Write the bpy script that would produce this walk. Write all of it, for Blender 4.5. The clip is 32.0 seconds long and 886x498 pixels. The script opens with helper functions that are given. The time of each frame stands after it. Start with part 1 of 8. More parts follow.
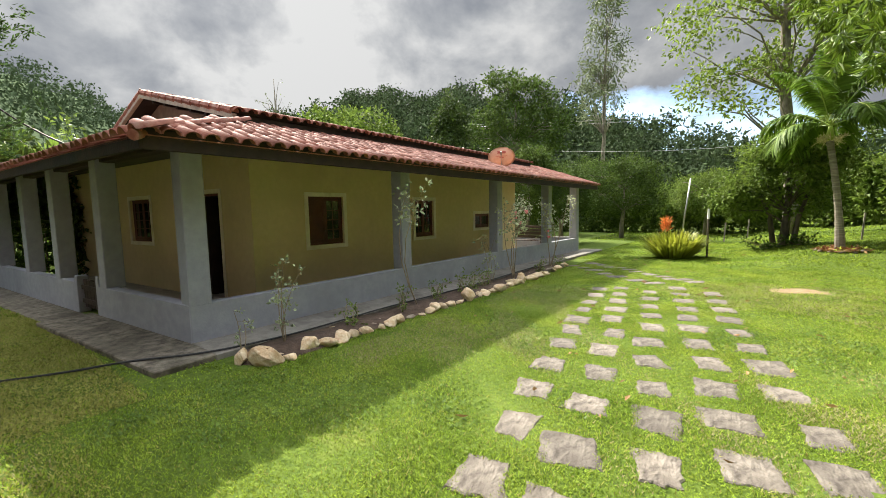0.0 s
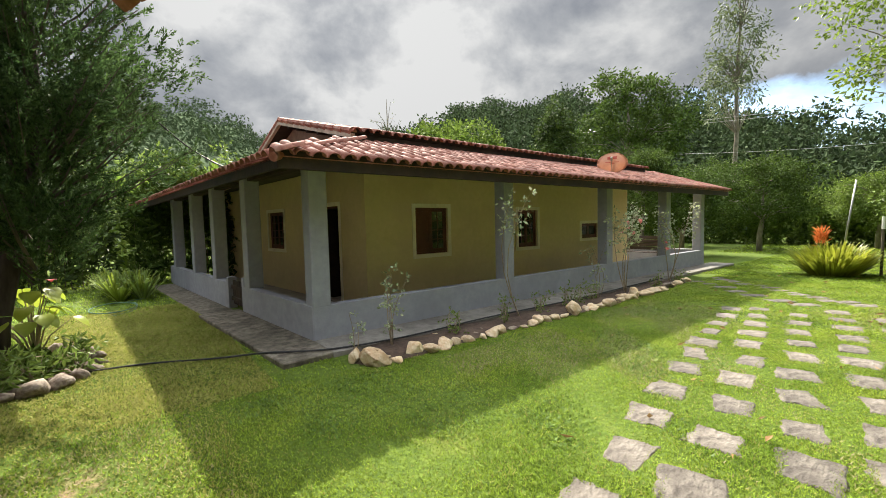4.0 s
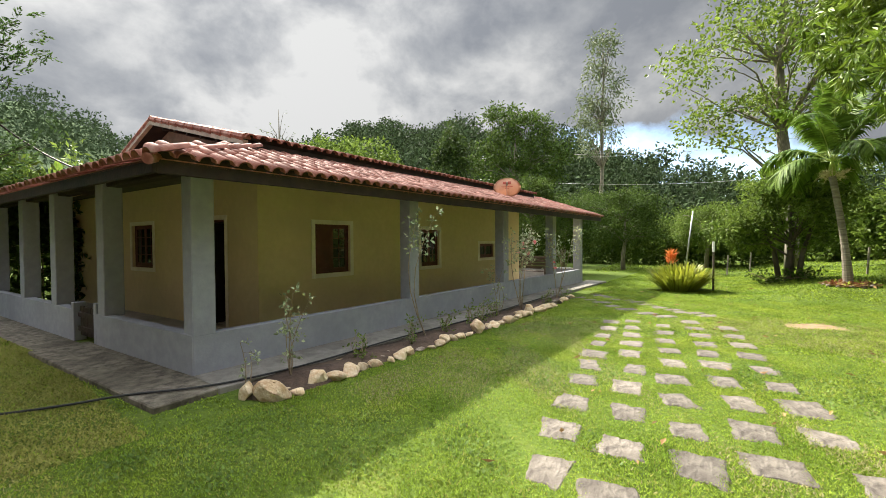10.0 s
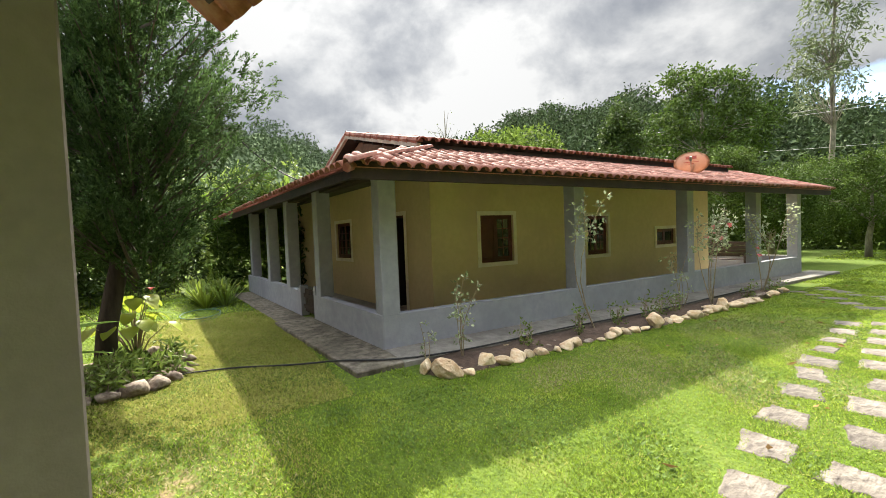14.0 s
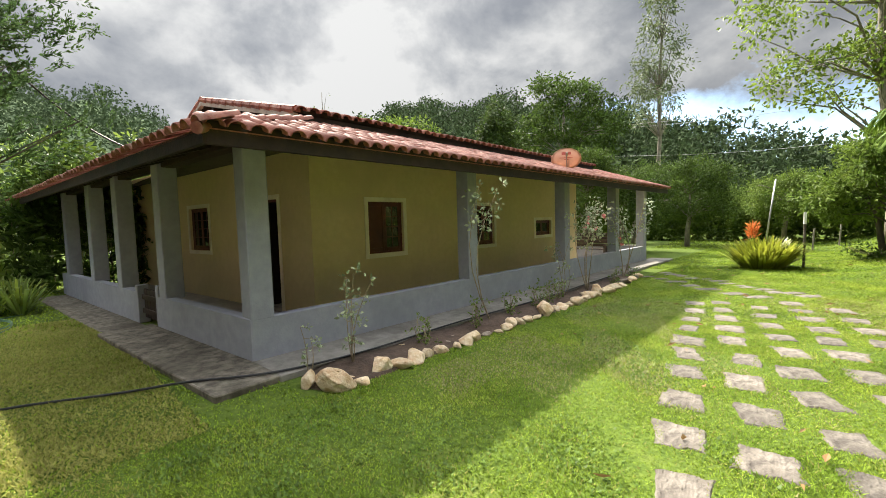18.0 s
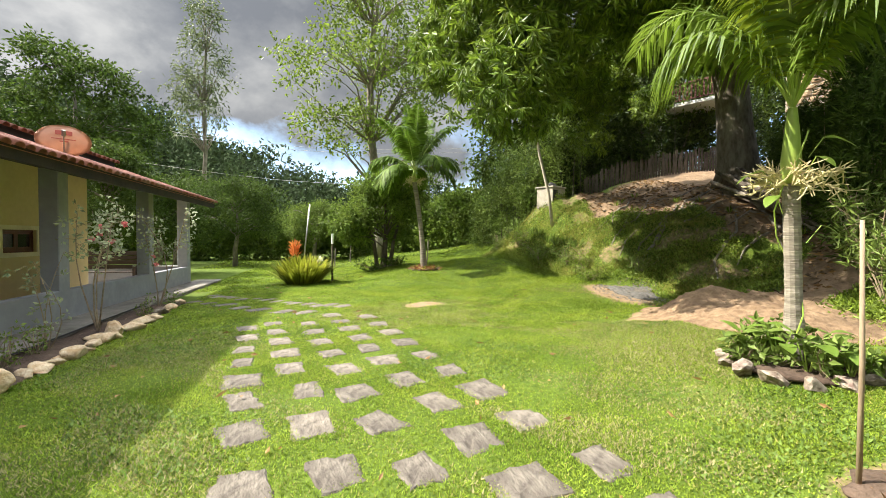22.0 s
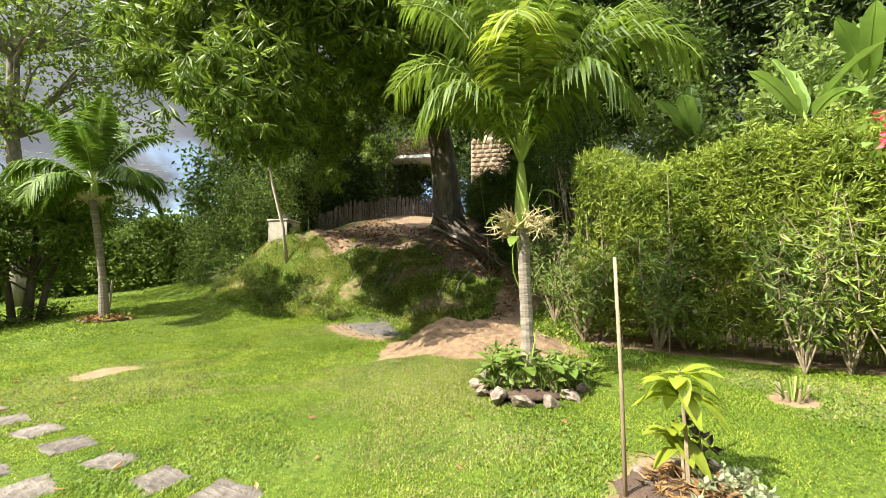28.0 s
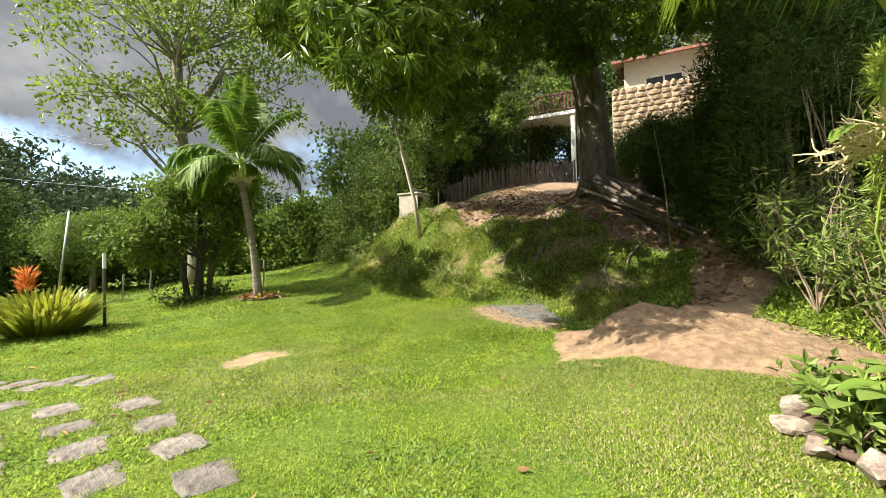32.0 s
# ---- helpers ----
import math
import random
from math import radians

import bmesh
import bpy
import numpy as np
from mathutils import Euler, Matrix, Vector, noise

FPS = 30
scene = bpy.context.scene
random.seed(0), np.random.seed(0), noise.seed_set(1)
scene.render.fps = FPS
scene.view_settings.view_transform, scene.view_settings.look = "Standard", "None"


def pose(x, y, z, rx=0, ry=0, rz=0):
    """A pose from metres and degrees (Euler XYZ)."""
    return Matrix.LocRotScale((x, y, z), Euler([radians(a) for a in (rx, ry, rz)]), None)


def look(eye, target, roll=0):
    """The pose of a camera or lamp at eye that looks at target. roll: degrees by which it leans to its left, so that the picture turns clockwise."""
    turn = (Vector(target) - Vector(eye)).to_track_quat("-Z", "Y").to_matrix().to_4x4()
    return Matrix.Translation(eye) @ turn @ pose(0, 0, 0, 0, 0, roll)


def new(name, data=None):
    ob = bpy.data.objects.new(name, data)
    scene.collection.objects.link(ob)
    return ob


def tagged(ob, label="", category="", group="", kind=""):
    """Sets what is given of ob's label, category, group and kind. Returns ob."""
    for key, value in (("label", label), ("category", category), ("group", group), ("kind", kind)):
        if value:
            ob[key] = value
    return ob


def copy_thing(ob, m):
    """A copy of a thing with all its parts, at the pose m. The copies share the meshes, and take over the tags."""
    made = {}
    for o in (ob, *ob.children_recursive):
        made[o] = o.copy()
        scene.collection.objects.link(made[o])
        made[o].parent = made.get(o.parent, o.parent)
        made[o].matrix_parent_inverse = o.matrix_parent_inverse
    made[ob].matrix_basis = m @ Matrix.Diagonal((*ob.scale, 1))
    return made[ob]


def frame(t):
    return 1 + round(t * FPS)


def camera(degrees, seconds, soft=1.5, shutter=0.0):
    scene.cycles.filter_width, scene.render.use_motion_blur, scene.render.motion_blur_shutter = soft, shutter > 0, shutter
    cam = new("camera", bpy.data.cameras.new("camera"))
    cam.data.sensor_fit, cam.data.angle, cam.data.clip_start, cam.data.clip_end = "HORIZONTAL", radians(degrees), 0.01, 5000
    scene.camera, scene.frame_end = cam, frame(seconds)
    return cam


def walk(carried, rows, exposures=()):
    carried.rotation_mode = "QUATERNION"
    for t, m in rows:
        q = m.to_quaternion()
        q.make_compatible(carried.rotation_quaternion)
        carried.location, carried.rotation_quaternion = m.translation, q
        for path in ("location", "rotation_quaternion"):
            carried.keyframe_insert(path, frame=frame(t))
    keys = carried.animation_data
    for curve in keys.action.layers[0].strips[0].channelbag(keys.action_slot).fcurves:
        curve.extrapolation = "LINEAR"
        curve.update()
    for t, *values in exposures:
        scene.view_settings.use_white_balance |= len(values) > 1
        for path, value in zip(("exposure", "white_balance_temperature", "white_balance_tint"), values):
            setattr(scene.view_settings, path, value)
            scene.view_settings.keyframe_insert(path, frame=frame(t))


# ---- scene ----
cam = camera(94.3, 32.0, soft=0.8)
METRES, EYE, TILT, LEAN, TURN = 6.4, 1.67, 0.0, 0.0, 38.0
ROWS = [
    (0.0, 0.0, 0.0, 0.0, -0.1, -5.24, 1.14),
    (0.5, 0.0082, 0.0056, -0.0016, -5.55, -5.14, 1.0),
    (1.0, 0.0177, 0.0093, -0.0013, -10.06, -4.99, 1.02),
    (1.5, 0.0222, 0.0107, -0.0011, -11.56, -4.85, 1.14),
    (2.0, 0.0203, 0.0102, -0.001, -8.8, -4.76, 1.23),
    (2.5, 0.0129, 0.007, -0.0006, -2.06, -4.53, 1.36),
    (3.0, 0.0041, 0.0029, -0.0001, 6.41, -4.23, 1.38),
    (3.5, 0.0023, -0.0026, 0.0004, 14.22, -3.65, 1.46),
    (5.5, -0.0279, 0.0179, -0.001, 5.01, -2.91, 0.44),
    (6.0, -0.0276, 0.0243, -0.0029, -2.75, -3.01, -0.14),
    (6.5, -0.023, 0.0269, -0.0037, -9.86, -2.41, -0.54),
    (7.0, -0.016, 0.0295, -0.0035, -15.38, -0.88, -0.66),
    (7.5, -0.0126, 0.0292, 0.0009, -18.84, 1.12, -0.4),
    (8.0, -0.0127, 0.0276, 0.004, -19.87, 2.54, 0.01),
    (8.5, -0.0151, 0.0275, 0.0027, -18.14, 2.57, 0.28),
    (9.0, -0.0192, 0.0286, -0.0013, -13.73, 1.4, 0.4),
    (9.5, -0.0289, 0.0284, -0.0026, -7.4, -0.04, 0.44),
    (10.0, -0.035, 0.0224, -0.0008, -0.47, -1.11, 0.43),
    (10.5, -0.0322, 0.016, -0.0006, 5.93, -1.51, 0.54),
    (11.0, -0.027, 0.0101, 0.0004, 11.24, -1.73, 0.68),
    (11.5, -0.0211, 0.0054, 0.0009, 15.61, -1.88, 0.99),
    (12.0, -0.0196, -0.0002, -0.0004, 19.31, -2.08, 1.4),
    (12.5, -0.02, -0.004, -0.001, 21.91, -2.34, 1.75),
    (13.0, -0.0221, -0.0038, -0.0005, 22.89, -2.45, 2.04),
    (13.5, -0.0272, 0.0047, -0.0009, 22.22, -2.4, 2.21),
    (15.5, -0.0604, 0.0331, -0.0024, 21.81, -1.03, 1.92),
    (16.0, -0.0633, 0.0482, -0.0037, 22.61, -0.99, 1.72),
    (16.5, -0.0683, 0.0614, -0.0072, 21.63, -1.36, 1.66),
    (17.0, -0.0839, 0.0765, -0.0058, 17.98, -2.09, 1.76),
    (17.5, -0.0954, 0.0897, -0.0083, 12.24, -2.85, 1.85),
    (18.0, -0.0894, 0.1084, -0.0125, 5.27, -3.7, 1.65),
    (18.5, -0.0724, 0.1276, -0.0147, -2.62, -4.28, 1.19),
    (19.0, -0.0539, 0.1464, -0.0202, -10.72, -4.95, 0.4),
    (19.5, -0.0437, 0.171, -0.0265, -18.54, -5.41, -0.42),
    (20.0, -0.0387, 0.2038, -0.0301, -25.66, -5.75, -1.02),
    (20.5, -0.0305, 0.2329, -0.0359, -32.0, -5.46, -1.16),
    (21.0, -0.0168, 0.2624, -0.0363, -38.62, -4.6, -0.93),
    (21.5, -0.0073, 0.2879, -0.0379, -45.45, -3.31, -0.63),
    (22.0, 0.0006, 0.3132, -0.0356, -52.33, -1.48, -0.27),
    (22.5, 0.011, 0.3278, -0.0365, -59.31, 0.64, -0.13),
    (23.0, 0.0298, 0.3479, -0.0327, -66.81, 2.93, -0.12),
    (23.5, 0.0428, 0.3614, -0.0328, -75.04, 5.48, -0.39),
    (24.0, 0.0551, 0.3703, -0.0295, -83.25, 8.17, -0.58),
    (24.5, 0.0548, 0.3736, -0.0253, -90.03, 11.28, -0.27),
    (25.0, 0.0499, 0.3747, -0.0198, -94.47, 14.31, 0.3),
    (25.5, 0.0455, 0.3758, -0.012, -96.51, 16.63, 0.88),
    (27.5, 0.0649, 0.3891, -0.0298, -92.83, 6.99, 0.51),
    (28.0, 0.0881, 0.4068, -0.0354, -89.36, 3.67, 0.26),
    (28.5, 0.1133, 0.4228, -0.0356, -85.97, 1.94, 0.28),
    (29.0, 0.1338, 0.4412, -0.0387, -83.39, 1.42, 0.75),
    (29.5, 0.1611, 0.467, -0.0353, -81.61, 1.33, 1.32),
    (30.0, 0.1896, 0.4842, -0.039, -80.04, 1.39, 1.76),
    (30.5, 0.2286, 0.5011, -0.0361, -78.57, 1.35, 2.0),
    (31.0, 0.2559, 0.524, -0.0397, -76.9, 1.23, 1.84),
    (31.5, 0.2863, 0.5513, -0.0388, -75.12, 0.89, 1.53),
    (32.0, 0.3217, 0.5674, -0.0411, -73.58, 0.6, 1.35),
]
walk(cam, [(t, pose(0, 0, EYE, TILT, LEAN, TURN) @ pose(METRES * x, METRES * y, METRES * z, 90 + pitch, roll, yaw)) for t, x, y, z, yaw, pitch, roll in ROWS],
     exposures=[(0.0, 2.02), (3.0, 2.02), (6.5, 2.02), (10.0, 2.06), (13.0, 2.30), (16.0, 2.36), (17.0, 2.31), (18.0, 2.16), (21.0, 2.06), (25.0, 2.26), (28.0, 2.12), (30.0, 2.1), (32.0, 2.04)])

# ---- world, sun and exposure ----
SUN_AZ, SUN_EL = 67.0, 45.0          # degrees to the left of +y, and above the horizon
world = bpy.data.worlds.new("sky")
scene.world = world
world.use_nodes = True
wn, wl = world.node_tree.nodes, world.node_tree.links
wn.clear()


def wnode(kind, **inputs):
    n = wn.new(kind)
    for k, v in inputs.items():
        n.inputs[k.replace("_", " ")].default_value = v
    return n


sky = wn.new("ShaderNodeTexSky")
sky.sky_type, sky.sun_disc = "NISHITA", False
sky.sun_elevation, sky.sun_rotation = radians(SUN_EL), radians(-SUN_AZ)
sky.air_density, sky.dust_density, sky.ozone_density = 1.0, 0.5, 1.0
coord = wn.new("ShaderNodeTexCoord")
squash = wn.new("ShaderNodeMapping")
squash.inputs["Scale"].default_value = (1.0, 1.0, 1.35)
squash.inputs["Location"].default_value = (0.35, 0.1, 0.0)
wl.new(coord.outputs["Generated"], squash.inputs["Vector"])
# broken cloud: a mask of cover, and the light and dark of the clouds themselves
SUN_WAY = (-math.sin(radians(SUN_AZ)) * math.cos(radians(SUN_EL)), math.cos(radians(SUN_AZ)) * math.cos(radians(SUN_EL)), math.sin(radians(SUN_EL)))


def wmath(kind, a, b):
    n = wn.new("ShaderNodeMath")
    n.operation = kind
    for k, v in enumerate((a, b)):
        if isinstance(v, (int, float)):
            n.inputs[k].default_value = v
        else:
            wl.new(v, n.inputs[k])
    return n.outputs[0]


sep = wn.new("ShaderNodeSeparateXYZ")
wl.new(coord.outputs["Generated"], sep.inputs["Vector"])
glow = wn.new("ShaderNodeVectorMath")
glow.operation = "DOT_PRODUCT"
wl.new(coord.outputs["Generated"], glow.inputs[0])
glow.inputs[1].default_value = SUN_WAY
halo = wnode("ShaderNodeMapRange", From_Min=0.52, From_Max=0.97, To_Min=0.0, To_Max=1.0)
wl.new(glow.outputs["Value"], halo.inputs["Value"])
cover = wnode("ShaderNodeTexNoise", Scale=2.4, Detail=9.0, Roughness=0.55, Distortion=0.2)
shade = wnode("ShaderNodeTexNoise", Scale=4.4, Detail=12.0, Roughness=0.56, Distortion=0.15)
wl.new(squash.outputs["Vector"], cover.inputs["Vector"])
shift = wn.new("ShaderNodeMapping")
shift.inputs["Location"].default_value = (5.3, 2.2, 0.9)
wl.new(squash.outputs["Vector"], shift.inputs["Vector"])
wl.new(shift.outputs["Vector"], shade.inputs["Vector"])
# the cover opens towards the horizon, away from the sun
low = wnode("ShaderNodeMapRange", From_Min=0.08, From_Max=0.32, To_Min=-0.20, To_Max=0.12)
wl.new(sep.outputs["Z"], low.inputs["Value"])
cramp = wn.new("ShaderNodeValToRGB")
cramp.color_ramp.elements[0].position, cramp.color_ramp.elements[1].position = 0.36, 0.47
wl.new(wmath("ADD", wmath("ADD", cover.outputs["Fac"], low.outputs["Result"]), wmath("MULTIPLY", halo.outputs["Result"], 0.10)), cramp.inputs["Fac"])
# billows turn white towards the sun and stay slate grey away from it
sramp = wn.new("ShaderNodeValToRGB")
sramp.color_ramp.elements[0].position, sramp.color_ramp.elements[0].color = 0.45, (0.72, 0.77, 0.86, 1)
sramp.color_ramp.elements[1].position, sramp.color_ramp.elements[1].color = 0.71, (1.75, 1.76, 1.75, 1)
mid_tone = sramp.color_ramp.elements.new(0.56)
mid_tone.color = (1.05, 1.09, 1.15, 1)
white = wnode("ShaderNodeMapRange", From_Min=0.04, From_Max=0.34, To_Min=0.05, To_Max=0.0)
wl.new(sep.outputs["Z"], white.inputs["Value"])
wl.new(wmath("ADD", wmath("ADD", shade.outputs["Fac"], white.outputs["Result"]), wmath("MULTIPLY", halo.outputs["Result"], 0.17)), sramp.inputs["Fac"])
mixsky = wn.new("ShaderNodeMix")
mixsky.data_type = "RGBA"
wl.new(cramp.outputs["Color"], mixsky.inputs[0])
wl.new(sky.outputs["Color"], mixsky.inputs[6])
wl.new(sramp.outputs["Color"], mixsky.inputs[7])
back = wnode("ShaderNodeBackground", Strength=0.09)
# cloud light grows from the horizon to the zenith; the unseen zenith is boosted to fill shade
rise = wnode("ShaderNodeMapRange", From_Min=0.55, From_Max=1.0, To_Min=1.0, To_Max=11.6)
wl.new(sep.outputs["Z"], rise.inputs["Value"])
lift = wn.new("ShaderNodeVectorMath")
lift.operation = "SCALE"
wl.new(mixsky.outputs[2], lift.inputs["Vector"])
wl.new(wmath("MULTIPLY", rise.outputs["Result"], wmath("ADD", wmath("MULTIPLY", halo.outputs["Result"], 0.40), 0.89)), lift.inputs["Scale"])
wl.new(lift.outputs["Vector"], back.inputs["Color"])
wout = wn.new("ShaderNodeOutputWorld")
wl.new(back.outputs["Background"], wout.inputs["Surface"])

sun = new("sun", bpy.data.lights.new("sun", "SUN"))
sun.data.energy, sun.data.angle, sun.data.color = 2.9, radians(0.5), (1.0, 0.93, 0.79)
to_sun = Vector(SUN_WAY)
sun.matrix_world = look(tuple(to_sun * 60), (0, 0, 0))
scene.view_settings.exposure = 2.2

# ---- materials ----
def material(name, c1, c2, scale=6.0, c3=None, scale3=1.2, rough=0.8, bump=(40.0, 0.15), metal=0.0, vary=0.0, island=0.0, thin=0.0, spread=(0.35, 0.65), spec=0.4, coords="Object", stretch=(1, 1, 1)):
    """c1 to c2: fine grain; c3: large stains; vary, island: spread of brightness between objects, or between loose pieces; thin: light let through."""
    m = bpy.data.materials.new(name)
    m.use_nodes = True
    n, l = m.node_tree.nodes, m.node_tree.links
    p, out = n["Principled BSDF"], n["Material Output"]
    tc = n.new("ShaderNodeTexCoord")
    mp = n.new("ShaderNodeMapping")
    mp.inputs["Scale"].default_value = stretch
    l.new(tc.outputs[coords], mp.inputs["Vector"])

    def noise_ramp(s, lo, hi, a, b, det=5.0):
        t = n.new("ShaderNodeTexNoise")
        t.inputs["Scale"].default_value, t.inputs["Detail"].default_value, t.inputs["Roughness"].default_value = s, det, 0.6
        l.new(mp.outputs["Vector"], t.inputs["Vector"])
        r = n.new("ShaderNodeValToRGB")
        r.color_ramp.elements[0].position, r.color_ramp.elements[1].position = lo, hi
        r.color_ramp.elements[0].color, r.color_ramp.elements[1].color = a, b
        l.new(t.outputs["Fac"], r.inputs["Fac"])
        return r.outputs["Color"]

    col = noise_ramp(scale, spread[0], spread[1], (*c1, 1), (*c2, 1))
    if c3:
        fac = noise_ramp(scale3, 0.48, 0.72, (0, 0, 0, 1), (1, 1, 1, 1))
        mx = n.new("ShaderNodeMix")
        mx.data_type = "RGBA"
        l.new(fac, mx.inputs[0])
        l.new(col, mx.inputs[6])
        mx.inputs[7].default_value = (*c3, 1)
        col = mx.outputs[2]
    if vary or island:
        src = n.new("ShaderNodeObjectInfo").outputs["Random"] if vary else n.new("ShaderNodeNewGeometry").outputs["Random Per Island"]
        mr = n.new("ShaderNodeMapRange")
        amount = vary or island
        mr.inputs["To Min"].default_value, mr.inputs["To Max"].default_value = 1 - amount, 1 + amount
        l.new(src, mr.inputs["Value"])
        hs = n.new("ShaderNodeHueSaturation")
        l.new(mr.outputs["Result"], hs.inputs["Value"])
        l.new(col, hs.inputs["Color"])
        col = hs.outputs["Color"]
    l.new(col, p.inputs["Base Color"])
    p.inputs["Roughness"].default_value, p.inputs["Metallic"].default_value = rough, metal
    p.inputs["Specular IOR Level"].default_value = spec
    if bump[1]:
        t = n.new("ShaderNodeTexNoise")
        t.inputs["Scale"].default_value, t.inputs["Detail"].default_value = bump[0], 4.0
        l.new(mp.outputs["Vector"], t.inputs["Vector"])
        b = n.new("ShaderNodeBump")
        b.inputs["Strength"].default_value, b.inputs["Distance"].default_value = bump[1], 0.02
        l.new(t.outputs["Fac"], b.inputs["Height"])
        l.new(b.outputs["Normal"], p.inputs["Normal"])
    if thin:
        tr = n.new("ShaderNodeBsdfTranslucent")
        l.new(col, tr.inputs["Color"])
        ms = n.new("ShaderNodeMixShader")
        ms.inputs["Fac"].default_value = thin
        l.new(p.outputs["BSDF"], ms.inputs[1])
        l.new(tr.outputs["BSDF"], ms.inputs[2])
        l.new(ms.outputs["Shader"], out.inputs["Surface"])
    return m


def leafy(name, dark, light, rough=0.5, island=0.35, thin=0.35, spec=0.35):
    return material(name, dark, light, scale=1.3, rough=rough, bump=(1, 0), island=island, thin=thin, spec=spec, spread=(0.3, 0.7))


PLASTER_OCHRE = material("ochre_plaster", (0.665, 0.545, 0.305), (0.715, 0.59, 0.335), 9, (0.60, 0.49, 0.28), 0.7, 0.9, (60, 0.12))
PLASTER_GREY = material("blue_grey_paint", (0.30, 0.31, 0.35), (0.35, 0.36, 0.40), 7, (0.26, 0.268, 0.298), 1.1, 0.85, (50, 0.15))
CREAM = material("cream_paint", (0.78, 0.72, 0.56), (0.84, 0.78, 0.62), 14, (0.68, 0.61, 0.47), 3, 0.7, (70, 0.08))
WALL_PLASTER = material("taupe_plaster", (0.25, 0.205, 0.215), (0.285, 0.235, 0.245), 12, (0.22, 0.18, 0.19), 0.9, 0.92, (90, 0.12))
TILE = material("clay_tile", (0.21, 0.070, 0.048), (0.36, 0.145, 0.10), 9, (0.33, 0.215, 0.170), 4.5, 0.75, (60, 0.25), vary=0.22)
TILE_JOINED = material("clay_tile_far", (0.21, 0.070, 0.048), (0.36, 0.145, 0.10), 9, (0.33, 0.215, 0.170), 4.5, 0.75, (60, 0.25), island=0.22)
CLAY_BED = material("clay_under_tiles", (0.30, 0.12, 0.070), (0.42, 0.19, 0.115), 7, (0.24, 0.11, 0.075), 2.4, 0.8, (14, 0.9), stretch=(1, 3, 1))
DARK_WOOD = material("dark_stained_wood", (0.022, 0.013, 0.010), (0.042, 0.025, 0.018), 6, (0.016, 0.011, 0.009), 2, 0.65, (30, 0.2), stretch=(1, 1, 1))
RED_WOOD = material("red_brown_wood", (0.085, 0.024, 0.016), (0.15, 0.045, 0.03), 8, (0.06, 0.02, 0.015), 2, 0.5, (40, 0.15))
GATE_WOOD = material("weathered_gate_wood", (0.038, 0.017, 0.015), (0.092, 0.040, 0.033), 5, (0.110, 0.031, 0.021), 1.8, 0.32, (26, 0.12), stretch=(2.2, 2.2, 0.5), vary=0.2, spec=0.6)
STAINED_SLAB = material("stained_walkway_slab", (0.075, 0.064, 0.047), (0.235, 0.205, 0.160), 9, (0.060, 0.052, 0.034), 1.1, 0.92, (55, 0.5))
PALE_BOARD = material("pale_rake_board", (0.42, 0.36, 0.29), (0.55, 0.48, 0.40), 10, (0.30, 0.25, 0.2), 2, 0.85, (40, 0.2))
GLASS_DARK = material("dark_window_glass", (0.012, 0.014, 0.016), (0.02, 0.022, 0.025), 3, rough=0.08, bump=(1, 0), spec=0.6)
# the dimness of the rooms is put into this dark wall colour
INTERIOR = material("shade_darkened_interior_paint", (0.10, 0.09, 0.08), (0.13, 0.12, 0.10), 3, rough=0.9, bump=(20, 0.05))
CONCRETE = material("worn_concrete", (0.19, 0.172, 0.15), (0.28, 0.26, 0.23), 7, (0.11, 0.098, 0.083), 1.1, 0.92, (55, 0.35))
FLOOR_PALE = material("pale_cement_floor", (0.38, 0.35, 0.31), (0.48, 0.445, 0.40), 6, (0.29, 0.27, 0.235), 1.2, 0.8, (40, 0.15))
SLATE = material("stepping_stone", (0.080, 0.066, 0.054), (0.215, 0.187, 0.154), 10, (0.058, 0.046, 0.037), 5.0, 0.85, (26, 1.0), vary=0.22, stretch=(1.5, 0.8, 1), spread=(0.35, 0.64))
ROCK_PALE = material("pale_quartz_rock", (0.50, 0.34, 0.18), (0.80, 0.69, 0.50), 7, (0.46, 0.22, 0.09), 4.5, 0.85, (30, 1.0), vary=0.22)
ROCK_DARK = material("mossy_rock", (0.125, 0.09, 0.068), (0.37, 0.31, 0.245), 11, (0.075, 0.052, 0.042), 7.0, 0.9, (22, 0.8), vary=0.2)
ROCK_MOTTLED = material("mottled_rock", (0.15, 0.10, 0.08), (0.50, 0.44, 0.36), 13, (0.09, 0.06, 0.05), 7.0, 0.9, (22, 0.8), vary=0.2)
SOIL = material("garden_soil", (0.055, 0.036, 0.026), (0.10, 0.066, 0.047), 14, (0.135, 0.092, 0.065), 3, 0.95, (40, 0.8))
SAND = material("sandy_earth", (0.165, 0.106, 0.062), (0.29, 0.198, 0.120), 9, (0.145, 0.092, 0.055), 2.6, 0.95, (30, 1.0))
GRAVEL = material("grey_gravel", (0.11, 0.105, 0.098), (0.20, 0.19, 0.175), 22, (0.20, 0.16, 0.115), 3, 0.95, (35, 0.7), island=0.3)
RUBBER = material("black_rubber", (0.018, 0.018, 0.019), (0.032, 0.032, 0.034), 20, rough=0.5, bump=(60, 0.1))
HOSE_GREEN = material("green_hose", (0.05, 0.12, 0.08), (0.08, 0.17, 0.11), 20, rough=0.45, bump=(60, 0.05))
BRASS = material("worn_brass", (0.32, 0.20, 0.06), (0.50, 0.34, 0.11), 30, (0.18, 0.11, 0.045), 8, 0.38, (40, 0.15), metal=0.9)
STEEL = material("dull_steel", (0.30, 0.29, 0.28), (0.46, 0.45, 0.43), 30, rough=0.42, bump=(40, 0.1), metal=0.9)
BOLT = material("galvanised_bolt", (0.18, 0.155, 0.135), (0.28, 0.25, 0.225), 30, rough=0.6, bump=(40, 0.2), metal=0.6)
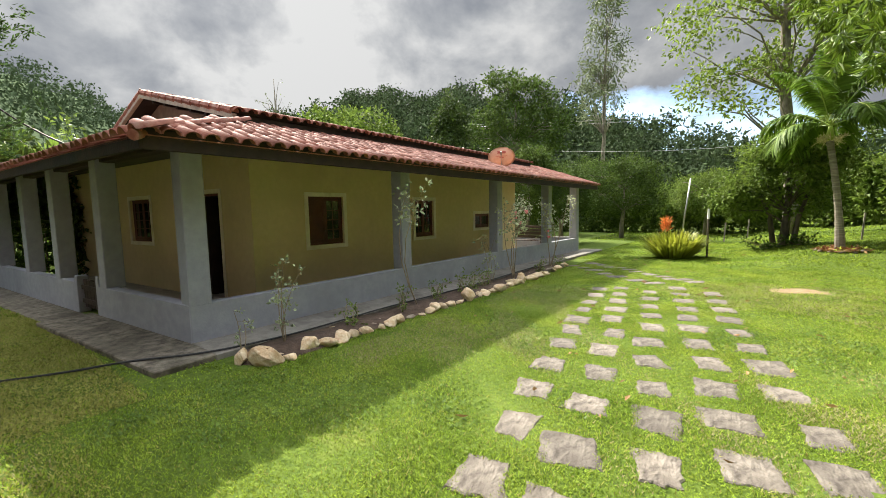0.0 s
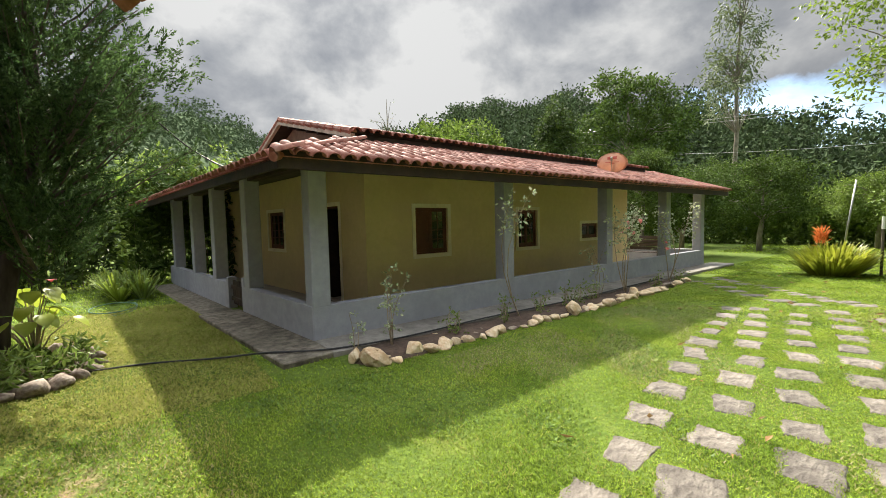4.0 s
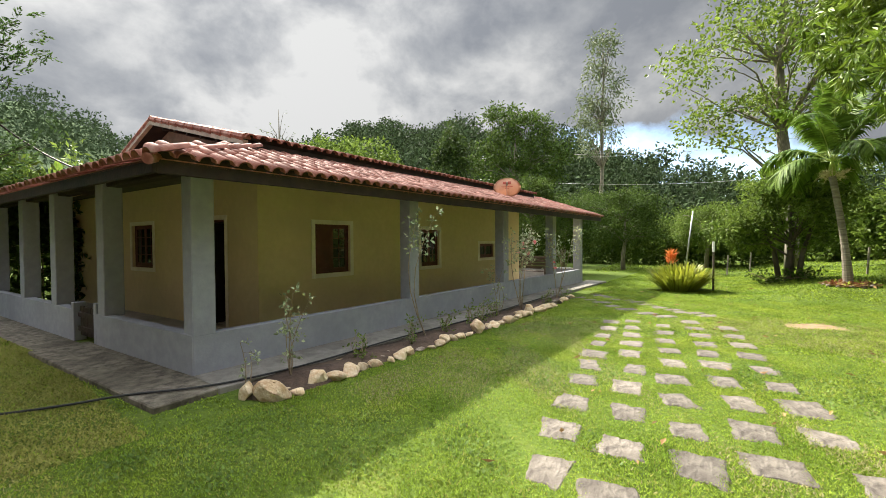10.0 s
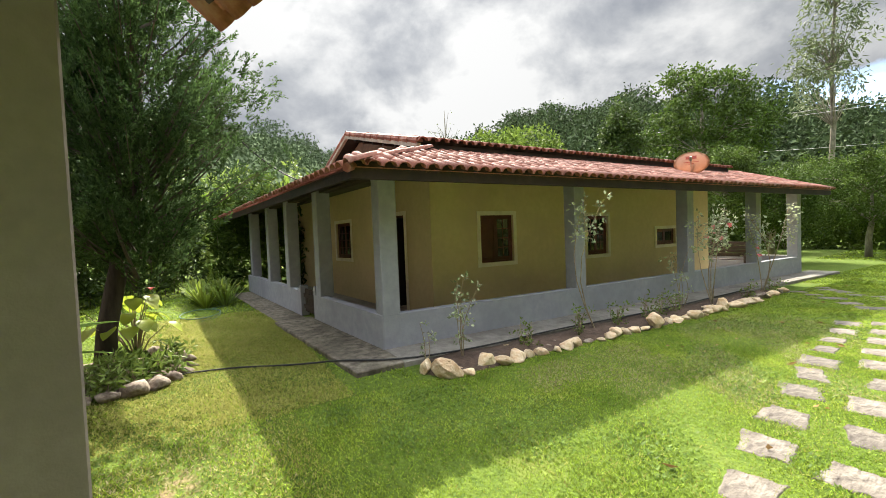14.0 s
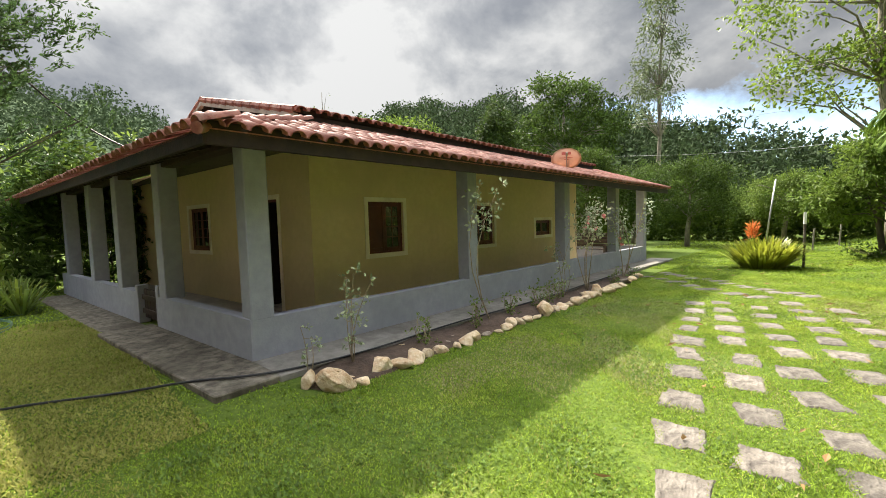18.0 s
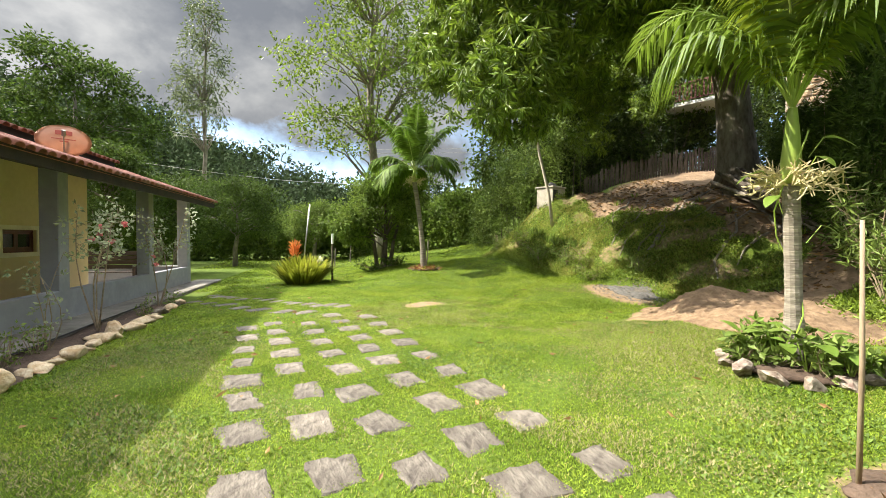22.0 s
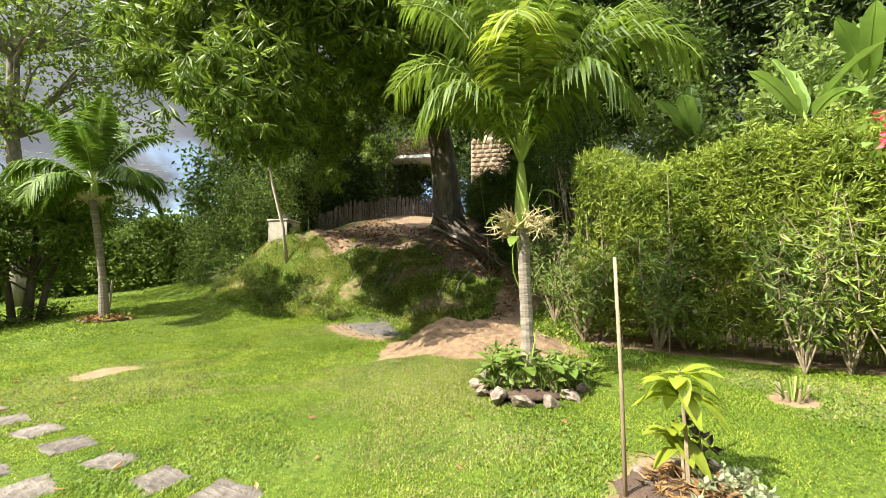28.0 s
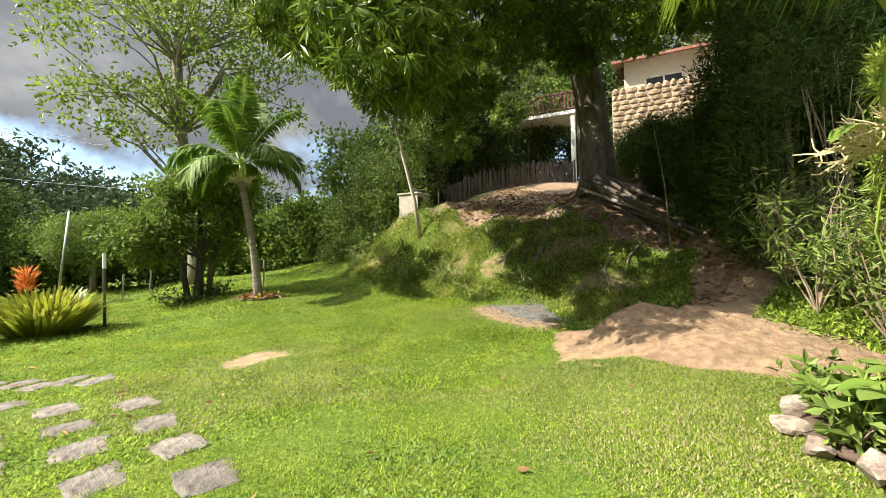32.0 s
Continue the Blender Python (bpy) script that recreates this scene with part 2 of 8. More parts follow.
DISH_RED = material("salmon_dish_paint", (0.60, 0.34, 0.23), (0.66, 0.40, 0.28), 6, (0.55, 0.33, 0.24), 2, 0.6, (20, 0.05))
DISH_MARK = material("faded_red_print", (0.42, 0.075, 0.05), (0.47, 0.10, 0.07), 12, rough=0.6, bump=(1, 0))
BARK_GREY = material("grey_bark", (0.17, 0.145, 0.12), (0.33, 0.29, 0.24), 9, (0.10, 0.085, 0.07), 2.5, 0.95, (22, 0.8), stretch=(1, 1, 0.35))
BARK_DARK = material("dark_bark", (0.055, 0.045, 0.036), (0.12, 0.098, 0.078), 9, (0.17, 0.14, 0.11), 2.5, 0.95, (22, 0.8), stretch=(1, 1, 0.4))
BARK_CYPRESS = material("cypress_bark", (0.032, 0.024, 0.019), (0.070, 0.054, 0.043), 9, (0.095, 0.075, 0.06), 2.5, 0.95, (22, 0.8), stretch=(1, 1, 0.3))
BARK_MANGO = material("mango_bark", (0.085, 0.070, 0.056), (0.20, 0.17, 0.14), 9, (0.28, 0.25, 0.21), 2.0, 0.95, (22, 0.9), stretch=(1, 1, 0.4))
PALM_BARK = material("ringed_palm_bark", (0.19, 0.16, 0.13), (0.35, 0.31, 0.25), 12, (0.15, 0.125, 0.10), 2.6, 0.9, (20, 0.5), stretch=(0.4, 0.4, 5))
PALM_SHAFT = material("green_crownshaft", (0.22, 0.34, 0.05), (0.36, 0.47, 0.09), 4, (0.42, 0.44, 0.13), 1.5, 0.4, (20, 0.1), stretch=(1, 1, 0.3))
TWIG = material("dry_twig", (0.22, 0.17, 0.11), (0.36, 0.29, 0.20), 12, rough=0.9, bump=(30, 0.4))
STAKE = material("bare_pole_wood", (0.26, 0.19, 0.125), (0.38, 0.29, 0.19), 8, (0.24, 0.18, 0.12), 3, 0.85, (30, 0.4), stretch=(1, 1, 0.3))
WHITE_PAINT = material("white_paint", (0.70, 0.69, 0.66), (0.80, 0.79, 0.76), 8, (0.55, 0.53, 0.49), 2, 0.7, (40, 0.1))
PALE_FLOWER = material("pale_palm_flower", (0.50, 0.42, 0.22), (0.66, 0.57, 0.33), 20, rough=0.8, bump=(1, 0), island=0.2)
MASONRY = material("bare_render", (0.40, 0.36, 0.30), (0.52, 0.47, 0.40), 8, (0.28, 0.25, 0.21), 2, 0.95, (40, 0.4))
HOUSE_PALE = material("pale_house_render", (0.60, 0.52, 0.42), (0.68, 0.60, 0.49), 5, rough=0.9, bump=(30, 0.1))
STONE_WALL = material("rubble_stone", (0.24, 0.17, 0.10), (0.38, 0.285, 0.18), 5, (0.15, 0.115, 0.08), 2, 0.9, (20, 0.6), vary=0.25)

L_GRASS = leafy("lawn_blades", (0.125, 0.212, 0.017), (0.290, 0.368, 0.044), 0.65, 0.6, 0.4, 0.12)
L_LAWN_DRY = leafy("dry_blades", (0.28, 0.285, 0.07), (0.38, 0.36, 0.11), 0.7, 0.3, 0.5, 0.2)
L_CLOVER = leafy("clover_leaf", (0.10, 0.175, 0.03), (0.19, 0.27, 0.055), 0.6, 0.4, 0.35, 0.3)
L_LAWN_WORN = leafy("worn_blades", (0.27, 0.245, 0.11), (0.37, 0.325, 0.17), 0.7, 0.35, 0.3, 0.2)
L_MANGO = leafy("mango_leaf", (0.085, 0.150, 0.016), (0.23, 0.315, 0.036), 0.45, 0.55, 0.30, 0.35)
L_AIRY = leafy("light_tree_leaf", (0.125, 0.195, 0.025), (0.23, 0.30, 0.05), 0.5, 0.4, 0.42)
L_DENSE = leafy("dense_tree_leaf", (0.042, 0.078, 0.013), (0.102, 0.155, 0.027), 0.6, 0.45, 0.30, 0.18)
L_CREEPER = leafy("creeper_leaf", (0.034, 0.062, 0.014), (0.095, 0.140, 0.028), 0.5, 0.5, 0.22, 0.3)
L_EUCA = leafy("grey_green_leaf", (0.12, 0.155, 0.07), (0.19, 0.225, 0.11), 0.55, 0.35, 0.3)
L_CONIFER = leafy("conifer_spray", (0.040, 0.078, 0.026), (0.098, 0.158, 0.050), 0.65, 0.45, 0.38, 0.15)
L_HEDGE = leafy("bamboo_hedge_leaf", (0.145, 0.215, 0.026), (0.315, 0.375, 0.055), 0.5, 0.45, 0.35)
L_SHRUB = leafy("shrub_leaf", (0.12, 0.19, 0.035), (0.25, 0.325, 0.075), 0.5, 0.4, 0.35)
L_ORCHARD = leafy("orchard_leaf", (0.088, 0.145, 0.022), (0.185, 0.255, 0.046), 0.55, 0.45, 0.36, 0.22)
L_WOODS = leafy("far_wood_leaf", (0.034, 0.055, 0.026), (0.082, 0.116, 0.050), 0.8, 0.5, 0.12, 0.08)
# pale, flat leaf colour: the haze of distance is mixed into it
L_FAR_WOODS = leafy("haze_tinted_wood_leaf", (0.075, 0.105, 0.060), (0.125, 0.160, 0.090), 0.9, 0.18, 0.0, 0.0)
L_PALM = leafy("palm_leaflet", (0.085, 0.15, 0.016), (0.20, 0.285, 0.035), 0.32, 0.4, 0.40, 0.5)
L_PALM_YOUNG = leafy("young_palm_leaflet", (0.24, 0.33, 0.022), (0.40, 0.47, 0.05), 0.4, 0.3, 0.45, 0.4)
L_PALM_DARK = leafy("palm_leaflet_far", (0.085, 0.165, 0.018), (0.165, 0.255, 0.034), 0.5, 0.4, 0.35, 0.25)
L_YELLOW = leafy("yellow_green_leaf", (0.26, 0.34, 0.03), (0.40, 0.46, 0.06), 0.4, 0.25, 0.45, 0.4)
L_BROM = leafy("bromeliad_leaf", (0.17, 0.21, 0.02), (0.36, 0.37, 0.045), 0.4, 0.4, 0.35, 0.45)
L_FLOWER = leafy("orange_red_bract", (0.60, 0.16, 0.04), (0.74, 0.32, 0.09), 0.5, 0.25, 0.3)
L_PINK = leafy("pink_petal", (0.72, 0.16, 0.18), (0.84, 0.36, 0.36), 0.5, 0.25, 0.4)
L_BRACT = leafy("red_pink_bract", (0.74, 0.06, 0.11), (0.85, 0.16, 0.20), 0.5, 0.25, 0.4)
L_ROSE = leafy("rose_leaf", (0.22, 0.29, 0.13), (0.54, 0.57, 0.40), 0.5, 0.4, 0.35)
L_BANANA = leafy("banana_leaf", (0.12, 0.21, 0.03), (0.235, 0.34, 0.06), 0.45, 0.3, 0.4)
L_RED_LEAF = leafy("red_bed_leaf", (0.20, 0.07, 0.04), (0.34, 0.15, 0.07), 0.5, 0.35, 0.3)
L_LITTER = leafy("old_leaf_litter", (0.105, 0.074, 0.048), (0.22, 0.158, 0.098), 0.8, 0.45, 0.1)
L_DRY = leafy("dry_leaf", (0.22, 0.12, 0.05), (0.38, 0.24, 0.10), 0.7, 0.35, 0.2)
L_COVER = leafy("ground_cover_leaf", (0.13, 0.205, 0.022), (0.275, 0.345, 0.055), 0.5, 0.45, 0.3)

# ---- building helpers ----
rng = np.random.default_rng(7)


def put(name, me, mat, parent=None, label=""):
    if mat and not me.materials:
        me.materials.append(mat)
    ob = new(name, me)
    ob.parent = parent
    if label:
        ob["label"] = label
    return ob


def part(name, bm, mat, parent=None, label="", smooth=False):
    """Links a bmesh as one mesh object under a thing or a part."""
    me = bpy.data.meshes.new(name)
    bmesh.ops.recalc_face_normals(bm, faces=bm.faces)
    bm.to_mesh(me)
    bm.free()
    if smooth:
        me.shade_smooth()
    return put(name, me, mat, parent, label)


def raw(name, verts, faces, mat, parent=None, label="", smooth=False):
    """A mesh from arrays; faces all have the same number of corners."""
    verts, faces = np.asarray(verts, np.float32), np.asarray(faces, np.int32)
    me = bpy.data.meshes.new(name)
    k, n = faces.shape[1], len(faces)
    me.vertices.add(len(verts))
    me.vertices.foreach_set("co", verts.ravel())
    me.loops.add(n * k)
    me.loops.foreach_set("vertex_index", faces.ravel())
    me.polygons.add(n)
    me.polygons.foreach_set("loop_start", np.arange(0, n * k, k, dtype=np.int32))
    me.polygons.foreach_set("use_smooth", np.full(n, smooth, dtype=bool))
    me.update(calc_edges=True)
    return put(name, me, mat, parent, label)


def thing(name, label, category, at=(0, 0, 0), group="", kind=""):
    ob = new(name)
    ob.location = at
    ob.empty_display_size = 0.1
    return tagged(ob, label, category, group, kind)


def bevelled(bm, size):
    bmesh.ops.bevel(bm, geom=list(bm.edges), offset=size, segments=1, affect="EDGES", clamp_overlap=True)
    return bm


def block(x0, x1, y0, y1, z0, z1, bevel=0.0, bm=None, m=None):
    """A box between two corners, its edges eased; added to bm if one is given."""
    one = bmesh.new()
    bmesh.ops.create_cube(one, size=1.0)
    bmesh.ops.scale(one, vec=(x1 - x0, y1 - y0, z1 - z0), verts=one.verts)
    bmesh.ops.translate(one, vec=((x0 + x1) / 2, (y0 + y1) / 2, (z0 + z1) / 2), verts=one.verts)
    if bevel:
        bevelled(one, bevel)
    if m is not None:
        bmesh.ops.transform(one, matrix=m, verts=one.verts)
    if bm is None:
        return one
    me = bpy.data.meshes.new("tmp")
    one.to_mesh(me)
    bm.from_mesh(me)
    one.free()
    bpy.data.meshes.remove(me)
    return bm


def tube(bm, pts, radii, n=6, cap=True):
    """A round limb along a line of points."""
    pts = [Vector(p) for p in pts]
    radii = radii if hasattr(radii, "__len__") else [radii] * len(pts)
    rings, side = [], None
    for i, p in enumerate(pts):
        ahead = (pts[min(i + 1, len(pts) - 1)] - pts[max(i - 1, 0)]).normalized()
        side = ahead.orthogonal().normalized() if side is None else (side - ahead * side.dot(ahead)).normalized()
        up = ahead.cross(side)
        rings.append([bm.verts.new(p + float(radii[i]) * (math.cos(a) * side + math.sin(a) * up)) for a in (2 * math.pi * k / n for k in range(n))])
    for a, b in zip(rings, rings[1:]):
        for k in range(n):
            bm.faces.new((a[k], a[(k + 1) % n], b[(k + 1) % n], b[k]))
    if cap:
        bm.faces.new(rings[0][::-1])
        bm.faces.new(rings[-1])
    return bm


def wall_with_holes(u0, u1, z0, z1, holes, thick, m):
    """A wall in the plane u, z (its outer face at v = 0, its body towards +v), with openings (u0, u1, z0, z1) through it."""
    bm = bmesh.new()
    us = sorted({u0, u1, *(h[0] for h in holes), *(h[1] for h in holes)})
    zs = sorted({z0, z1, *(h[2] for h in holes), *(h[3] for h in holes)})
    solid = lambda i, j: 0 <= i < len(us) - 1 and 0 <= j < len(zs) - 1 and not any(  # noqa: E731
        h[0] < (us[i] + us[i + 1]) / 2 < h[1] and h[2] < (zs[j] + zs[j + 1]) / 2 < h[3] for h in holes)
    quad = lambda *c: bm.faces.new([bm.verts.new(p) for p in c])  # noqa: E731
    for i in range(len(us) - 1):
        for j in range(len(zs) - 1):
            if not solid(i, j):
                continue
            a, b, c, d = us[i], us[i + 1], zs[j], zs[j + 1]
            quad((a, 0, c), (b, 0, c), (b, 0, d), (a, 0, d))
            quad((a, thick, c), (a, thick, d), (b, thick, d), (b, thick, c))
            if not solid(i - 1, j):
                quad((a, 0, c), (a, 0, d), (a, thick, d), (a, thick, c))
            if not solid(i + 1, j):
                quad((b, 0, c), (b, thick, c), (b, thick, d), (b, 0, d))
            if not solid(i, j - 1):
                quad((a, 0, c), (a, thick, c), (b, thick, c), (b, 0, c))
            if not solid(i, j + 1):
                quad((a, 0, d), (b, 0, d), (b, thick, d), (a, thick, d))
    bmesh.ops.remove_doubles(bm, verts=bm.verts, dist=1e-5)
    bmesh.ops.transform(bm, matrix=m, verts=bm.verts)
    return bm


def lump(size, seed, detail=2, rough=0.27, flat=0.0):
    """An uneven stone about size (x, y, z) across, its foot at z = 0."""
    bm = bmesh.new()
    bmesh.ops.create_icosphere(bm, subdivisions=detail, radius=0.5)
    off = Vector((seed * 3.7, seed * 1.9, seed * 2.3))
    rc_ = random.Random(seed)
    cuts = [(Vector((rc_.gauss(0, 1), rc_.gauss(0, 1), rc_.gauss(0.3, 1))).normalized(), rc_.uniform(0.22, 0.40)) for k in range(15 if rough == 0.27 else 0)]
    for v in bm.verts:
        d = 1 + rough * noise.noise(v.co * 2.2 + off) * 2 + rough * 0.6 * noise.noise(v.co * 5 + off)
        v.co = v.co * d
        for cut, far in cuts:
            v.co -= cut * max(0.0, v.co.dot(cut) - far) * 0.97
        v.co.z = max(v.co.z, -0.32 + flat)
        v.co = Vector((v.co.x * size[0], v.co.y * size[1], (v.co.z + 0.32) * size[2]))
    return bm


def smooth(a, b, x):
    t = np.clip((np.asarray(x, float) - a) / (b - a), 0, 1)
    return t * t * (3 - 2 * t)


def unit(v):
    return v / np.maximum(np.linalg.norm(v, axis=-1, keepdims=True), 1e-9)


def leaf_arrays(pts, axis, length, width, fold=0.25, r=rng):
    """Pointed leaves, each two folded triangles: roots, ways, lengths and widths."""
    pts, axis = np.asarray(pts, float), unit(np.asarray(axis, float))
    n = len(pts)
    length, width = np.broadcast_to(length, n)[:, None], np.broadcast_to(width, n)[:, None]
    side = unit(np.cross(axis, r.normal(size=(n, 3))))
    up = np.cross(side, axis)
    mid = pts + axis * length * 0.45
    verts = np.stack([pts, mid + side * width / 2 + up * width * fold, pts + axis * length, mid - side * width / 2 + up * width * fold], 1).reshape(-1, 3)
    i = 4 * np.arange(n)
    return verts, np.concatenate([np.stack([i, i + 1, i + 2], 1), np.stack([i, i + 2, i + 3], 1)])


def leaves(name, pts, axis, length, width, mat, parent=None, label="", fold=0.25, r=rng):
    v, f = leaf_arrays(pts, axis, length, width, fold, r)
    return raw(name, v, f, mat, parent, label)


# ---- the ground ----
FOOT_Y = [-40, 0, 3, 5, 6.5, 8, 9, 10, 11, 12, 13.5, 16, 20, 30, 60]
FOOT_X = [10, 7.6, 7.2, 5.6, 5.0, 5.5, 5.75, 5.9, 5.6, 5.2, 4.8, 4.5, 4.0, 4.6, 9]


def height(x, y):
    """The ground: a near-level lawn, a bank that rises from it to the east, and the hillside behind."""
    x, y = np.asarray(x, float), np.asarray(y, float)
    z = 0.085 * np.clip(x - 0.3, 0, 3.4) * (1 - smooth(5.5, 9.0, y)) * smooth(-3, 1, y)
    z = z + 0.36 * smooth(12.3, 16.0, y) * smooth(-1.2, 1.6, x) + 0.30 * smooth(2.0, 4.6, x) * smooth(7.5, 11, y)
    z = z + 0.02 * np.clip(y - 17, 0, 60) * smooth(-4, 3, x)
    d = x - np.interp(y, FOOT_Y, FOOT_X) + 0.22 * np.sin(y * 1.3) * smooth(8, 10, y)
    bank = np.interp(d, [0, 0.5, 1.8, 2.6, 5.5, 7.5, 14, 30, 80], [0, 0.33, 1.5, 1.85, 3.0, 3.5, 4.2, 7.0, 12.0])
    slope = np.interp(d, [0, 1.7, 3.2, 6, 8, 14, 30, 80], [0, 0.5, 1.75, 3.1, 3.5, 4.2, 7.0, 12.0])
    steep = slope + (bank - slope) * smooth(8.3, 10.0, y)
    ramp = np.interp(d, [0, 3.0, 6, 12, 30, 80], [0, 0.85, 1.7, 2.6, 5.0, 9.0])
    steep = steep + 0.42 * smooth(1.4, 2.4, d) * smooth(11.5, 14.5, y) * (1 - smooth(2.4, 4.6, d))
    knobs = 0.07 * np.sin(3.3 * x + 1.9 * y) * np.sin(2.6 * y - 1.2 * x) + 0.05 * np.sin(6.1 * y + 2.0 * x + np.sin(3 * x)) + 0.04 * np.sin(7.3 * x - 3.1 * y)
    steep = steep + knobs * smooth(0.2, 0.9, d) * (1 - smooth(4.0, 6.0, d)) * smooth(7.5, 9.0, y)
    heap = np.exp(-(((x - 4.95) / 0.85) ** 2 + ((y - 7.15) / 0.6) ** 2)) * (0.25 + 0.07 * np.sin(7 * x + 2 * y) * np.sin(6 * y) + 0.05 * np.sin(4.1 * x - 5 * y))
    z = z + heap
    k = smooth(16.3, 20.0, y) + smooth(5.2, 3.2, y) * 0.8
    return z + steep * (1 - np.clip(k, 0, 1)) + ramp * np.clip(k, 0, 1)


def ground_z(x, y):
    return float(height(x, y))

# ---- ground: one sheet, fine near the walk and coarse towards the horizon ----
def graded(lo, hi, inner_lo, inner_hi, step, grow):
    mid = list(np.arange(inner_lo, inner_hi + 1e-6, step))
    out, s, v = [], step, inner_hi
    while v < hi:
        s *= grow
        v += s
        out.append(v)
    low, s, v = [], step, inner_lo
    while v > lo:
        s *= grow
        v -= s
        low.append(v)
    return np.array(low[::-1] + mid + out)


def bare_amount(x, y):
    """Where the turf is worn off: 1 is bare earth."""
    d = x - np.interp(y, FOOT_Y, FOOT_X)
    wob = 0.5 * np.sin(x * 2.1 + y * 1.7) + 0.5 * np.sin(x * 3.3 - y * 2.6)
    top = smooth(2.2, 2.9, d + 0.3 * wob) * (1 - smooth(14.6, 16.6, y)) * smooth(4, 6, y)
    chute = smooth(-0.3, 0.3, d + 0.25 * wob) * smooth(6.0, 6.4, y) * (1 - smooth(7.1, 7.7, y + 0.3 * wob))
    heap = 1 - smooth(0.75, 1.05, np.hypot((x - 4.6) / 1.3, (y - 7.05) / 1.1) + 0.12 * wob)
    foot = np.exp(-(((x - 4.95) / 0.8) ** 2 + ((y - 9.7) / 1.35) ** 2) * 1.6) * 1.15
    patch = 0.8 * np.exp(-(((x - 0.56 + 0.08 * np.sin(y * 9)) / 0.60) ** 2 + ((y - 10.35 + 0.12 * np.sin(x * 6)) / 0.40) ** 2) ** 1.5)
    spots = np.exp(-(((x + 3.55) / 0.55) ** 2 + ((y + 0.30) / 0.34) ** 2)) * 0.5 + np.exp(-(((x - 3.35) / 0.22) ** 2 + ((y - 7.25) / 0.12) ** 2))
    ring = np.exp(-(((x - 1.72) / 0.5) ** 4 + ((y - 2.85) / 0.42) ** 4)) + np.exp(-(((x - 3.83) / 0.24) ** 4 + ((y - 2.3) / 0.2) ** 4))
    face = 0.52 * smooth(0.1, 0.5, d) * (1 - smooth(2.0, 2.6, d)) * smooth(-0.35, 0.7, np.sin(x * 3.1 + 2.0 * np.sin(y * 1.3)) * np.cos(y * 2.7 + x)) * smooth(7.5, 8.5, y) * (1 - smooth(16, 18, y))
    shade = smooth(5.3, 6.0, x) * (1 - smooth(4.5, 5.5, y)) * smooth(0, 1.5, y)
    return np.clip(top + chute + heap + face + foot + patch + spots + ring + shade, 0, 1)


gx, gy = graded(-900, 900, -9, 9, 0.2, 1.16), graded(-900, 900, -4, 19, 0.2, 1.16)
GX, GY = np.meshgrid(gx, gy)
GZ = height(GX, GY) + 0.005 * np.sin(GX * 3.1 + 1.3 * np.sin(GY * 2.3)) * np.sin(GY * 2.7)
far_out = np.hypot(GX, GY - 8)
GZ = np.where(far_out > 70, GZ * np.clip(1.6 - far_out / 110, 0, 1), GZ)
nx, ny = len(gx), len(gy)
idx = (np.arange(ny - 1)[:, None] * nx + np.arange(nx - 1)[None]).ravel()
GROUND = bpy.data.materials.new("lawn_and_earth")
GROUND.use_nodes = True
gn, gl = GROUND.node_tree.nodes, GROUND.node_tree.links
gp = gn["Principled BSDF"]
gp.inputs["Roughness"].default_value, gp.inputs["Specular IOR Level"].default_value = 0.95, 0.2
gtc = gn.new("ShaderNodeTexCoord")


def gnoise(s, lo, hi, a, b, det=6.0):
    t, r = gn.new("ShaderNodeTexNoise"), gn.new("ShaderNodeValToRGB")
    t.inputs["Scale"].default_value, t.inputs["Detail"].default_value, t.inputs["Roughness"].default_value = s, det, 0.65
    gl.new(gtc.outputs["Object"], t.inputs["Vector"])
    r.color_ramp.elements[0].position, r.color_ramp.elements[1].position = lo, hi
    r.color_ramp.elements[0].color, r.color_ramp.elements[1].color = (*a, 1), (*b, 1)
    gl.new(t.outputs["Fac"], r.inputs["Fac"])
    return r.outputs["Color"], t.outputs["Fac"]


def gmix(f, a, b):
    m = gn.new("ShaderNodeMix")
    m.data_type = "RGBA"
    gl.new(f, m.inputs[0])
    gl.new(a, m.inputs[6])
    gl.new(b, m.inputs[7])
    return m.outputs[2]


turf, _ = gnoise(16, 0.32, 0.68, (0.045, 0.078, 0.010), (0.12, 0.17, 0.022))
thatch, _ = gnoise(20, 0.3, 0.7, (0.15, 0.17, 0.035), (0.21, 0.22, 0.055))
dry, _ = gnoise(0.9, 0.56, 0.72, (0, 0, 0), (0.75, 0.75, 0.75))
earth, _ = gnoise(5, 0.3, 0.7, (0.15, 0.103, 0.066), (0.31, 0.218, 0.14))
sandy, _ = gnoise(6, 0.3, 0.7, (0.20, 0.138, 0.080), (0.34, 0.242, 0.148))
attr = gn.new("ShaderNodeAttribute")
attr.attribute_name = "bare"
attr2 = gn.new("ShaderNodeAttribute")
attr2.attribute_name = "sand"
_, rag = gnoise(9, 0.3, 0.7, (0, 0, 0), (1, 1, 1))
add = gn.new("ShaderNodeMath")
add.operation = "MULTIPLY_ADD"
gl.new(rag, add.inputs[0])
add.inputs[1].default_value = 0.9
add.inputs[2].default_value = -0.45
sm = gn.new("ShaderNodeMath")
sm.operation = "ADD"
gl.new(add.outputs[0], sm.inputs[0])
gl.new(attr.outputs["Fac"], sm.inputs[1])
rp = gn.new("ShaderNodeValToRGB")
rp.color_ramp.elements[0].position, rp.color_ramp.elements[1].position = 0.38, 0.6
gl.new(sm.outputs[0], rp.inputs["Fac"])
gl.new(gmix(rp.outputs["Color"], gmix(dry, turf, thatch), gmix(attr2.outputs["Fac"], earth, sandy)), gp.inputs["Base Color"])
bt, bb = gn.new("ShaderNodeTexNoise"), gn.new("ShaderNodeBump")
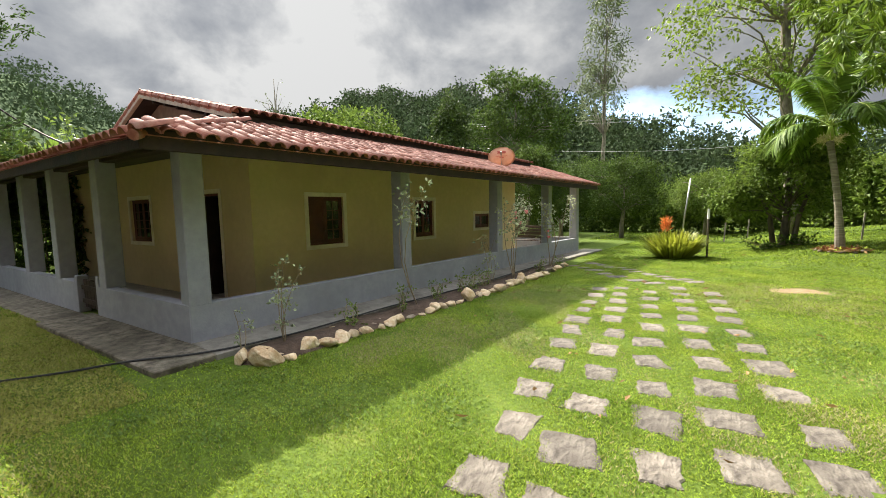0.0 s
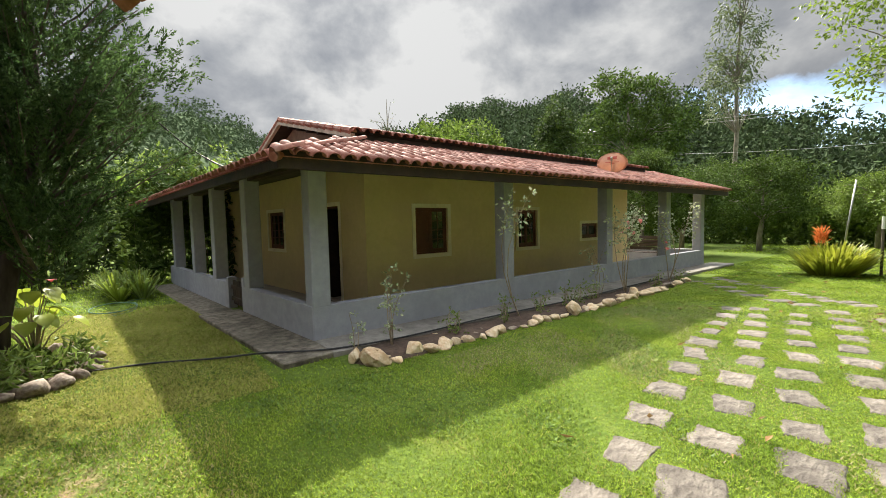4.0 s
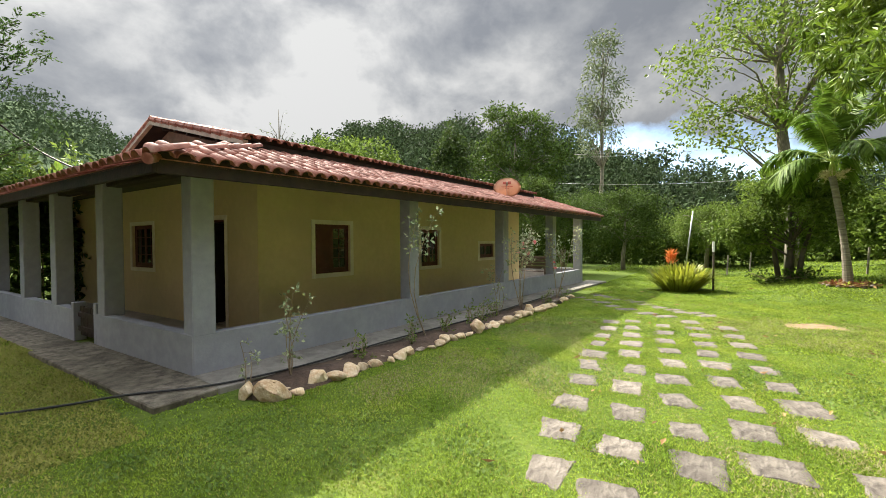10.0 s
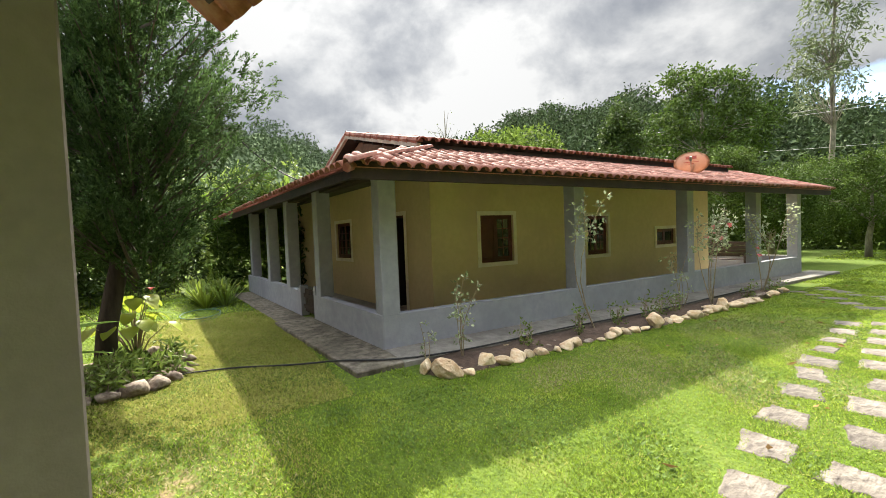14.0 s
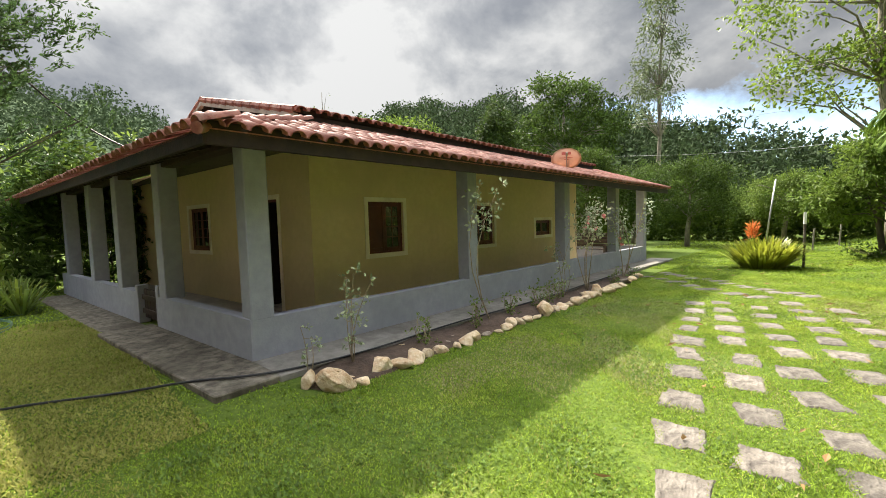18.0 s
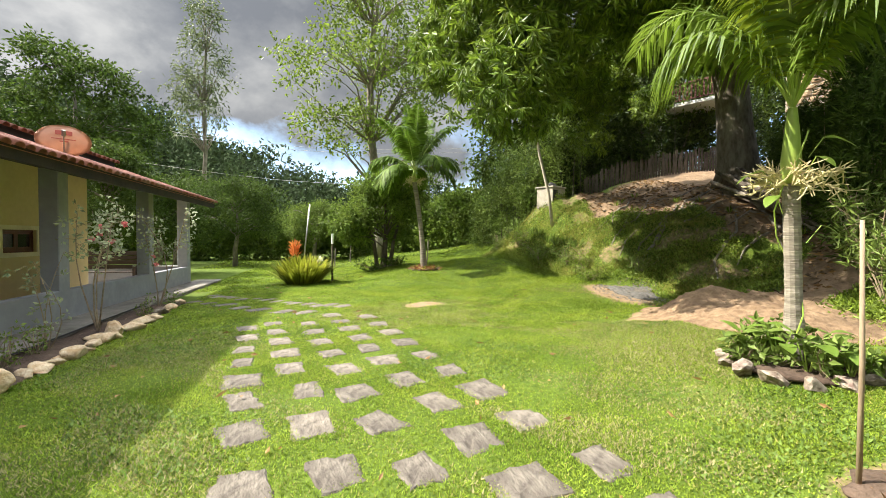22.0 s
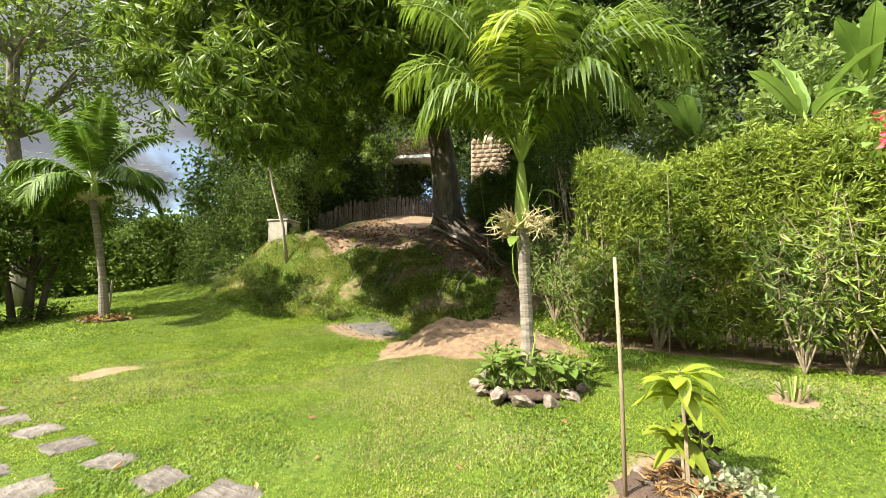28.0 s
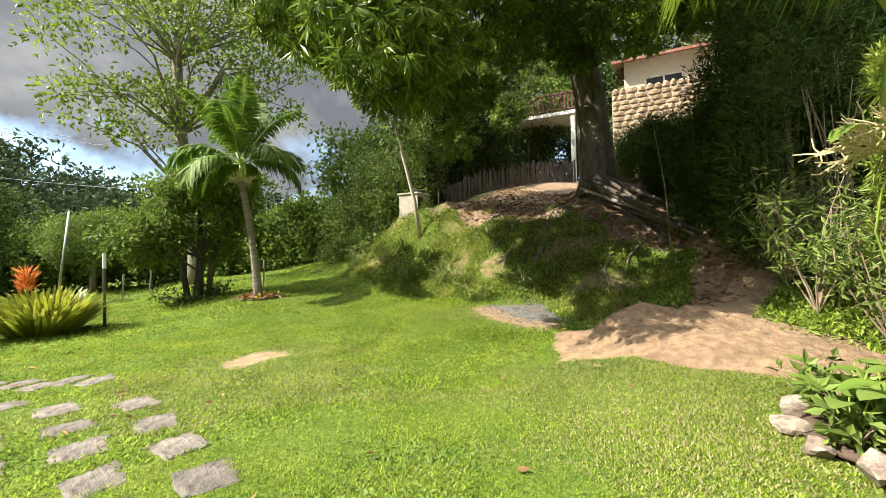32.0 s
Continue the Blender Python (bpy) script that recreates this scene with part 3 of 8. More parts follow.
bt.inputs["Scale"].default_value, bt.inputs["Detail"].default_value = 24.0, 6.0
gl.new(gtc.outputs["Object"], bt.inputs["Vector"])
bb.inputs["Strength"].default_value, bb.inputs["Distance"].default_value = 0.8, 0.03
gl.new(bt.outputs["Fac"], bb.inputs["Height"])
gl.new(bb.outputs["Normal"], gp.inputs["Normal"])
ground = raw("ground", np.stack([GX, GY, GZ], -1).reshape(-1, 3), np.stack([idx, idx + 1, idx + nx + 1, idx + nx], 1), GROUND, smooth=True)
tagged(ground, "sunlit green lawn that rises to a bare earthen bank", "ground", kind="structure")
bare = ground.data.attributes.new("bare", "FLOAT", "POINT")
bare.data.foreach_set("value", bare_amount(GX, GY).ravel().astype(np.float32))

sand = ground.data.attributes.new("sand", "FLOAT", "POINT")
sand.data.foreach_set("value", (1 - smooth(0.3, 1.3, GX - np.interp(GY, FOOT_Y, FOOT_X))).ravel().astype(np.float32))

# ---- far hills ----
def wooded_hill(name, ways, lifts, near, far, seed, label, crowns=1000, size=(2.4, 5.0), mat=None, per=90):
    """A wooded hill seen from the garden: its crest stands at lifts (degrees) along ways (degrees left of north), rising from near to far metres off."""
    mat = mat or L_WOODS
    root = thing(name, label, "hill", kind="structure")
    r = np.random.default_rng(seed)

    def surface(a, v):
        crest = far * np.tan(np.radians(np.interp(a, ways, lifts))) * (1 + 0.05 * np.sin(a * 0.5 + seed) + 0.03 * np.sin(a * 1.3))
        d = near + (far - near) * v
        return np.stack([-np.sin(np.radians(a)) * d, np.cos(np.radians(a)) * d, 1.6 + (crest - 3.5) * np.clip(v, 0, 1) ** 0.85 - 3.0 * (v < 0.02) - 8 * np.clip(v - 1, 0, 1)], -1)

    n, k = 70, 14
    A, Vv = np.meshgrid(np.linspace(ways[0], ways[-1], n), np.linspace(0, 1.35, k))
    i = (np.arange(k - 1)[:, None] * n + np.arange(n - 1)[None]).ravel()
    raw("slope", surface(A, Vv).reshape(-1, 3), np.stack([i, i + 1, i + n + 1, i + n], 1), mat, root, smooth=True)
    a, v = r.uniform(ways[0], ways[-1], crowns), r.uniform(0.03, 1.05, crowns)
    c = surface(a, v) + np.array([0, 0, 1.0]) * r.uniform(0.3, 3.6, (crowns, 1)) * (0.6 + 0.8 * (r.uniform(size=(crowns, 1)) < 0.2))
    rad = np.repeat(r.uniform(*size, crowns), per)[:, None]
    d = unit(r.normal(size=(crowns * per, 3)) + [0, 0, 0.5])
    puff = 1 + 0.25 * np.sin(d[:, :1] * 7 + rad) * np.sin(d[:, 1:2] * 6 - rad) + 0.12 * np.sin(d[:, 2:] * 11)
    pts = np.repeat(c, per, 0) + d * rad * puff * r.uniform(0.75, 1.0, (crowns * per, 1)) * [1, 1, 0.72]
    ob = leaves("tree_crowns", pts, d * 0.4 + r.normal(size=d.shape), r.uniform(0.6, 1.2, crowns * per) * rad[:, 0] * 0.21, r.uniform(0.5, 0.9, crowns * per) * rad[:, 0] * 0.15, mat, root, "dark green far woodland", r=r)
    ob["kind"] = "stuff"


wooded_hill("hill_north", (12, 19, 28, 36, 42, 48, 55, 62, 70), (7.0, 12.4, 14.0, 15.2, 15.4, 15.0, 13.0, 10.0, 7.0), 48, 125, 3, "wooded green hill beyond the garden", 950)
wooded_hill("hill_spur", (-30, -14, -4, 1, 3, 7, 11, 14, 17, 22), (4.5, 5.2, 5.6, 6.2, 7.2, 9.2, 10.2, 10.8, 10.6, 8.0), 46, 78, 6, "dark wooded spur at the end of the valley", 420, (2.2, 3.8))
wooded_hill("hill_west", (62, 70, 75, 80, 86, 95, 110), (8.0, 10.2, 11.6, 13.0, 14.6, 15.0, 12.0), 90, 230, 5, "wooded hill far behind the house, haze put into its leaf colour", 420, (4.0, 8.0), L_FAR_WOODS)

# ---- the house: numbers ----
PX, WX, EX = -5.63, -7.2, -5.05      # outer faces of the east parapet and wall, and the edge of the eave
SY, NY = 2.03, 15.75                 # the parapet's south and north corners
SLAB, PTOP, PILLAR = 0.07, 0.55, 0.27
SKEW = math.atan(0.09)
SOUTH = Matrix.Translation((PX, SY, 0)) @ Matrix.Rotation(math.pi + SKEW, 4, "Z")          # u to the west along the south front, v to the south
SWALL = Matrix.Translation((WX, 3.70, 0)) @ Matrix.Rotation(math.pi + SKEW, 4, "Z")
EASTW = Matrix.Translation((WX, 3.70, 0)) @ Matrix(((0, -1, 0, 0), (1, 0, 0, 0), (0, 0, 1, 0), (0, 0, 0, 1)))  # u to the north, v into the house
FLIP = Matrix.Diagonal((1, -1, 1, 1))

house_floor = part("floor", block(-17.5, PX - 0.02, 2.6, NY, -0.06, 0.03), FLOOR_PALE, None)
tagged(house_floor, "pale cement floor of the veranda and rooms", "floor", kind="structure")

# walls with their openings
EAST_HOLES = [(1.16, 2.03, 1.03, 2.02), (4.36, 5.12, 1.01, 1.97), (7.17, 8.07, 1.13, 1.57)]
wall_east = part("wall_east", wall_with_holes(0, 9.85, -0.05, 3.12, EAST_HOLES, 0.15, EASTW), PLASTER_OCHRE)
tagged(wall_east, "ochre yellow plastered house wall with three windows", "wall", kind="structure")
SOUTH_HOLES = [(1.02, 1.86, 0.03, 2.10), (3.92, 4.98, 1.10, 2.08)]
wall_south = part("wall_south", wall_with_holes(0.002, 10.2, -0.05, 3.12, SOUTH_HOLES, 0.15, SWALL @ FLIP), PLASTER_OCHRE)
tagged(wall_south, "ochre yellow plastered house wall with a door and a window", "wall", kind="structure")
wall_north = part("wall_north", block(-17.3, WX - 0.15, 13.40, 13.55, -0.05, 3.12), PLASTER_OCHRE)
tagged(wall_north, "ochre yellow plastered end wall", "wall", kind="structure")
wall_west = part("wall_west", block(-17.45, -17.3, 2.75, 13.55, -0.05, 3.12), PLASTER_OCHRE)
tagged(wall_west, "ochre yellow plastered rear wall", "wall", kind="structure")
# ceiling and partition carry the rooms' shade in their dark colour
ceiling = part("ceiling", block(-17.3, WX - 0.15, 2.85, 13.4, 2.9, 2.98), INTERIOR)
tagged(ceiling, "plain ceiling over the rooms, its colour darkened for room shade", "ceiling", kind="structure")
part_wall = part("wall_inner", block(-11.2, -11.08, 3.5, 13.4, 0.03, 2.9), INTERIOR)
tagged(part_wall, "plain inner partition wall, its colour darkened for room shade", "wall", kind="structure")


def window(name, u0, u1, z0, z1, m, label, panes=True, shutter=False):
    """A casement window set in its opening: cream surround, sill, frame and two leaves."""
    root = thing(name, label, "window", kind="structure")
    f = 0.085
    sur = bmesh.new()
    for a, b, c, d in ((u0 - f, u0, z0 - f, z1 + f), (u1, u1 + f, z0 - f, z1 + f), (u0, u1, z1, z1 + f), (u0, u1, z0 - f, z0)):
        block(a, b, -0.022, 0.0, c, d, 0.004, sur, m)
    part("surround", sur, CREAM, root, "cream painted surround")
    frame_bm = bmesh.new()
    t = 0.035
    for a, b, c, d in ((u0, u0 + t, z0, z1), (u1 - t, u1, z0, z1), (u0 + t, u1 - t, z1 - t, z1), (u0 + t, u1 - t, z0, z0 + t)):
        block(a, b, 0.05, 0.11, c, d, 0.003, frame_bm, m)
    part("window_frame", frame_bm, RED_WOOD, root)
    mid = (u0 + u1) / 2
    for a, b in ((u0 + t, mid), (mid, u1 - t)):
        leaf = bmesh.new()
        s = 0.05
        for c, d, e, g in ((a, a + s, z0 + t, z1 - t), (b - s, b, z0 + t, z1 - t), (a + s, b - s, z1 - t - s, z1 - t), (a + s, b - s, z0 + t, z0 + t + 0.07)):
            block(c, d, 0.06, 0.095, e, g, 0.003, leaf, m)
        sash = part("casement", leaf, RED_WOOD, root, "dark red wooden casement")
        if shutter and a < mid:
            part("panel", block(a + s, b - s, 0.072, 0.086, z0 + t + 0.07, z1 - t - s, 0.002, None, m), RED_WOOD, sash, "solid dark red shutter panel")
            continue
        if panes:
            w, hgt = (b - a - 2 * s), (z1 - z0 - 2 * t - s - 0.07)
            bars = bmesh.new()
            block(a + s + w / 2 - 0.009, a + s + w / 2 + 0.009, 0.066, 0.089, z0 + t + 0.07, z1 - t - s, 0, bars, m)
            for k in range(1, 4):
                zz = z0 + t + 0.07 + hgt * k / 4
                block(a + s, b - s, 0.068, 0.087, zz - 0.009, zz + 0.009, 0, bars, m)
            part("glazing_bar", bars, RED_WOOD, sash)
        part("pane", block(a + s, b - s, 0.075, 0.081, z0 + t + 0.07, z1 - t - s, 0, None, m), GLASS_DARK, sash)
    return root


window("window_1", *EAST_HOLES[0], EASTW, "dark red casement window in a cream surround", shutter=True)
window("window_2", *EAST_HOLES[1], EASTW, "narrow dark red casement window in a cream surround")
window("window_3", *EAST_HOLES[2], EASTW, "small high dark window in a cream surround", panes=False)
window("window_4", *SOUTH_HOLES[1], SWALL @ FLIP, "dark casement window on the veranda in a cream surround")

# the open south door
u0, u1, z0, z1 = SOUTH_HOLES[0]
MS = SWALL @ FLIP
door = thing("door_1", "dark wooden house door standing open, in a cream surround", "door", kind="structure")
sur = bmesh.new()
for a, b, c, d in ((u0 - 0.085, u0, 0.03, z1 + 0.085), (u1, u1 + 0.085, 0.03, z1 + 0.085), (u0, u1, z1, z1 + 0.085)):
    block(a, b, -0.022, 0.0, c, d, 0.004, sur, MS)
part("surround", sur, CREAM, door, "cream painted surround")
jamb = bmesh.new()
for a, b, c, d in ((u0, u0 + 0.04, 0.03, z1), (u1 - 0.04, u1, 0.03, z1), (u0 + 0.04, u1 - 0.04, z1 - 0.04, z1)):
    block(a, b, 0.02, 0.13, c, d, 0.003, jamb, MS)
part("door_frame", jamb, RED_WOOD, door)
leaf = block(0, 0.04, 0, 0.74, 0.04, z1 - 0.05, 0.004)
for k in range(3):
    block(-0.012, 0.0, 0.12, 0.62, 0.2 + 0.62 * k, 0.68 + 0.62 * k, 0.006, leaf)
bmesh.ops.transform(leaf, matrix=MS @ Matrix.Translation((u1 - 0.09, 0.14, 0)), verts=leaf.verts)
door_leaf = part("door_leaf", leaf, DARK_WOOD, door, "dark panelled door leaf folded inwards")
step = part("door_sill", block(u0, u1, -0.06, 0.13, 0.03, 0.065, 0.006, None, MS), MASONRY, door)

# slab round the house
slab = bmesh.new()
block(PX - 0.05, -4.95, 2.02, 16.45, -0.12, SLAB, 0.012, slab)
walkway = part("pavement_east", slab, CONCRETE)
tagged(walkway, "worn grey concrete apron along the veranda", "pavement", kind="structure")
slab = bmesh.new()
block(-0.66, 3.35, -0.02, 0.70, -0.12, SLAB - 0.004, 0.012, slab, SOUTH)
block(3.42, 9.6, 0.0, 0.60, -0.12, SLAB - 0.06, 0.012, slab, SOUTH)
walkway2 = part("pavement_south", slab, STAINED_SLAB)
tagged(walkway2, "stained concrete walkway in two lengths", "pavement", kind="structure")

# parapet walls
def parapet(name, bm, label):
    return tagged(part(name, bm, PLASTER_GREY), label, "parapet", kind="structure")


parapet("parapet_east", block(PX - 0.16, PX, SY + 0.004, NY, SLAB - 0.1, PTOP, 0.008), "low blue-grey plastered veranda wall")
bm = block(0.01, 2.95, -0.156, 0.004, SLAB - 0.1, PTOP, 0.008, None, SOUTH)
block(3.98, 10.0, -0.16, 0.0, SLAB - 0.16, PTOP, 0.008, bm, SOUTH)
parapet("parapet_south", bm, "low blue-grey plastered veranda wall with a gateway")
parapet("parapet_north", block(-12.0, PX - 0.16, NY - 0.16, NY, SLAB - 0.1, PTOP, 0.008), "low blue-grey plastered wall across the end of the veranda")
coping = part("coping_north", block(-12.0, PX - 0.3, NY - 0.18, NY + 0.02, PTOP + 0.003, PTOP + 0.035, 0.004), WHITE_PAINT)
tagged(coping, "pale coping on the end wall", "coping", kind="structure")

# pillars
EAVE_Z, SKIRT_TOP = 2.52, 3.22
def pillar(m):
    root = thing("veranda_pillar", "square blue-grey plastered veranda pillar", "pillar", group="pillars round the veranda")
    shaft = part("shaft", block(-PILLAR / 2, PILLAR / 2, -PILLAR / 2, PILLAR / 2, PTOP - 0.02, 2.62, 0.012), PLASTER_GREY, root)
    root.matrix_world = m
    return root


first = pillar(pose(PX - PILLAR / 2 + 0.004, SY + PILLAR / 2 + 0.0, 0))
for y in (5.90, 9.60, 12.90, 15.60):
    copy_thing(first, pose(PX - PILLAR / 2 + 0.004, y + (PILLAR / 2 if y < 15 else 0), 0))
for u in (2.62, 4.80, 6.75, 9.15):
    copy_thing(first, SOUTH @ pose(u + PILLAR / 2, -PILLAR / 2, 0))

# little wooden gate leaf and its post on the south parapet
gate = thing("veranda_gate", "low dark wooden gate in the veranda wall", "gate")
for k in range(5):
    part("board", block(3.12 + 0.155 * k, 3.265 + 0.155 * k, -0.10, -0.075, 0.10, 0.60 - 0.012 * (k % 2), 0.004, None, SOUTH), DARK_WOOD, gate)
part("rail", block(3.10, 3.90, -0.074, -0.045, 0.42, 0.50, 0.004, None, SOUTH), DARK_WOOD, gate)
part("rail", block(3.10, 3.90, -0.074, -0.045, 0.18, 0.26, 0.004, None, SOUTH), DARK_WOOD, gate)
post = part("gate_post", block(2.955, 3.06, -0.165, 0.004, 0.0, 0.72, 0.01, None, SOUTH), PLASTER_GREY)
tagged(post, "short blue-grey plastered gate post", "post")
post2 = part("gate_post", block(3.93, 4.05, -0.168, 0.006, 0.0, 0.66, 0.01, None, SOUTH), PLASTER_GREY)
tagged(post2, "short blue-grey plastered gate post", "post")

bench = thing("wooden_bench", "dark brown slatted bench on the end veranda", "bench", (-7.6, 15.05, 0.03))
for sx in (-0.85, 0.85):
    part("bench_end", block(sx - 0.04, sx + 0.04, -0.25, 0.28, 0.0, 0.62, 0.008), DARK_WOOD, bench)
for k in range(4):
    part("seat_slat", block(-0.81, 0.81, -0.24 + 0.12 * k, -0.14 + 0.12 * k, 0.42, 0.45, 0.005), DARK_WOOD, bench)
for k in range(4):
    part("back_slat", block(-0.81, 0.81, 0.24, 0.27, 0.50 + 0.13 * k, 0.61 + 0.13 * k, 0.005), DARK_WOOD, bench)
for sx in (-0.80, 0.80):
    part("back_post", block(sx - 0.03, sx + 0.03, 0.271, 0.31, 0.40, 1.02, 0.006), DARK_WOOD, bench)

# ---- roofs ----
HIP0, HIP1 = Vector((EX, 1.47, EAVE_Z)), Vector((WX + 0.1, 3.62, SKIRT_TOP))
NEND = 16.15
s_dir = Vector((-1, -0.09, 0)).normalized()


def slab_between(a, b, c, d, drop, mat, name, parent):
    bm = bmesh.new()
    top = [bm.verts.new(Vector(p)) for p in (a, b, c, d)]
    low = [bm.verts.new(Vector(p) - Vector((0, 0, drop))) for p in (a, b, c, d)]
    bm.faces.new(top)
    bm.faces.new(low[::-1])
    for i in range(4):
        bm.faces.new((top[i], low[i], low[(i + 1) % 4], top[(i + 1) % 4]))
    return part(name, bm, mat, parent)


def tile_mesh(length=0.40, r0=0.088, r1=0.072, n=6):
    """A barrel tile: a half-round clay trough, wider at its lower end, 12 mm thick. Its length runs along +y from the lower end."""
    bm = bmesh.new()
    ring = []
    for y, r in ((0, r0), (length, r1)):
        for t in (0, 0.013):
            ring.append([bm.verts.new(((r - t) * math.cos(a) * 1.08, y, (r - t) * math.sin(a) * 0.85)) for a in (math.pi * k / n for k in range(n + 1))])
    o0, i0, o1, i1 = ring
    for k in range(n):
        bm.faces.new((o0[k], o0[k + 1], o1[k + 1], o1[k]))
        bm.faces.new((i0[k + 1], i0[k], i1[k], i1[k + 1]))
        bm.faces.new((o0[k + 1], o0[k], i0[k], i0[k + 1]))
    bmesh.ops.recalc_face_normals(bm, faces=bm.faces)
    me = bpy.data.meshes.new("roof_tile")
    bm.to_mesh(me)
    bm.free()
    me.shade_smooth()
    return me


TILE_ME = tile_mesh()
TILE_ME.materials.append(TILE)
TV = np.array([v.co for v in TILE_ME.vertices])
TF = np.array([list(p.vertices) for p in TILE_ME.polygons])


def tile_field(origin, across, up, width, rise, keep, parent, budget=0, pitch=0.205, course=0.315, near=None, seed=1):
    """Courses of barrel tiles over a roof plane: origin at the low corner, unit ways across and up the slope. The first budget tiles become parts."""
    origin, across, up = Vector(origin), Vector(across).normalized(), Vector(up).normalized()
    normal = across.cross(up).normalized()
    basis = Matrix((across, up, normal)).transposed().to_4x4()
    r = random.Random(seed)
    rest_v, rest_f, made = [], [], 0
    for i in range(int(width / pitch) + 1):
        for j in range(int(rise / course) + 1):
            u, v = pitch * (i + 0.5), course * j
            p = origin + across * u + up * (v - 0.03)
            if not keep(p):
                continue
            m = Matrix.Translation(p + normal * (0.012 + 0.01 * r.random())) @ basis @ pose(r.uniform(-0.006, 0.006), r.uniform(-0.012, 0.012), 0, 2.2 + r.uniform(-0.6, 0.6), r.uniform(-2, 2), r.uniform(-1.3, 1.3))
            if made < budget and (near is None or near(p)):
                ob = put("roof_tile", TILE_ME, None, parent)
                ob.matrix_basis = m
                made += 1
            else:
                mm = np.array(m)
                rest_f.append(TF + len(rest_v) * len(TV))
                rest_v.append(TV @ mm[:3, :3].T + mm[:3, 3])
    if rest_v:
        ob = raw("roof_tiles", np.concatenate(rest_v), np.concatenate(rest_f), TILE_JOINED, parent, smooth=True)
        ob["kind"] = "stuff"


veranda_roof = thing("veranda_roof", "lean-to veranda roof of red clay barrel tiles on dark timbers", "roof", kind="structure")
sl_e0, sl_e1 = HIP0, Vector((EX, NEND, EAVE_Z))
slab_between(HIP0, sl_e1, (WX + 0.1, NEND, SKIRT_TOP), HIP1, 0.03, CLAY_BED, "under_tiles", veranda_roof)
sw_low, sw_high = HIP0 + s_dir * 14.5, HIP1 + s_dir * 12.2
slab_between(HIP0, HIP1, sw_high, sw_low, 0.03, CLAY_BED, "under_tiles", veranda_roof)
up_e = (Vector((WX + 0.1, 0, SKIRT_TOP)) - Vector((EX, 0, EAVE_Z))).normalized()
run_e = (Vector((WX + 0.1, 0, SKIRT_TOP)) - Vector((EX, 0, EAVE_Z))).length
hip_side = lambda p: (p.x - HIP0.x) * (HIP1.y - HIP0.y) - (p.y - HIP0.y) * (HIP1.x - HIP0.x)  # noqa: E731
fascia_bm = bmesh.new()
block(EX - 0.05, EX - 0.0, 1.50, NEND - 0.02, EAVE_Z - 0.15, EAVE_Z - 0.005, 0.006, fascia_bm)
block(EX - 0.09, EX - 0.02, 1.52, NEND - 0.02, EAVE_Z + 0.002, EAVE_Z + 0.075, 0, fascia_bm)
part("fascia", fascia_bm, DARK_WOOD, veranda_roof)
SE = Matrix.Translation(HIP0 - Vector((0, 0, EAVE_Z))) @ Matrix.Rotation(math.pi + SKEW, 4, "Z")
part("fascia", block(0.0, 14.5, -0.05, 0.0, EAVE_Z - 0.15, EAVE_Z - 0.005, 0.006, None, SE), DARK_WOOD, veranda_roof)
part("eaves_beam", block(PX - 0.24, PX - 0.06, 1.75, NEND - 0.25, EAVE_Z + 0.02, EAVE_Z + 0.20, 0.01), DARK_WOOD, veranda_roof)
part("eaves_beam", block(-0.2, 13.5, -0.24, -0.06, EAVE_Z + 0.02, EAVE_Z + 0.20, 0.01, None, SOUTH), DARK_WOOD, veranda_roof)
for k in range(24):
    y = 2.9 + 0.56 * k
    bm = bmesh.new()
    tube(bm, ((EX - 0.06, y, EAVE_Z - 0.09), (WX + 0.05, y, SKIRT_TOP - 0.11)), 0.045, 4)
    part("rafter", bm, DARK_WOOD, veranda_roof)
for k in range(14):
    a = HIP0 + s_dir * (1.5 + 0.8 * k)
    bm = bmesh.new()
    tube(bm, (a + Vector((0, 0.06, -0.09)), a + Vector((0.0, 2.1, SKIRT_TOP - EAVE_Z - 0.11))), 0.045, 4)
    part("rafter", bm, DARK_WOOD, veranda_roof)

main_roof = thing("main_roof", "raised gable roof of red clay barrel tiles with a dark timber edge", "roof", kind="structure")
ME, RX, MZ, RZ, GY0, GY1 = -6.85, -11.0, 3.34, 4.40, 3.30, 14.1
slab_between((ME, GY0, MZ), (ME, GY1, MZ), (RX, GY1, RZ), (RX, GY0, RZ), 0.03, DARK_WOOD, "deck", main_roof)
slab_between((RX, GY0, RZ), (RX, GY1, RZ), (2 * RX - ME, GY1, MZ), (2 * RX - ME, GY0, MZ), 0.03, DARK_WOOD, "deck", main_roof)
part("fascia", block(ME - 0.05, ME, GY0 + 0.02, GY1 - 0.02, MZ - 0.20, MZ - 0.005, 0.005), DARK_WOOD, main_roof)
part("tile_batten", block(ME - 0.09, ME - 0.02, GY0 + 0.04, GY1 - 0.04, MZ + 0.002, MZ + 0.07, 0), DARK_WOOD, main_roof)
for sx, ex in ((ME, RX), (2 * RX - ME, RX)):
    bm = bmesh.new()
    a, b = Vector((sx, GY0 + 0.03, MZ - 0.06)), Vector((ex, GY0 + 0.03, RZ - 0.06))
    tube(bm, (a, b), 0.055, 4)
    part("rake_board", bm, PALE_BOARD, main_roof, "pale worn rake board")
for k in range(6):
    x = ME - 0.5 - 0.62 * k
    zz = MZ + (RZ - MZ) * (ME - x) / (ME - RX)
    part("purlin", block(x - 0.04, x + 0.04, GY0 + 0.06, GY0 + 0.5, zz - 0.16, zz - 0.05, 0.004), DARK_WOOD, main_roof)
gable = bmesh.new()
gy = GY0 + 0.42
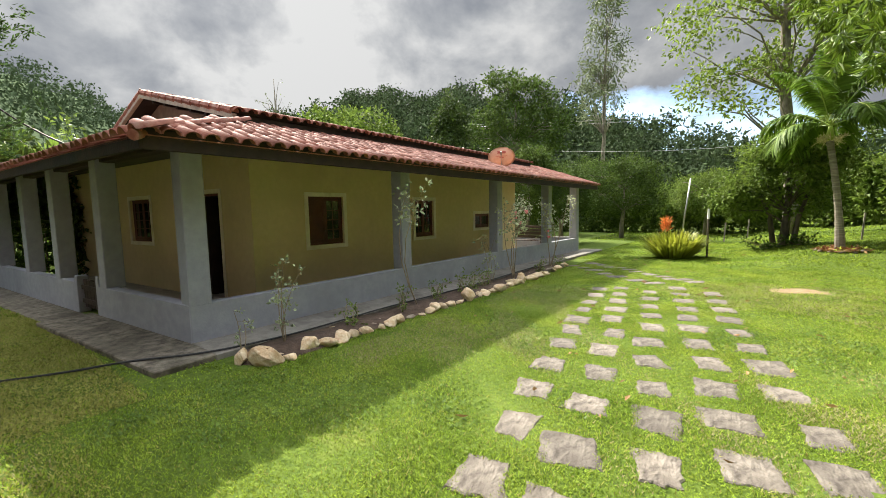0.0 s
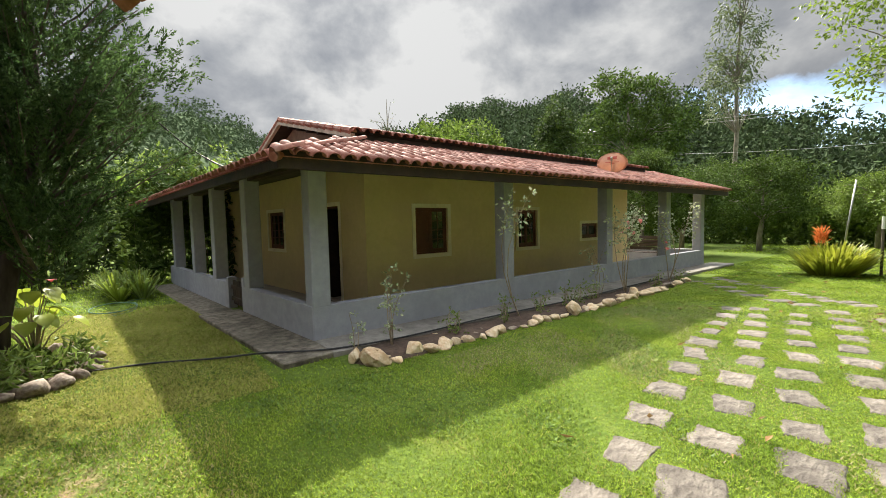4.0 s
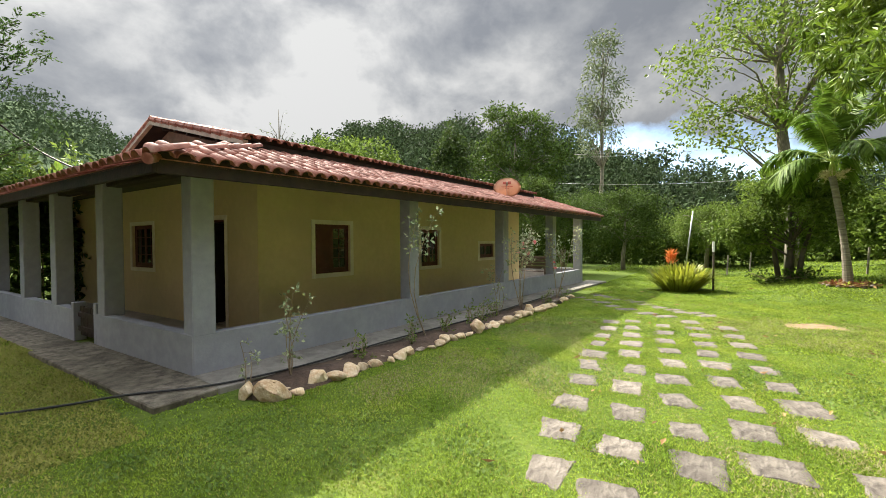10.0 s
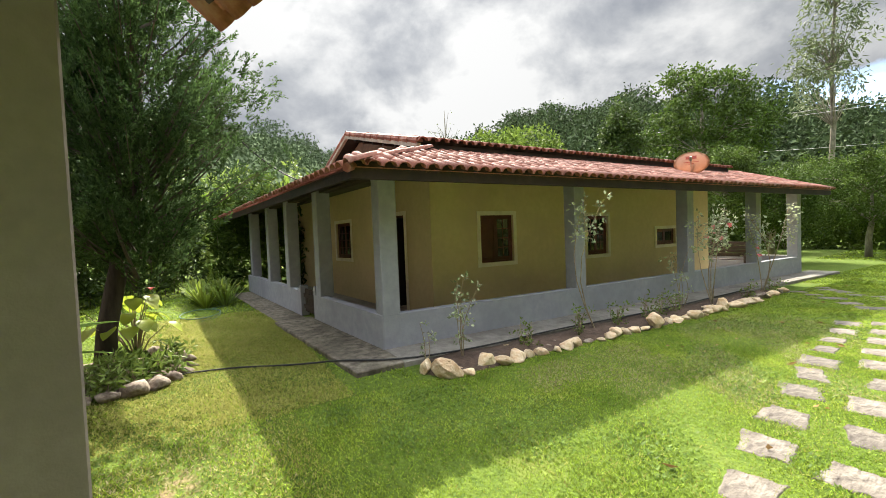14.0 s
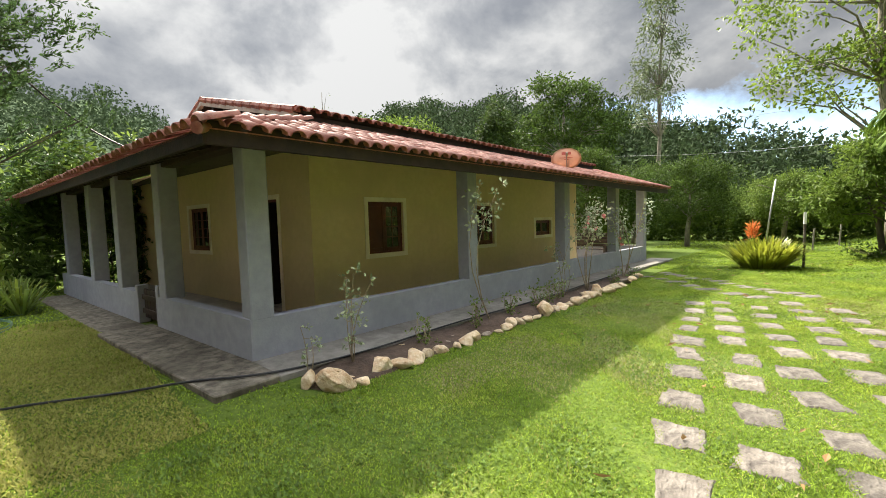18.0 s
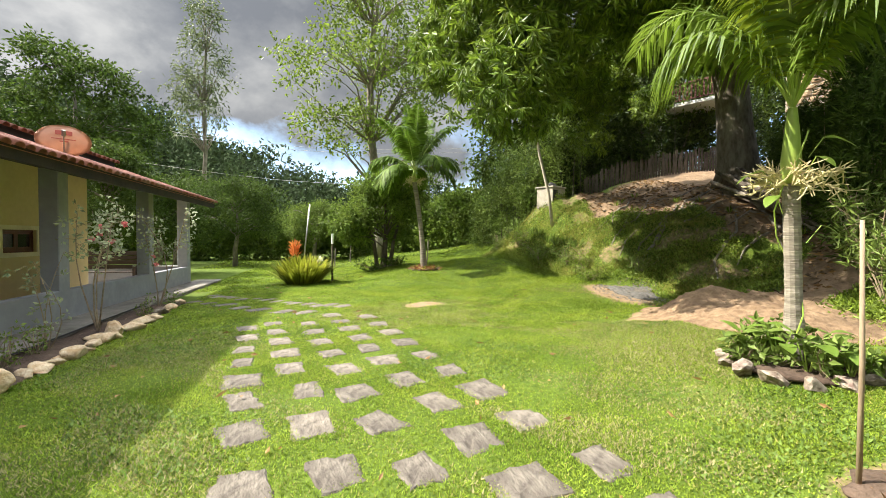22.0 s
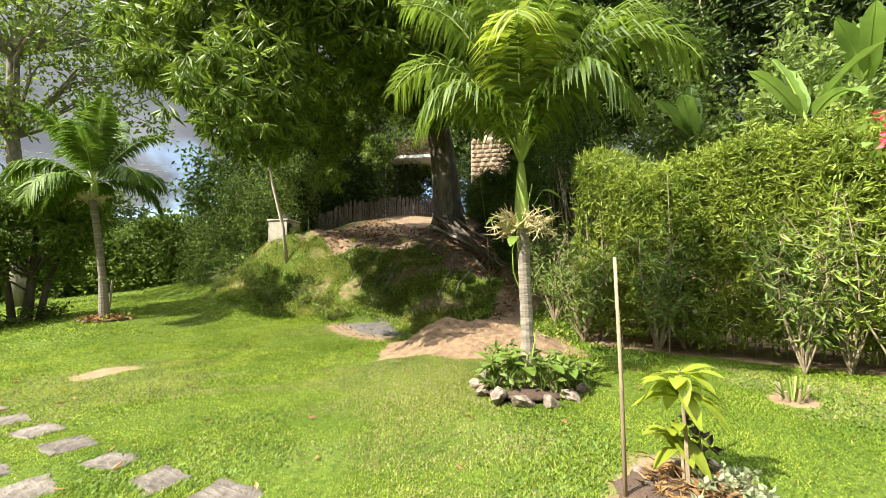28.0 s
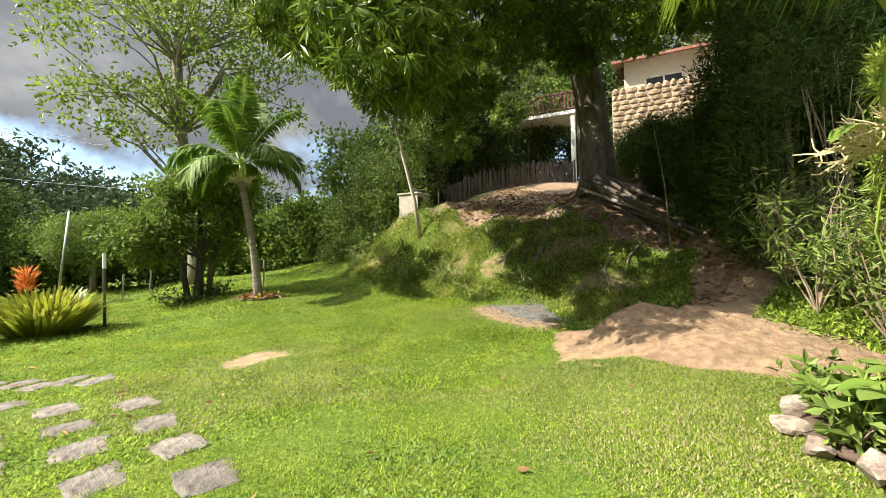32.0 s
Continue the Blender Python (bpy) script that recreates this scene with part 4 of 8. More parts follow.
tri_pts = [(ME - 0.1, gy, 2.9), (2 * RX - ME + 0.1, gy, 2.9), (2 * RX - ME + 0.1, gy, MZ - 0.1), (RX, gy, RZ - 0.1), (ME - 0.1, gy, MZ - 0.1)]
fr = [gable.verts.new(p) for p in tri_pts]
bk = [gable.verts.new((p[0], p[1] + 0.12, p[2])) for p in tri_pts]
gable.faces.new(fr)
gable.faces.new(bk[::-1])
for i in range(5):
    gable.faces.new((fr[i], bk[i], bk[(i + 1) % 5], fr[(i + 1) % 5]))
gable_wall = part("wall_gable", gable, material("brown_gable_render", (0.24, 0.16, 0.12), (0.31, 0.21, 0.16), 6, (0.18, 0.12, 0.09), 2, 0.92, (40, 0.25)))
tagged(gable_wall, "brown rendered gable wall under the roof", "wall", kind="structure")
up_m = (Vector((RX, 0, RZ)) - Vector((ME, 0, MZ))).normalized()
up_s = (HIP1 - HIP0 - s_dir * (HIP1 - HIP0).dot(s_dir))

# satellite dish on a bent pipe
dish = thing("satellite_dish", "salmon red satellite dish on a pipe mast on the tiles", "satellite dish", (-6.15, 10.75, 2.78))
bm = bmesh.new()
n, rings = 28, 5
grid = []
for k in range(rings + 1):
    q = k / rings
    grid.append([bm.verts.new((0.40 * q * math.cos(a), 0.075 * q * q, 0.31 * q * math.sin(a))) for a in (2 * math.pi * j / n for j in range(n))] if k else [bm.verts.new((0, 0, 0))])
for j in range(n):
    bm.faces.new((grid[0][0], grid[1][j], grid[1][(j + 1) % n]))
for k in range(1, rings):
    for j in range(n):
        bm.faces.new((grid[k][j], grid[k + 1][j], grid[k + 1][(j + 1) % n], grid[k][(j + 1) % n]))
bmesh.ops.solidify(bm, geom=list(bm.faces), thickness=0.012)
turn = Matrix.Translation((0, 0, 0.47)) @ Matrix.Rotation(radians(28), 4, "Z") @ Matrix.Rotation(radians(-14), 4, "X")
bmesh.ops.transform(bm, matrix=turn, verts=bm.verts)
refl = part("reflector", bm, DISH_RED, dish, smooth=True)
bm = bmesh.new()
for a, b, c, d in ((-0.12, 0.12, 0.08, 0.16), (-0.06, 0.06, -0.06, -0.04), (-0.17, 0.17, -0.01, 0.005)):
    block(a, b, -0.004, -0.001, c, d, 0, bm, turn)
part("printed_mark", bm, DISH_MARK, refl, "faded red printed emblem bars")
bm = bmesh.new()
tube(bm, ((0, 0.02, -0.02), (0, 0.02, 0.30), (0.01, 0.05, 0.46)), 0.02, 8)
part("mast", bm, STEEL, dish)
bm = bmesh.new()
tube(bm, [turn @ Vector(p) for p in ((0, 0.02, -0.30), (0, -0.30, -0.24), (0, -0.42, -0.10))], 0.011, 6)
tube(bm, [turn @ Vector(p) for p in ((0, -0.40, -0.12), (0, -0.47, -0.04))], 0.03, 8)
part("feed_arm", bm, STEEL, dish)

# ---- the gateway that the walk starts in ----
GD = Vector((0.915, 0.402, 0)).normalized()            # along the boundary wall, to the east
GN = Vector((-GD.y, GD.x, 0))                          # into the garden
GATE = Matrix.Translation((-2.40, -0.53, 0)) @ Matrix((GD, GN, Vector((0, 0, 1)))).transposed().to_4x4()
OPEN = 3.42
gw = bmesh.new()
block(-9.0, 0.0, -0.62, 0.0, -0.1, 3.3, 0.012, gw, GATE)
gate_wall = part("wall_gate_west", gw, WALL_PLASTER)
tagged(gate_wall, "tall taupe plastered boundary wall beside the gateway", "wall", kind="structure")
gate_wall = part("wall_gate_east", block(OPEN + 0.02, OPEN + 0.5, -0.62, -0.02, -0.1, 3.3, 0.012, None, GATE), WALL_PLASTER)
tagged(gate_wall, "taupe plastered pier behind the open gate", "wall", kind="structure")
lintel = part("gate_lintel", block(-0.3, OPEN + 0.45, -0.42, -0.2, 3.3, 3.5, 0.01, None, GATE), DARK_WOOD)
tagged(lintel, "dark timber lintel over the gateway", "lintel", kind="structure")

# the open plank gate: free edge towards the garden, hinged on the east pier
HINGE, FREE = Vector((0.755, 0.90, 0)), Vector((0.485, 1.87, 0))
gdir = (FREE - HINGE).normalized()
LEAF = Matrix.Translation(HINGE) @ Matrix((gdir, Vector((gdir.y, -gdir.x, 0)), Vector((0, 0, 1)))).transposed().to_4x4()
leaf_len = (FREE - HINGE).length
plank_gate = thing("plank_gate", "reddish brown plank gate standing open, with brass pull and bolts", "gate", tuple(HINGE))
WORLD_TO_LEAF = Matrix.Translation(-HINGE)
LM = WORLD_TO_LEAF @ LEAF
n_planks = 9
pw = leaf_len / n_planks
for k in range(n_planks):
    part("plank", block(k * pw + 0.0025, (k + 1) * pw - 0.0025, -0.022, 0.022, 0.06, 2.45, 0.004, None, LM), GATE_WOOD, plank_gate)
part("core_board", block(0.01, leaf_len - 0.01, -0.010, 0.012, 0.08, 2.43, 0, None, LM), DARK_WOOD, plank_gate)
for zz in (0.42, 2.22):
    part("ledge", block(0.03, leaf_len - 0.03, 0.024, 0.062, zz - 0.06, zz + 0.06, 0.006, None, LM), GATE_WOOD, plank_gate)
rb = random.Random(3)
for side in (1, -1):
    for k in range(n_planks):
        for zz in ((0.30, 0.52, 0.86, 1.03, 2.12, 2.26) if side < 0 else (0.36, 0.50, 2.18, 2.28)):
            if rb.random() < 0.12:
                continue
            bm = bmesh.new()
            bmesh.ops.create_uvsphere(bm, u_segments=8, v_segments=5, radius=0.0125)
            bmesh.ops.scale(bm, vec=(1, 0.45, 1), verts=bm.verts)
            bmesh.ops.transform(bm, matrix=LM @ Matrix.Translation((k * pw + pw * (0.35 + 0.3 * rb.random()), -0.022 if side < 0 else 0.064, zz + rb.uniform(-0.025, 0.025))), verts=bm.verts)
            part("bolt", bm, BOLT, plank_gate, smooth=True)
# pull handle, its brass plate, thumb turn and a black plate for the key hole's shade
for side in (1, -1):
    y0 = 0.0225 * side
    u_pull = leaf_len - 0.205
    plate = block(u_pull - 0.015, u_pull + 0.015, min(y0, y0 + 0.005 * side), max(y0, y0 + 0.005 * side), 1.395, 1.565, 0.002, None, LM)
    pl = part("handle_plate", plate, BRASS, plank_gate, "worn brass back plate")
    bm = bmesh.new()
    off = 0.04 * side
    tube(bm, [LM @ Vector(p) for p in ((u_pull, y0, 1.545), (u_pull, y0 + off, 1.545), (u_pull, y0 + off, 1.415), (u_pull, y0, 1.415))], 0.0075, 8)
    part("pull_bar", bm, STEEL, pl, "steel pull bar")
    u_lock = leaf_len - 0.52 * pw
    bm = bmesh.new()
    bmesh.ops.create_uvsphere(bm, u_segments=14, v_segments=8, radius=0.028)
    bmesh.ops.scale(bm, vec=(1.0, 0.35, 0.62), verts=bm.verts)
    bmesh.ops.transform(bm, matrix=LM @ Matrix.Translation((u_lock, y0 + 0.008 * side, 1.515)), verts=bm.verts)
    kn = part("lock_rose", bm, BRASS, plank_gate, "brass lock rose", smooth=True)
    bm = bmesh.new()
    tube(bm, [LM @ Vector((u_lock, y0 + d * side, 1.515)) for d in (0.008, 0.028)], [0.011, 0.009], 8)
    part("thumb_turn", bm, BRASS, kn)
    # no hole is cut: a thin black plate gives its dark
    part("key_slot", block(u_lock - 0.009, u_lock + 0.009, min(y0, y0 + 0.0016 * side), max(y0, y0 + 0.0016 * side), 1.69, 1.71, 0, None, LM), RUBBER, plank_gate, "black plate standing in for the shade of a hole in a plank")

# the small tiled roof over the gateway
gate_roof = thing("gate_roof", "small clay tile roof over the gateway on dark timbers", "roof", kind="structure")
GE, GZ0, GZ1 = 0.82, 3.07, 3.81                        # overhang into the garden, eave and ridge
RU0, RU1 = -0.52, OPEN + 0.55


def gpt(u, v, z):
    return GATE @ Vector((u, v, z))


slab_between(gpt(RU0, GE, GZ0), gpt(RU0, -0.3, GZ1), gpt(RU1, -0.3, GZ1), gpt(RU1, GE, GZ0), 0.02, CLAY_BED, "under_tiles", gate_roof)
slab_between(gpt(RU0, -0.3, GZ1), gpt(RU0, -1.45, GZ0), gpt(RU1, -1.45, GZ0), gpt(RU1, -0.3, GZ1), 0.02, CLAY_BED, "under_tiles", gate_roof)
for u in (RU0 + 0.25, 0.9, 2.1, 3.2, RU1 - 0.25):
    bm = bmesh.new()
    tube(bm, (gpt(u, GE - 0.08, GZ0 - 0.01), gpt(u, -0.3, GZ1 - 0.06), gpt(u, -1.38, GZ0 - 0.01)), 0.04, 4)
    part("rafter", bm, DARK_WOOD, gate_roof)
for v, z in ((GE - 0.3, GZ0 + 0.09), (-0.3, GZ1 - 0.16), (-1.1, GZ0 + 0.13)):
    part("purlin", block(RU0 + 0.1, RU1 - 0.1, v - 0.045, v + 0.045, z - 0.06, z + 0.03, 0.005, None, GATE), DARK_WOOD, gate_roof)
for u in (OPEN - 0.06 + 0.2,):
    bm = bmesh.new()
    tube(bm, (gpt(u, -0.02, 2.30), gpt(u, GE - 0.3, GZ0 + 0.02)), 0.035, 4)
    part("brace", bm, DARK_WOOD, gate_roof)
g_up = (gpt(0, -0.3, GZ1) - gpt(0, GE, GZ0))
tile_field(gpt(RU0, GE + 0.05, GZ0), GD, g_up, RU1 - RU0, g_up.length - 0.2, lambda p: True, gate_roof, 80, seed=8)
g_up2 = (gpt(0, -0.3, GZ1) - gpt(0, -1.45, GZ0))
tile_field(gpt(RU1, -1.5, GZ0), -GD, g_up2, RU1 - RU0, g_up2.length - 0.2, lambda p: True, gate_roof, 0, seed=9)
bm = bmesh.new()
for k in range(13):
    u = RU0 + (RU1 - RU0) * k / 13
    tube(bm, (gpt(u, -0.3, GZ1 + 0.03), gpt(u + 0.42, -0.3, GZ1 + 0.05)), [0.11, 0.09], 8)
part("ridge_cap", bm, TILE_JOINED, gate_roof)

# ---- stepping stones: five files of flat stones set in the turf ----
def flat_stone(w, d, seed):
    """A split flagstone with a ragged outline and an uneven top."""
    r = random.Random(seed)
    bm = bmesh.new()
    outline = []
    corners = [(-w / 2, -d / 2), (w / 2, -d / 2), (w / 2, d / 2), (-w / 2, d / 2)]
    corners = [(x + r.uniform(-0.05, 0.05), y + r.uniform(-0.04, 0.04)) for x, y in corners]
    for i in range(4):
        (x0, y0), (x1, y1) = corners[i], corners[(i + 1) % 4]
        for k in range(6):
            q = k / 6
            j = 0.020 if k else 0.006
            outline.append((x0 + (x1 - x0) * q + r.uniform(-j, j), y0 + (y1 - y0) * q + r.uniform(-j, j)))
    low = [bm.verts.new((x * 1.02, y * 1.02, -0.05)) for x, y in outline]
    top = [bm.verts.new((x, y, 0.012 + r.uniform(-0.003, 0.003))) for x, y in outline]
    inn = [bm.verts.new((x * 0.93, y * 0.93, 0.021 + 0.006 * noise.noise(Vector((x * 9, y * 9, seed))))) for x, y in outline]
    core = [bm.verts.new((x * 0.5, y * 0.5, 0.023 + 0.008 * noise.noise(Vector((x * 9, y * 9, seed + 3.0))))) for x, y in outline]
    mid = bm.verts.new((0, 0, 0.022))
    n = len(outline)
    for i in range(n):
        j = (i + 1) % n
        for a, b in ((low, top), (top, inn), (inn, core)):
            bm.faces.new((a[i], a[j], b[j], b[i]))
        bm.faces.new((core[i], core[j], mid))
    return bm


STONES = []
# five files of stones, each from the gate towards the house
FILE_A = ((-1.34, 2.06), (-1.475, 2.75), (-1.63, 3.43), (-1.77, 4.11), (-1.915, 4.83), (-2.04, 5.47), (-2.155, 6.06), (-2.285, 6.68), (-2.38, 7.28), (-2.50, 7.95), (-2.62, 8.6))
FILE_B = ((-0.87, 2.02), (-0.99, 2.67), (-1.13, 3.40), (-1.285, 4.16), (-1.42, 4.86), (-1.535, 5.61), (-1.73, 6.34), (-1.88, 6.98), (-2.02, 7.62), (-2.14, 8.25), (-2.28, 8.9))
FILE_C = ((-0.31, 2.05), (-0.45, 2.78), (-0.60, 3.43), (-0.74, 4.07), (-0.92, 4.78), (-1.05, 5.48), (-1.17, 6.19), (-1.30, 6.87), (-1.45, 7.48), (-1.57, 8.12), (-1.72, 8.75))
FILE_D = ((0.14, 2.41), (0.0, 3.09), (-0.16, 3.73), (-0.29, 4.37), (-0.41, 5.08), (-0.555, 5.73), (-0.695, 6.41), (-0.83, 7.02), (-0.94, 7.61), (-1.04, 8.23), (-1.18, 8.85), (-1.32, 9.5))
FILE_E = ((0.60, 2.62), (0.48, 3.29), (0.415, 3.87), (0.245, 4.57), (0.115, 5.25), (-0.055, 5.87), (-0.215, 6.53), (-0.345, 7.19), (-0.47, 7.86), (-0.57, 8.48), (-0.74, 9.19))
rs = random.Random(11)
for file_of in (FILE_A, FILE_B, FILE_C, FILE_D, FILE_E):
    for k, (x, y) in enumerate(file_of):
        narrow = 0.62 if file_of is FILE_B and k == 5 else 1.0
        STONES.append((x, y, rs.uniform(0.28, 0.37) * narrow, rs.uniform(0.34, 0.44), 13 + rs.uniform(-7, 7)))
for k in range(14):                                    # the files thin out and bend towards the veranda
    q = k / 13
    STONES.append((-1.2 - 3.1 * q + rs.uniform(-0.12, 0.12), 10.4 + 2.3 * q + rs.uniform(-0.15, 0.15), rs.uniform(0.3, 0.45), rs.uniform(0.22, 0.30), 40 + rs.uniform(-10, 10)))
    if k % 2:
        STONES.append((-1.75 - 2.5 * q + rs.uniform(-0.1, 0.1), 9.7 + 2.0 * q + rs.uniform(-0.12, 0.12), rs.uniform(0.36, 0.5), rs.uniform(0.26, 0.34), 40 + rs.uniform(-10, 10)))
for i, (x, y, w, d, turn_deg) in enumerate(STONES):
    st = part("stepping_stone", flat_stone(w, d, i + 1), SLATE)
    st.matrix_world = pose(x, y, ground_z(x, y) - 0.012, rs.uniform(-1.5, 1.5), rs.uniform(-1.5, 1.5), turn_deg)
    tagged(st, "flat weathered grey flagstone set in the lawn", "stepping stone", "stepping stones across the lawn")

# ---- the planted bed along the veranda ----
bed = bmesh.new()
n = 60
rows = []
for i in range(n + 1):
    y = 1.95 + 9.6 * i / n
    xo = -4.33 - 0.05 * math.sin(y * 1.7) - 0.22 * smooth(8.5, 11.5, y)
    rows.append([bed.verts.new((xx, y, zz - 0.11 * float(1 - smooth(1.95, 2.4, y)) - 0.10 * float(smooth(11.2, 11.55, y)))) for xx, zz in ((-4.95, 0.0), (-4.94, 0.05 + 0.02 * math.sin(y * 5)), ((xo - 4.95) / 2, 0.07 + 0.02 * math.sin(y * 7)), (xo, 0.035), (xo + 0.03, -0.03))])
for a, b in zip(rows, rows[1:]):
    for k in range(4):
        bed.faces.new((a[k], a[k + 1], b[k + 1], b[k]))
soil_bed = part("soil_bed", bed, SOIL, smooth=True)
tagged(soil_bed, "strip of dark bare soil along the veranda apron", "flower bed")
rr = random.Random(21)


def rock(x, y, size, mat, label, group, sink=0.06, detail=2, soft=True):
    ob = part("garden_rock", lump(size, rr.uniform(0, 40), detail), mat, smooth=soft)
    ob.matrix_world = pose(x, y, ground_z(x, y) - sink * size[2], 0, 0, rr.uniform(0, 360))
    return tagged(ob, label, "rock", group)


EDGE = "rocks edging the flower bed"
rock(-4.33, 2.28, (0.40, 0.34, 0.37), ROCK_PALE, "large pale tawny boulder at the end of the bed", EDGE, detail=4)
rock(-4.60, 2.14, (0.26, 0.24, 0.25), ROCK_PALE, "rusty tawny rock beside the bed", EDGE, detail=4)
rock(-4.38, 2.88, (0.36, 0.30, 0.30), ROCK_PALE, "pale tawny boulder edging the bed", EDGE, detail=4)
rock(-4.24, 2.55, (0.26, 0.18, 0.12), ROCK_PALE, "small pale rock edging the bed", EDGE)
rock(-4.30, 6.22, (0.36, 0.30, 0.42), ROCK_PALE, "upright whitish boulder edging the bed", EDGE, detail=4)
rock(-4.44, 8.62, (0.38, 0.32, 0.40), ROCK_PALE, "whitish boulder edging the bed", EDGE, detail=4)
y = 3.1
while y < 11.6:
    if abs(y - 6.22) > 0.22 and abs(y - 8.62) > 0.22:
        s = rr.choice((0.17, 0.22, 0.26, 0.34)) * rr.uniform(0.9, 1.1)
        rock(-4.31 - 0.22 * float(smooth(8.5, 11.5, y)) + rr.uniform(-0.04, 0.04), y, (s * 1.3, s * 0.9, s * rr.uniform(0.55, 0.8)), ROCK_PALE if rr.random() < 0.85 else ROCK_DARK, "rounded tawny rock edging the bed", EDGE, detail=3)
    y += rr.uniform(0.17, 0.27)
for k in range(46):
    s = rr.uniform(0.07, 0.16)
    rock(rr.uniform(-4.88, -4.60) if k % 3 else rr.uniform(-4.6, -4.42), 2.4 + 0.19 * k + rr.uniform(-0.15, 0.15), (s * 1.2, s, s * 0.6), ROCK_PALE if rr.random() < 0.7 else ROCK_DARK, "small rock lying in the soil bed", EDGE, 0.0, 1)


def shrub(name, label, category, x, y, h, stems, n_leaf, L, Wd, mat, spread=0.35, bark=TWIG, seed=1, low=0.25, group="", flowers=0, fmat=None, clump=0.09, stem_r=0.008, z=None):
    """Stems that fork upward from one foot, with leaves gathered round their upper twigs."""
    r = np.random.default_rng(seed)
    root = thing(name, label, category, (x, y, ground_z(x, y) if z is None else z), group)
    bm, pts, axs = bmesh.new(), [], []
    tips = []
    for k in range(stems):
        a = r.uniform(0, 2 * math.pi)
        top = np.array([math.cos(a) * spread * r.uniform(0.3, 1), math.sin(a) * spread * r.uniform(0.3, 1), h * r.uniform(0.7, 1.0)])
        bend = r.normal(size=3) * [0.06, 0.06, 0] * h
        line = [top * q ** np.array([1.3, 1.3, 1.0]) + bend * math.sin(q * math.pi) for q in np.linspace(0, 1, 6)]
        tube(bm, [tuple(p) for p in line], [stem_r * (1 - 0.65 * q) for q in np.linspace(0, 1, 6)], 5)
        for q in np.linspace(low, 1, max(3, n_leaf // (stems * 7))):
            i = min(int(q * 5), 4)
            c = line[i] + (line[i + 1] - line[i]) * (q * 5 - i)
            twig = c + r.uniform(-1.3, 1.3, 3) * clump * [1, 1, 0.6]
            tube(bm, (tuple(c), tuple(twig)), [stem_r * 0.4, stem_r * 0.2], 3, cap=False)
            tips.append(twig)
            m = 7
            d = unit(r.normal(size=(m, 3)) + [0, 0, 0.15])
            pts.append(twig + d * clump * r.uniform(0.1, 0.6, (m, 1)))
            axs.append(d + r.normal(size=(m, 3)) * 0.5)
    part("stem", bm, bark, root)
    pts, axs = np.concatenate(pts), np.concatenate(axs)
    leaves("foliage", pts, axs, r.uniform(0.7, 1.2, len(pts)) * L, r.uniform(0.8, 1.1, len(pts)) * Wd, mat, root, r=r)
    for k in range(flowers):
        t = tips[int(r.integers(len(tips) // 2, len(tips)))]
        d = unit(r.normal(size=(16, 3)) + [0, 0, 0.4])
        leaves("blossom", np.repeat([t], 16, 0), d, 0.055, 0.045, fmat, root, "pink blossom", r=r)
    return root


BED = "shrubs in the flower bed"
shrub("rose_bush", "thin leggy rose bush with sparse pale leaves", "shrub", -4.72, 2.75, 1.1, 4, 150, 0.055, 0.04, L_ROSE, 0.32, seed=31, group=BED, low=0.35)
shrub("rose_bush", "thin leggy rose bush with sparse pale leaves", "shrub", -4.66, 2.15, 0.65, 2, 40, 0.05, 0.034, L_ROSE, 0.2, seed=38, group=BED, low=0.6)
shrub("rose_bush", "tall single-stemmed rose with pale leaves at the top", "shrub", -4.72, 5.30, 2.55, 2, 130, 0.08, 0.047, L_ROSE, 0.22, seed=32, group=BED, low=0.74, clump=0.13, stem_r=0.012)
shrub("rose_bush", "tall rose bush with whitish leaves and pink blooms", "shrub", -4.66, 8.7, 2.3, 4, 430, 0.075, 0.045, L_ROSE, 0.5, seed=33, group=BED, low=0.62, flowers=5, fmat=L_PINK, clump=0.15, stem_r=0.013)
shrub("rose_bush", "spreading rose bush with whitish leaves", "shrub", -4.70, 10.9, 2.15, 3, 350, 0.075, 0.045, L_ROSE, 0.55, seed=34, group=BED, low=0.62, flowers=2, fmat=L_PINK, clump=0.15, stem_r=0.014)
shrub("rose_bush", "grey-leaved leggy shrub beside the veranda wall", "shrub", -4.70, 7.65, 1.25, 4, 130, 0.06, 0.04, L_ROSE, 0.3, seed=37, group=BED, low=0.3)
for k, (y, h) in enumerate(((3.75, 0.42), (4.75, 0.5), (5.75, 0.42), (6.45, 0.5), (6.75, 0.5), (7.35, 0.46), (9.9, 0.35), (11.2, 0.3))):
    shrub("bed_shrub", "low green leafy shrub in the soil bed", "shrub", -4.60 + 0.06 * math.sin(k * 2.3), y, h, 6, 150, 0.05, 0.028, L_SHRUB, 0.17, seed=40 + k, group=BED, low=0.25, clump=0.07)


def pipe(name, pts, radius, mat, label, category, n=8):
    """A hose or cable laid smoothly through points."""
    cu = bpy.data.curves.new(name, "CURVE")
    cu.dimensions, cu.bevel_depth, cu.bevel_resolution, cu.resolution_u, cu.use_fill_caps = "3D", radius, 2, 6, True
    sp = cu.splines.new("NURBS")
    sp.points.add(len(pts) - 1)
    sp.use_endpoint_u, sp.order_u = True, 3
    for p, q in zip(sp.points, pts):
        p.co = (*q, 1)
    cu.materials.append(mat)
    ob = new(name, cu)
    return tagged(ob, label, category)


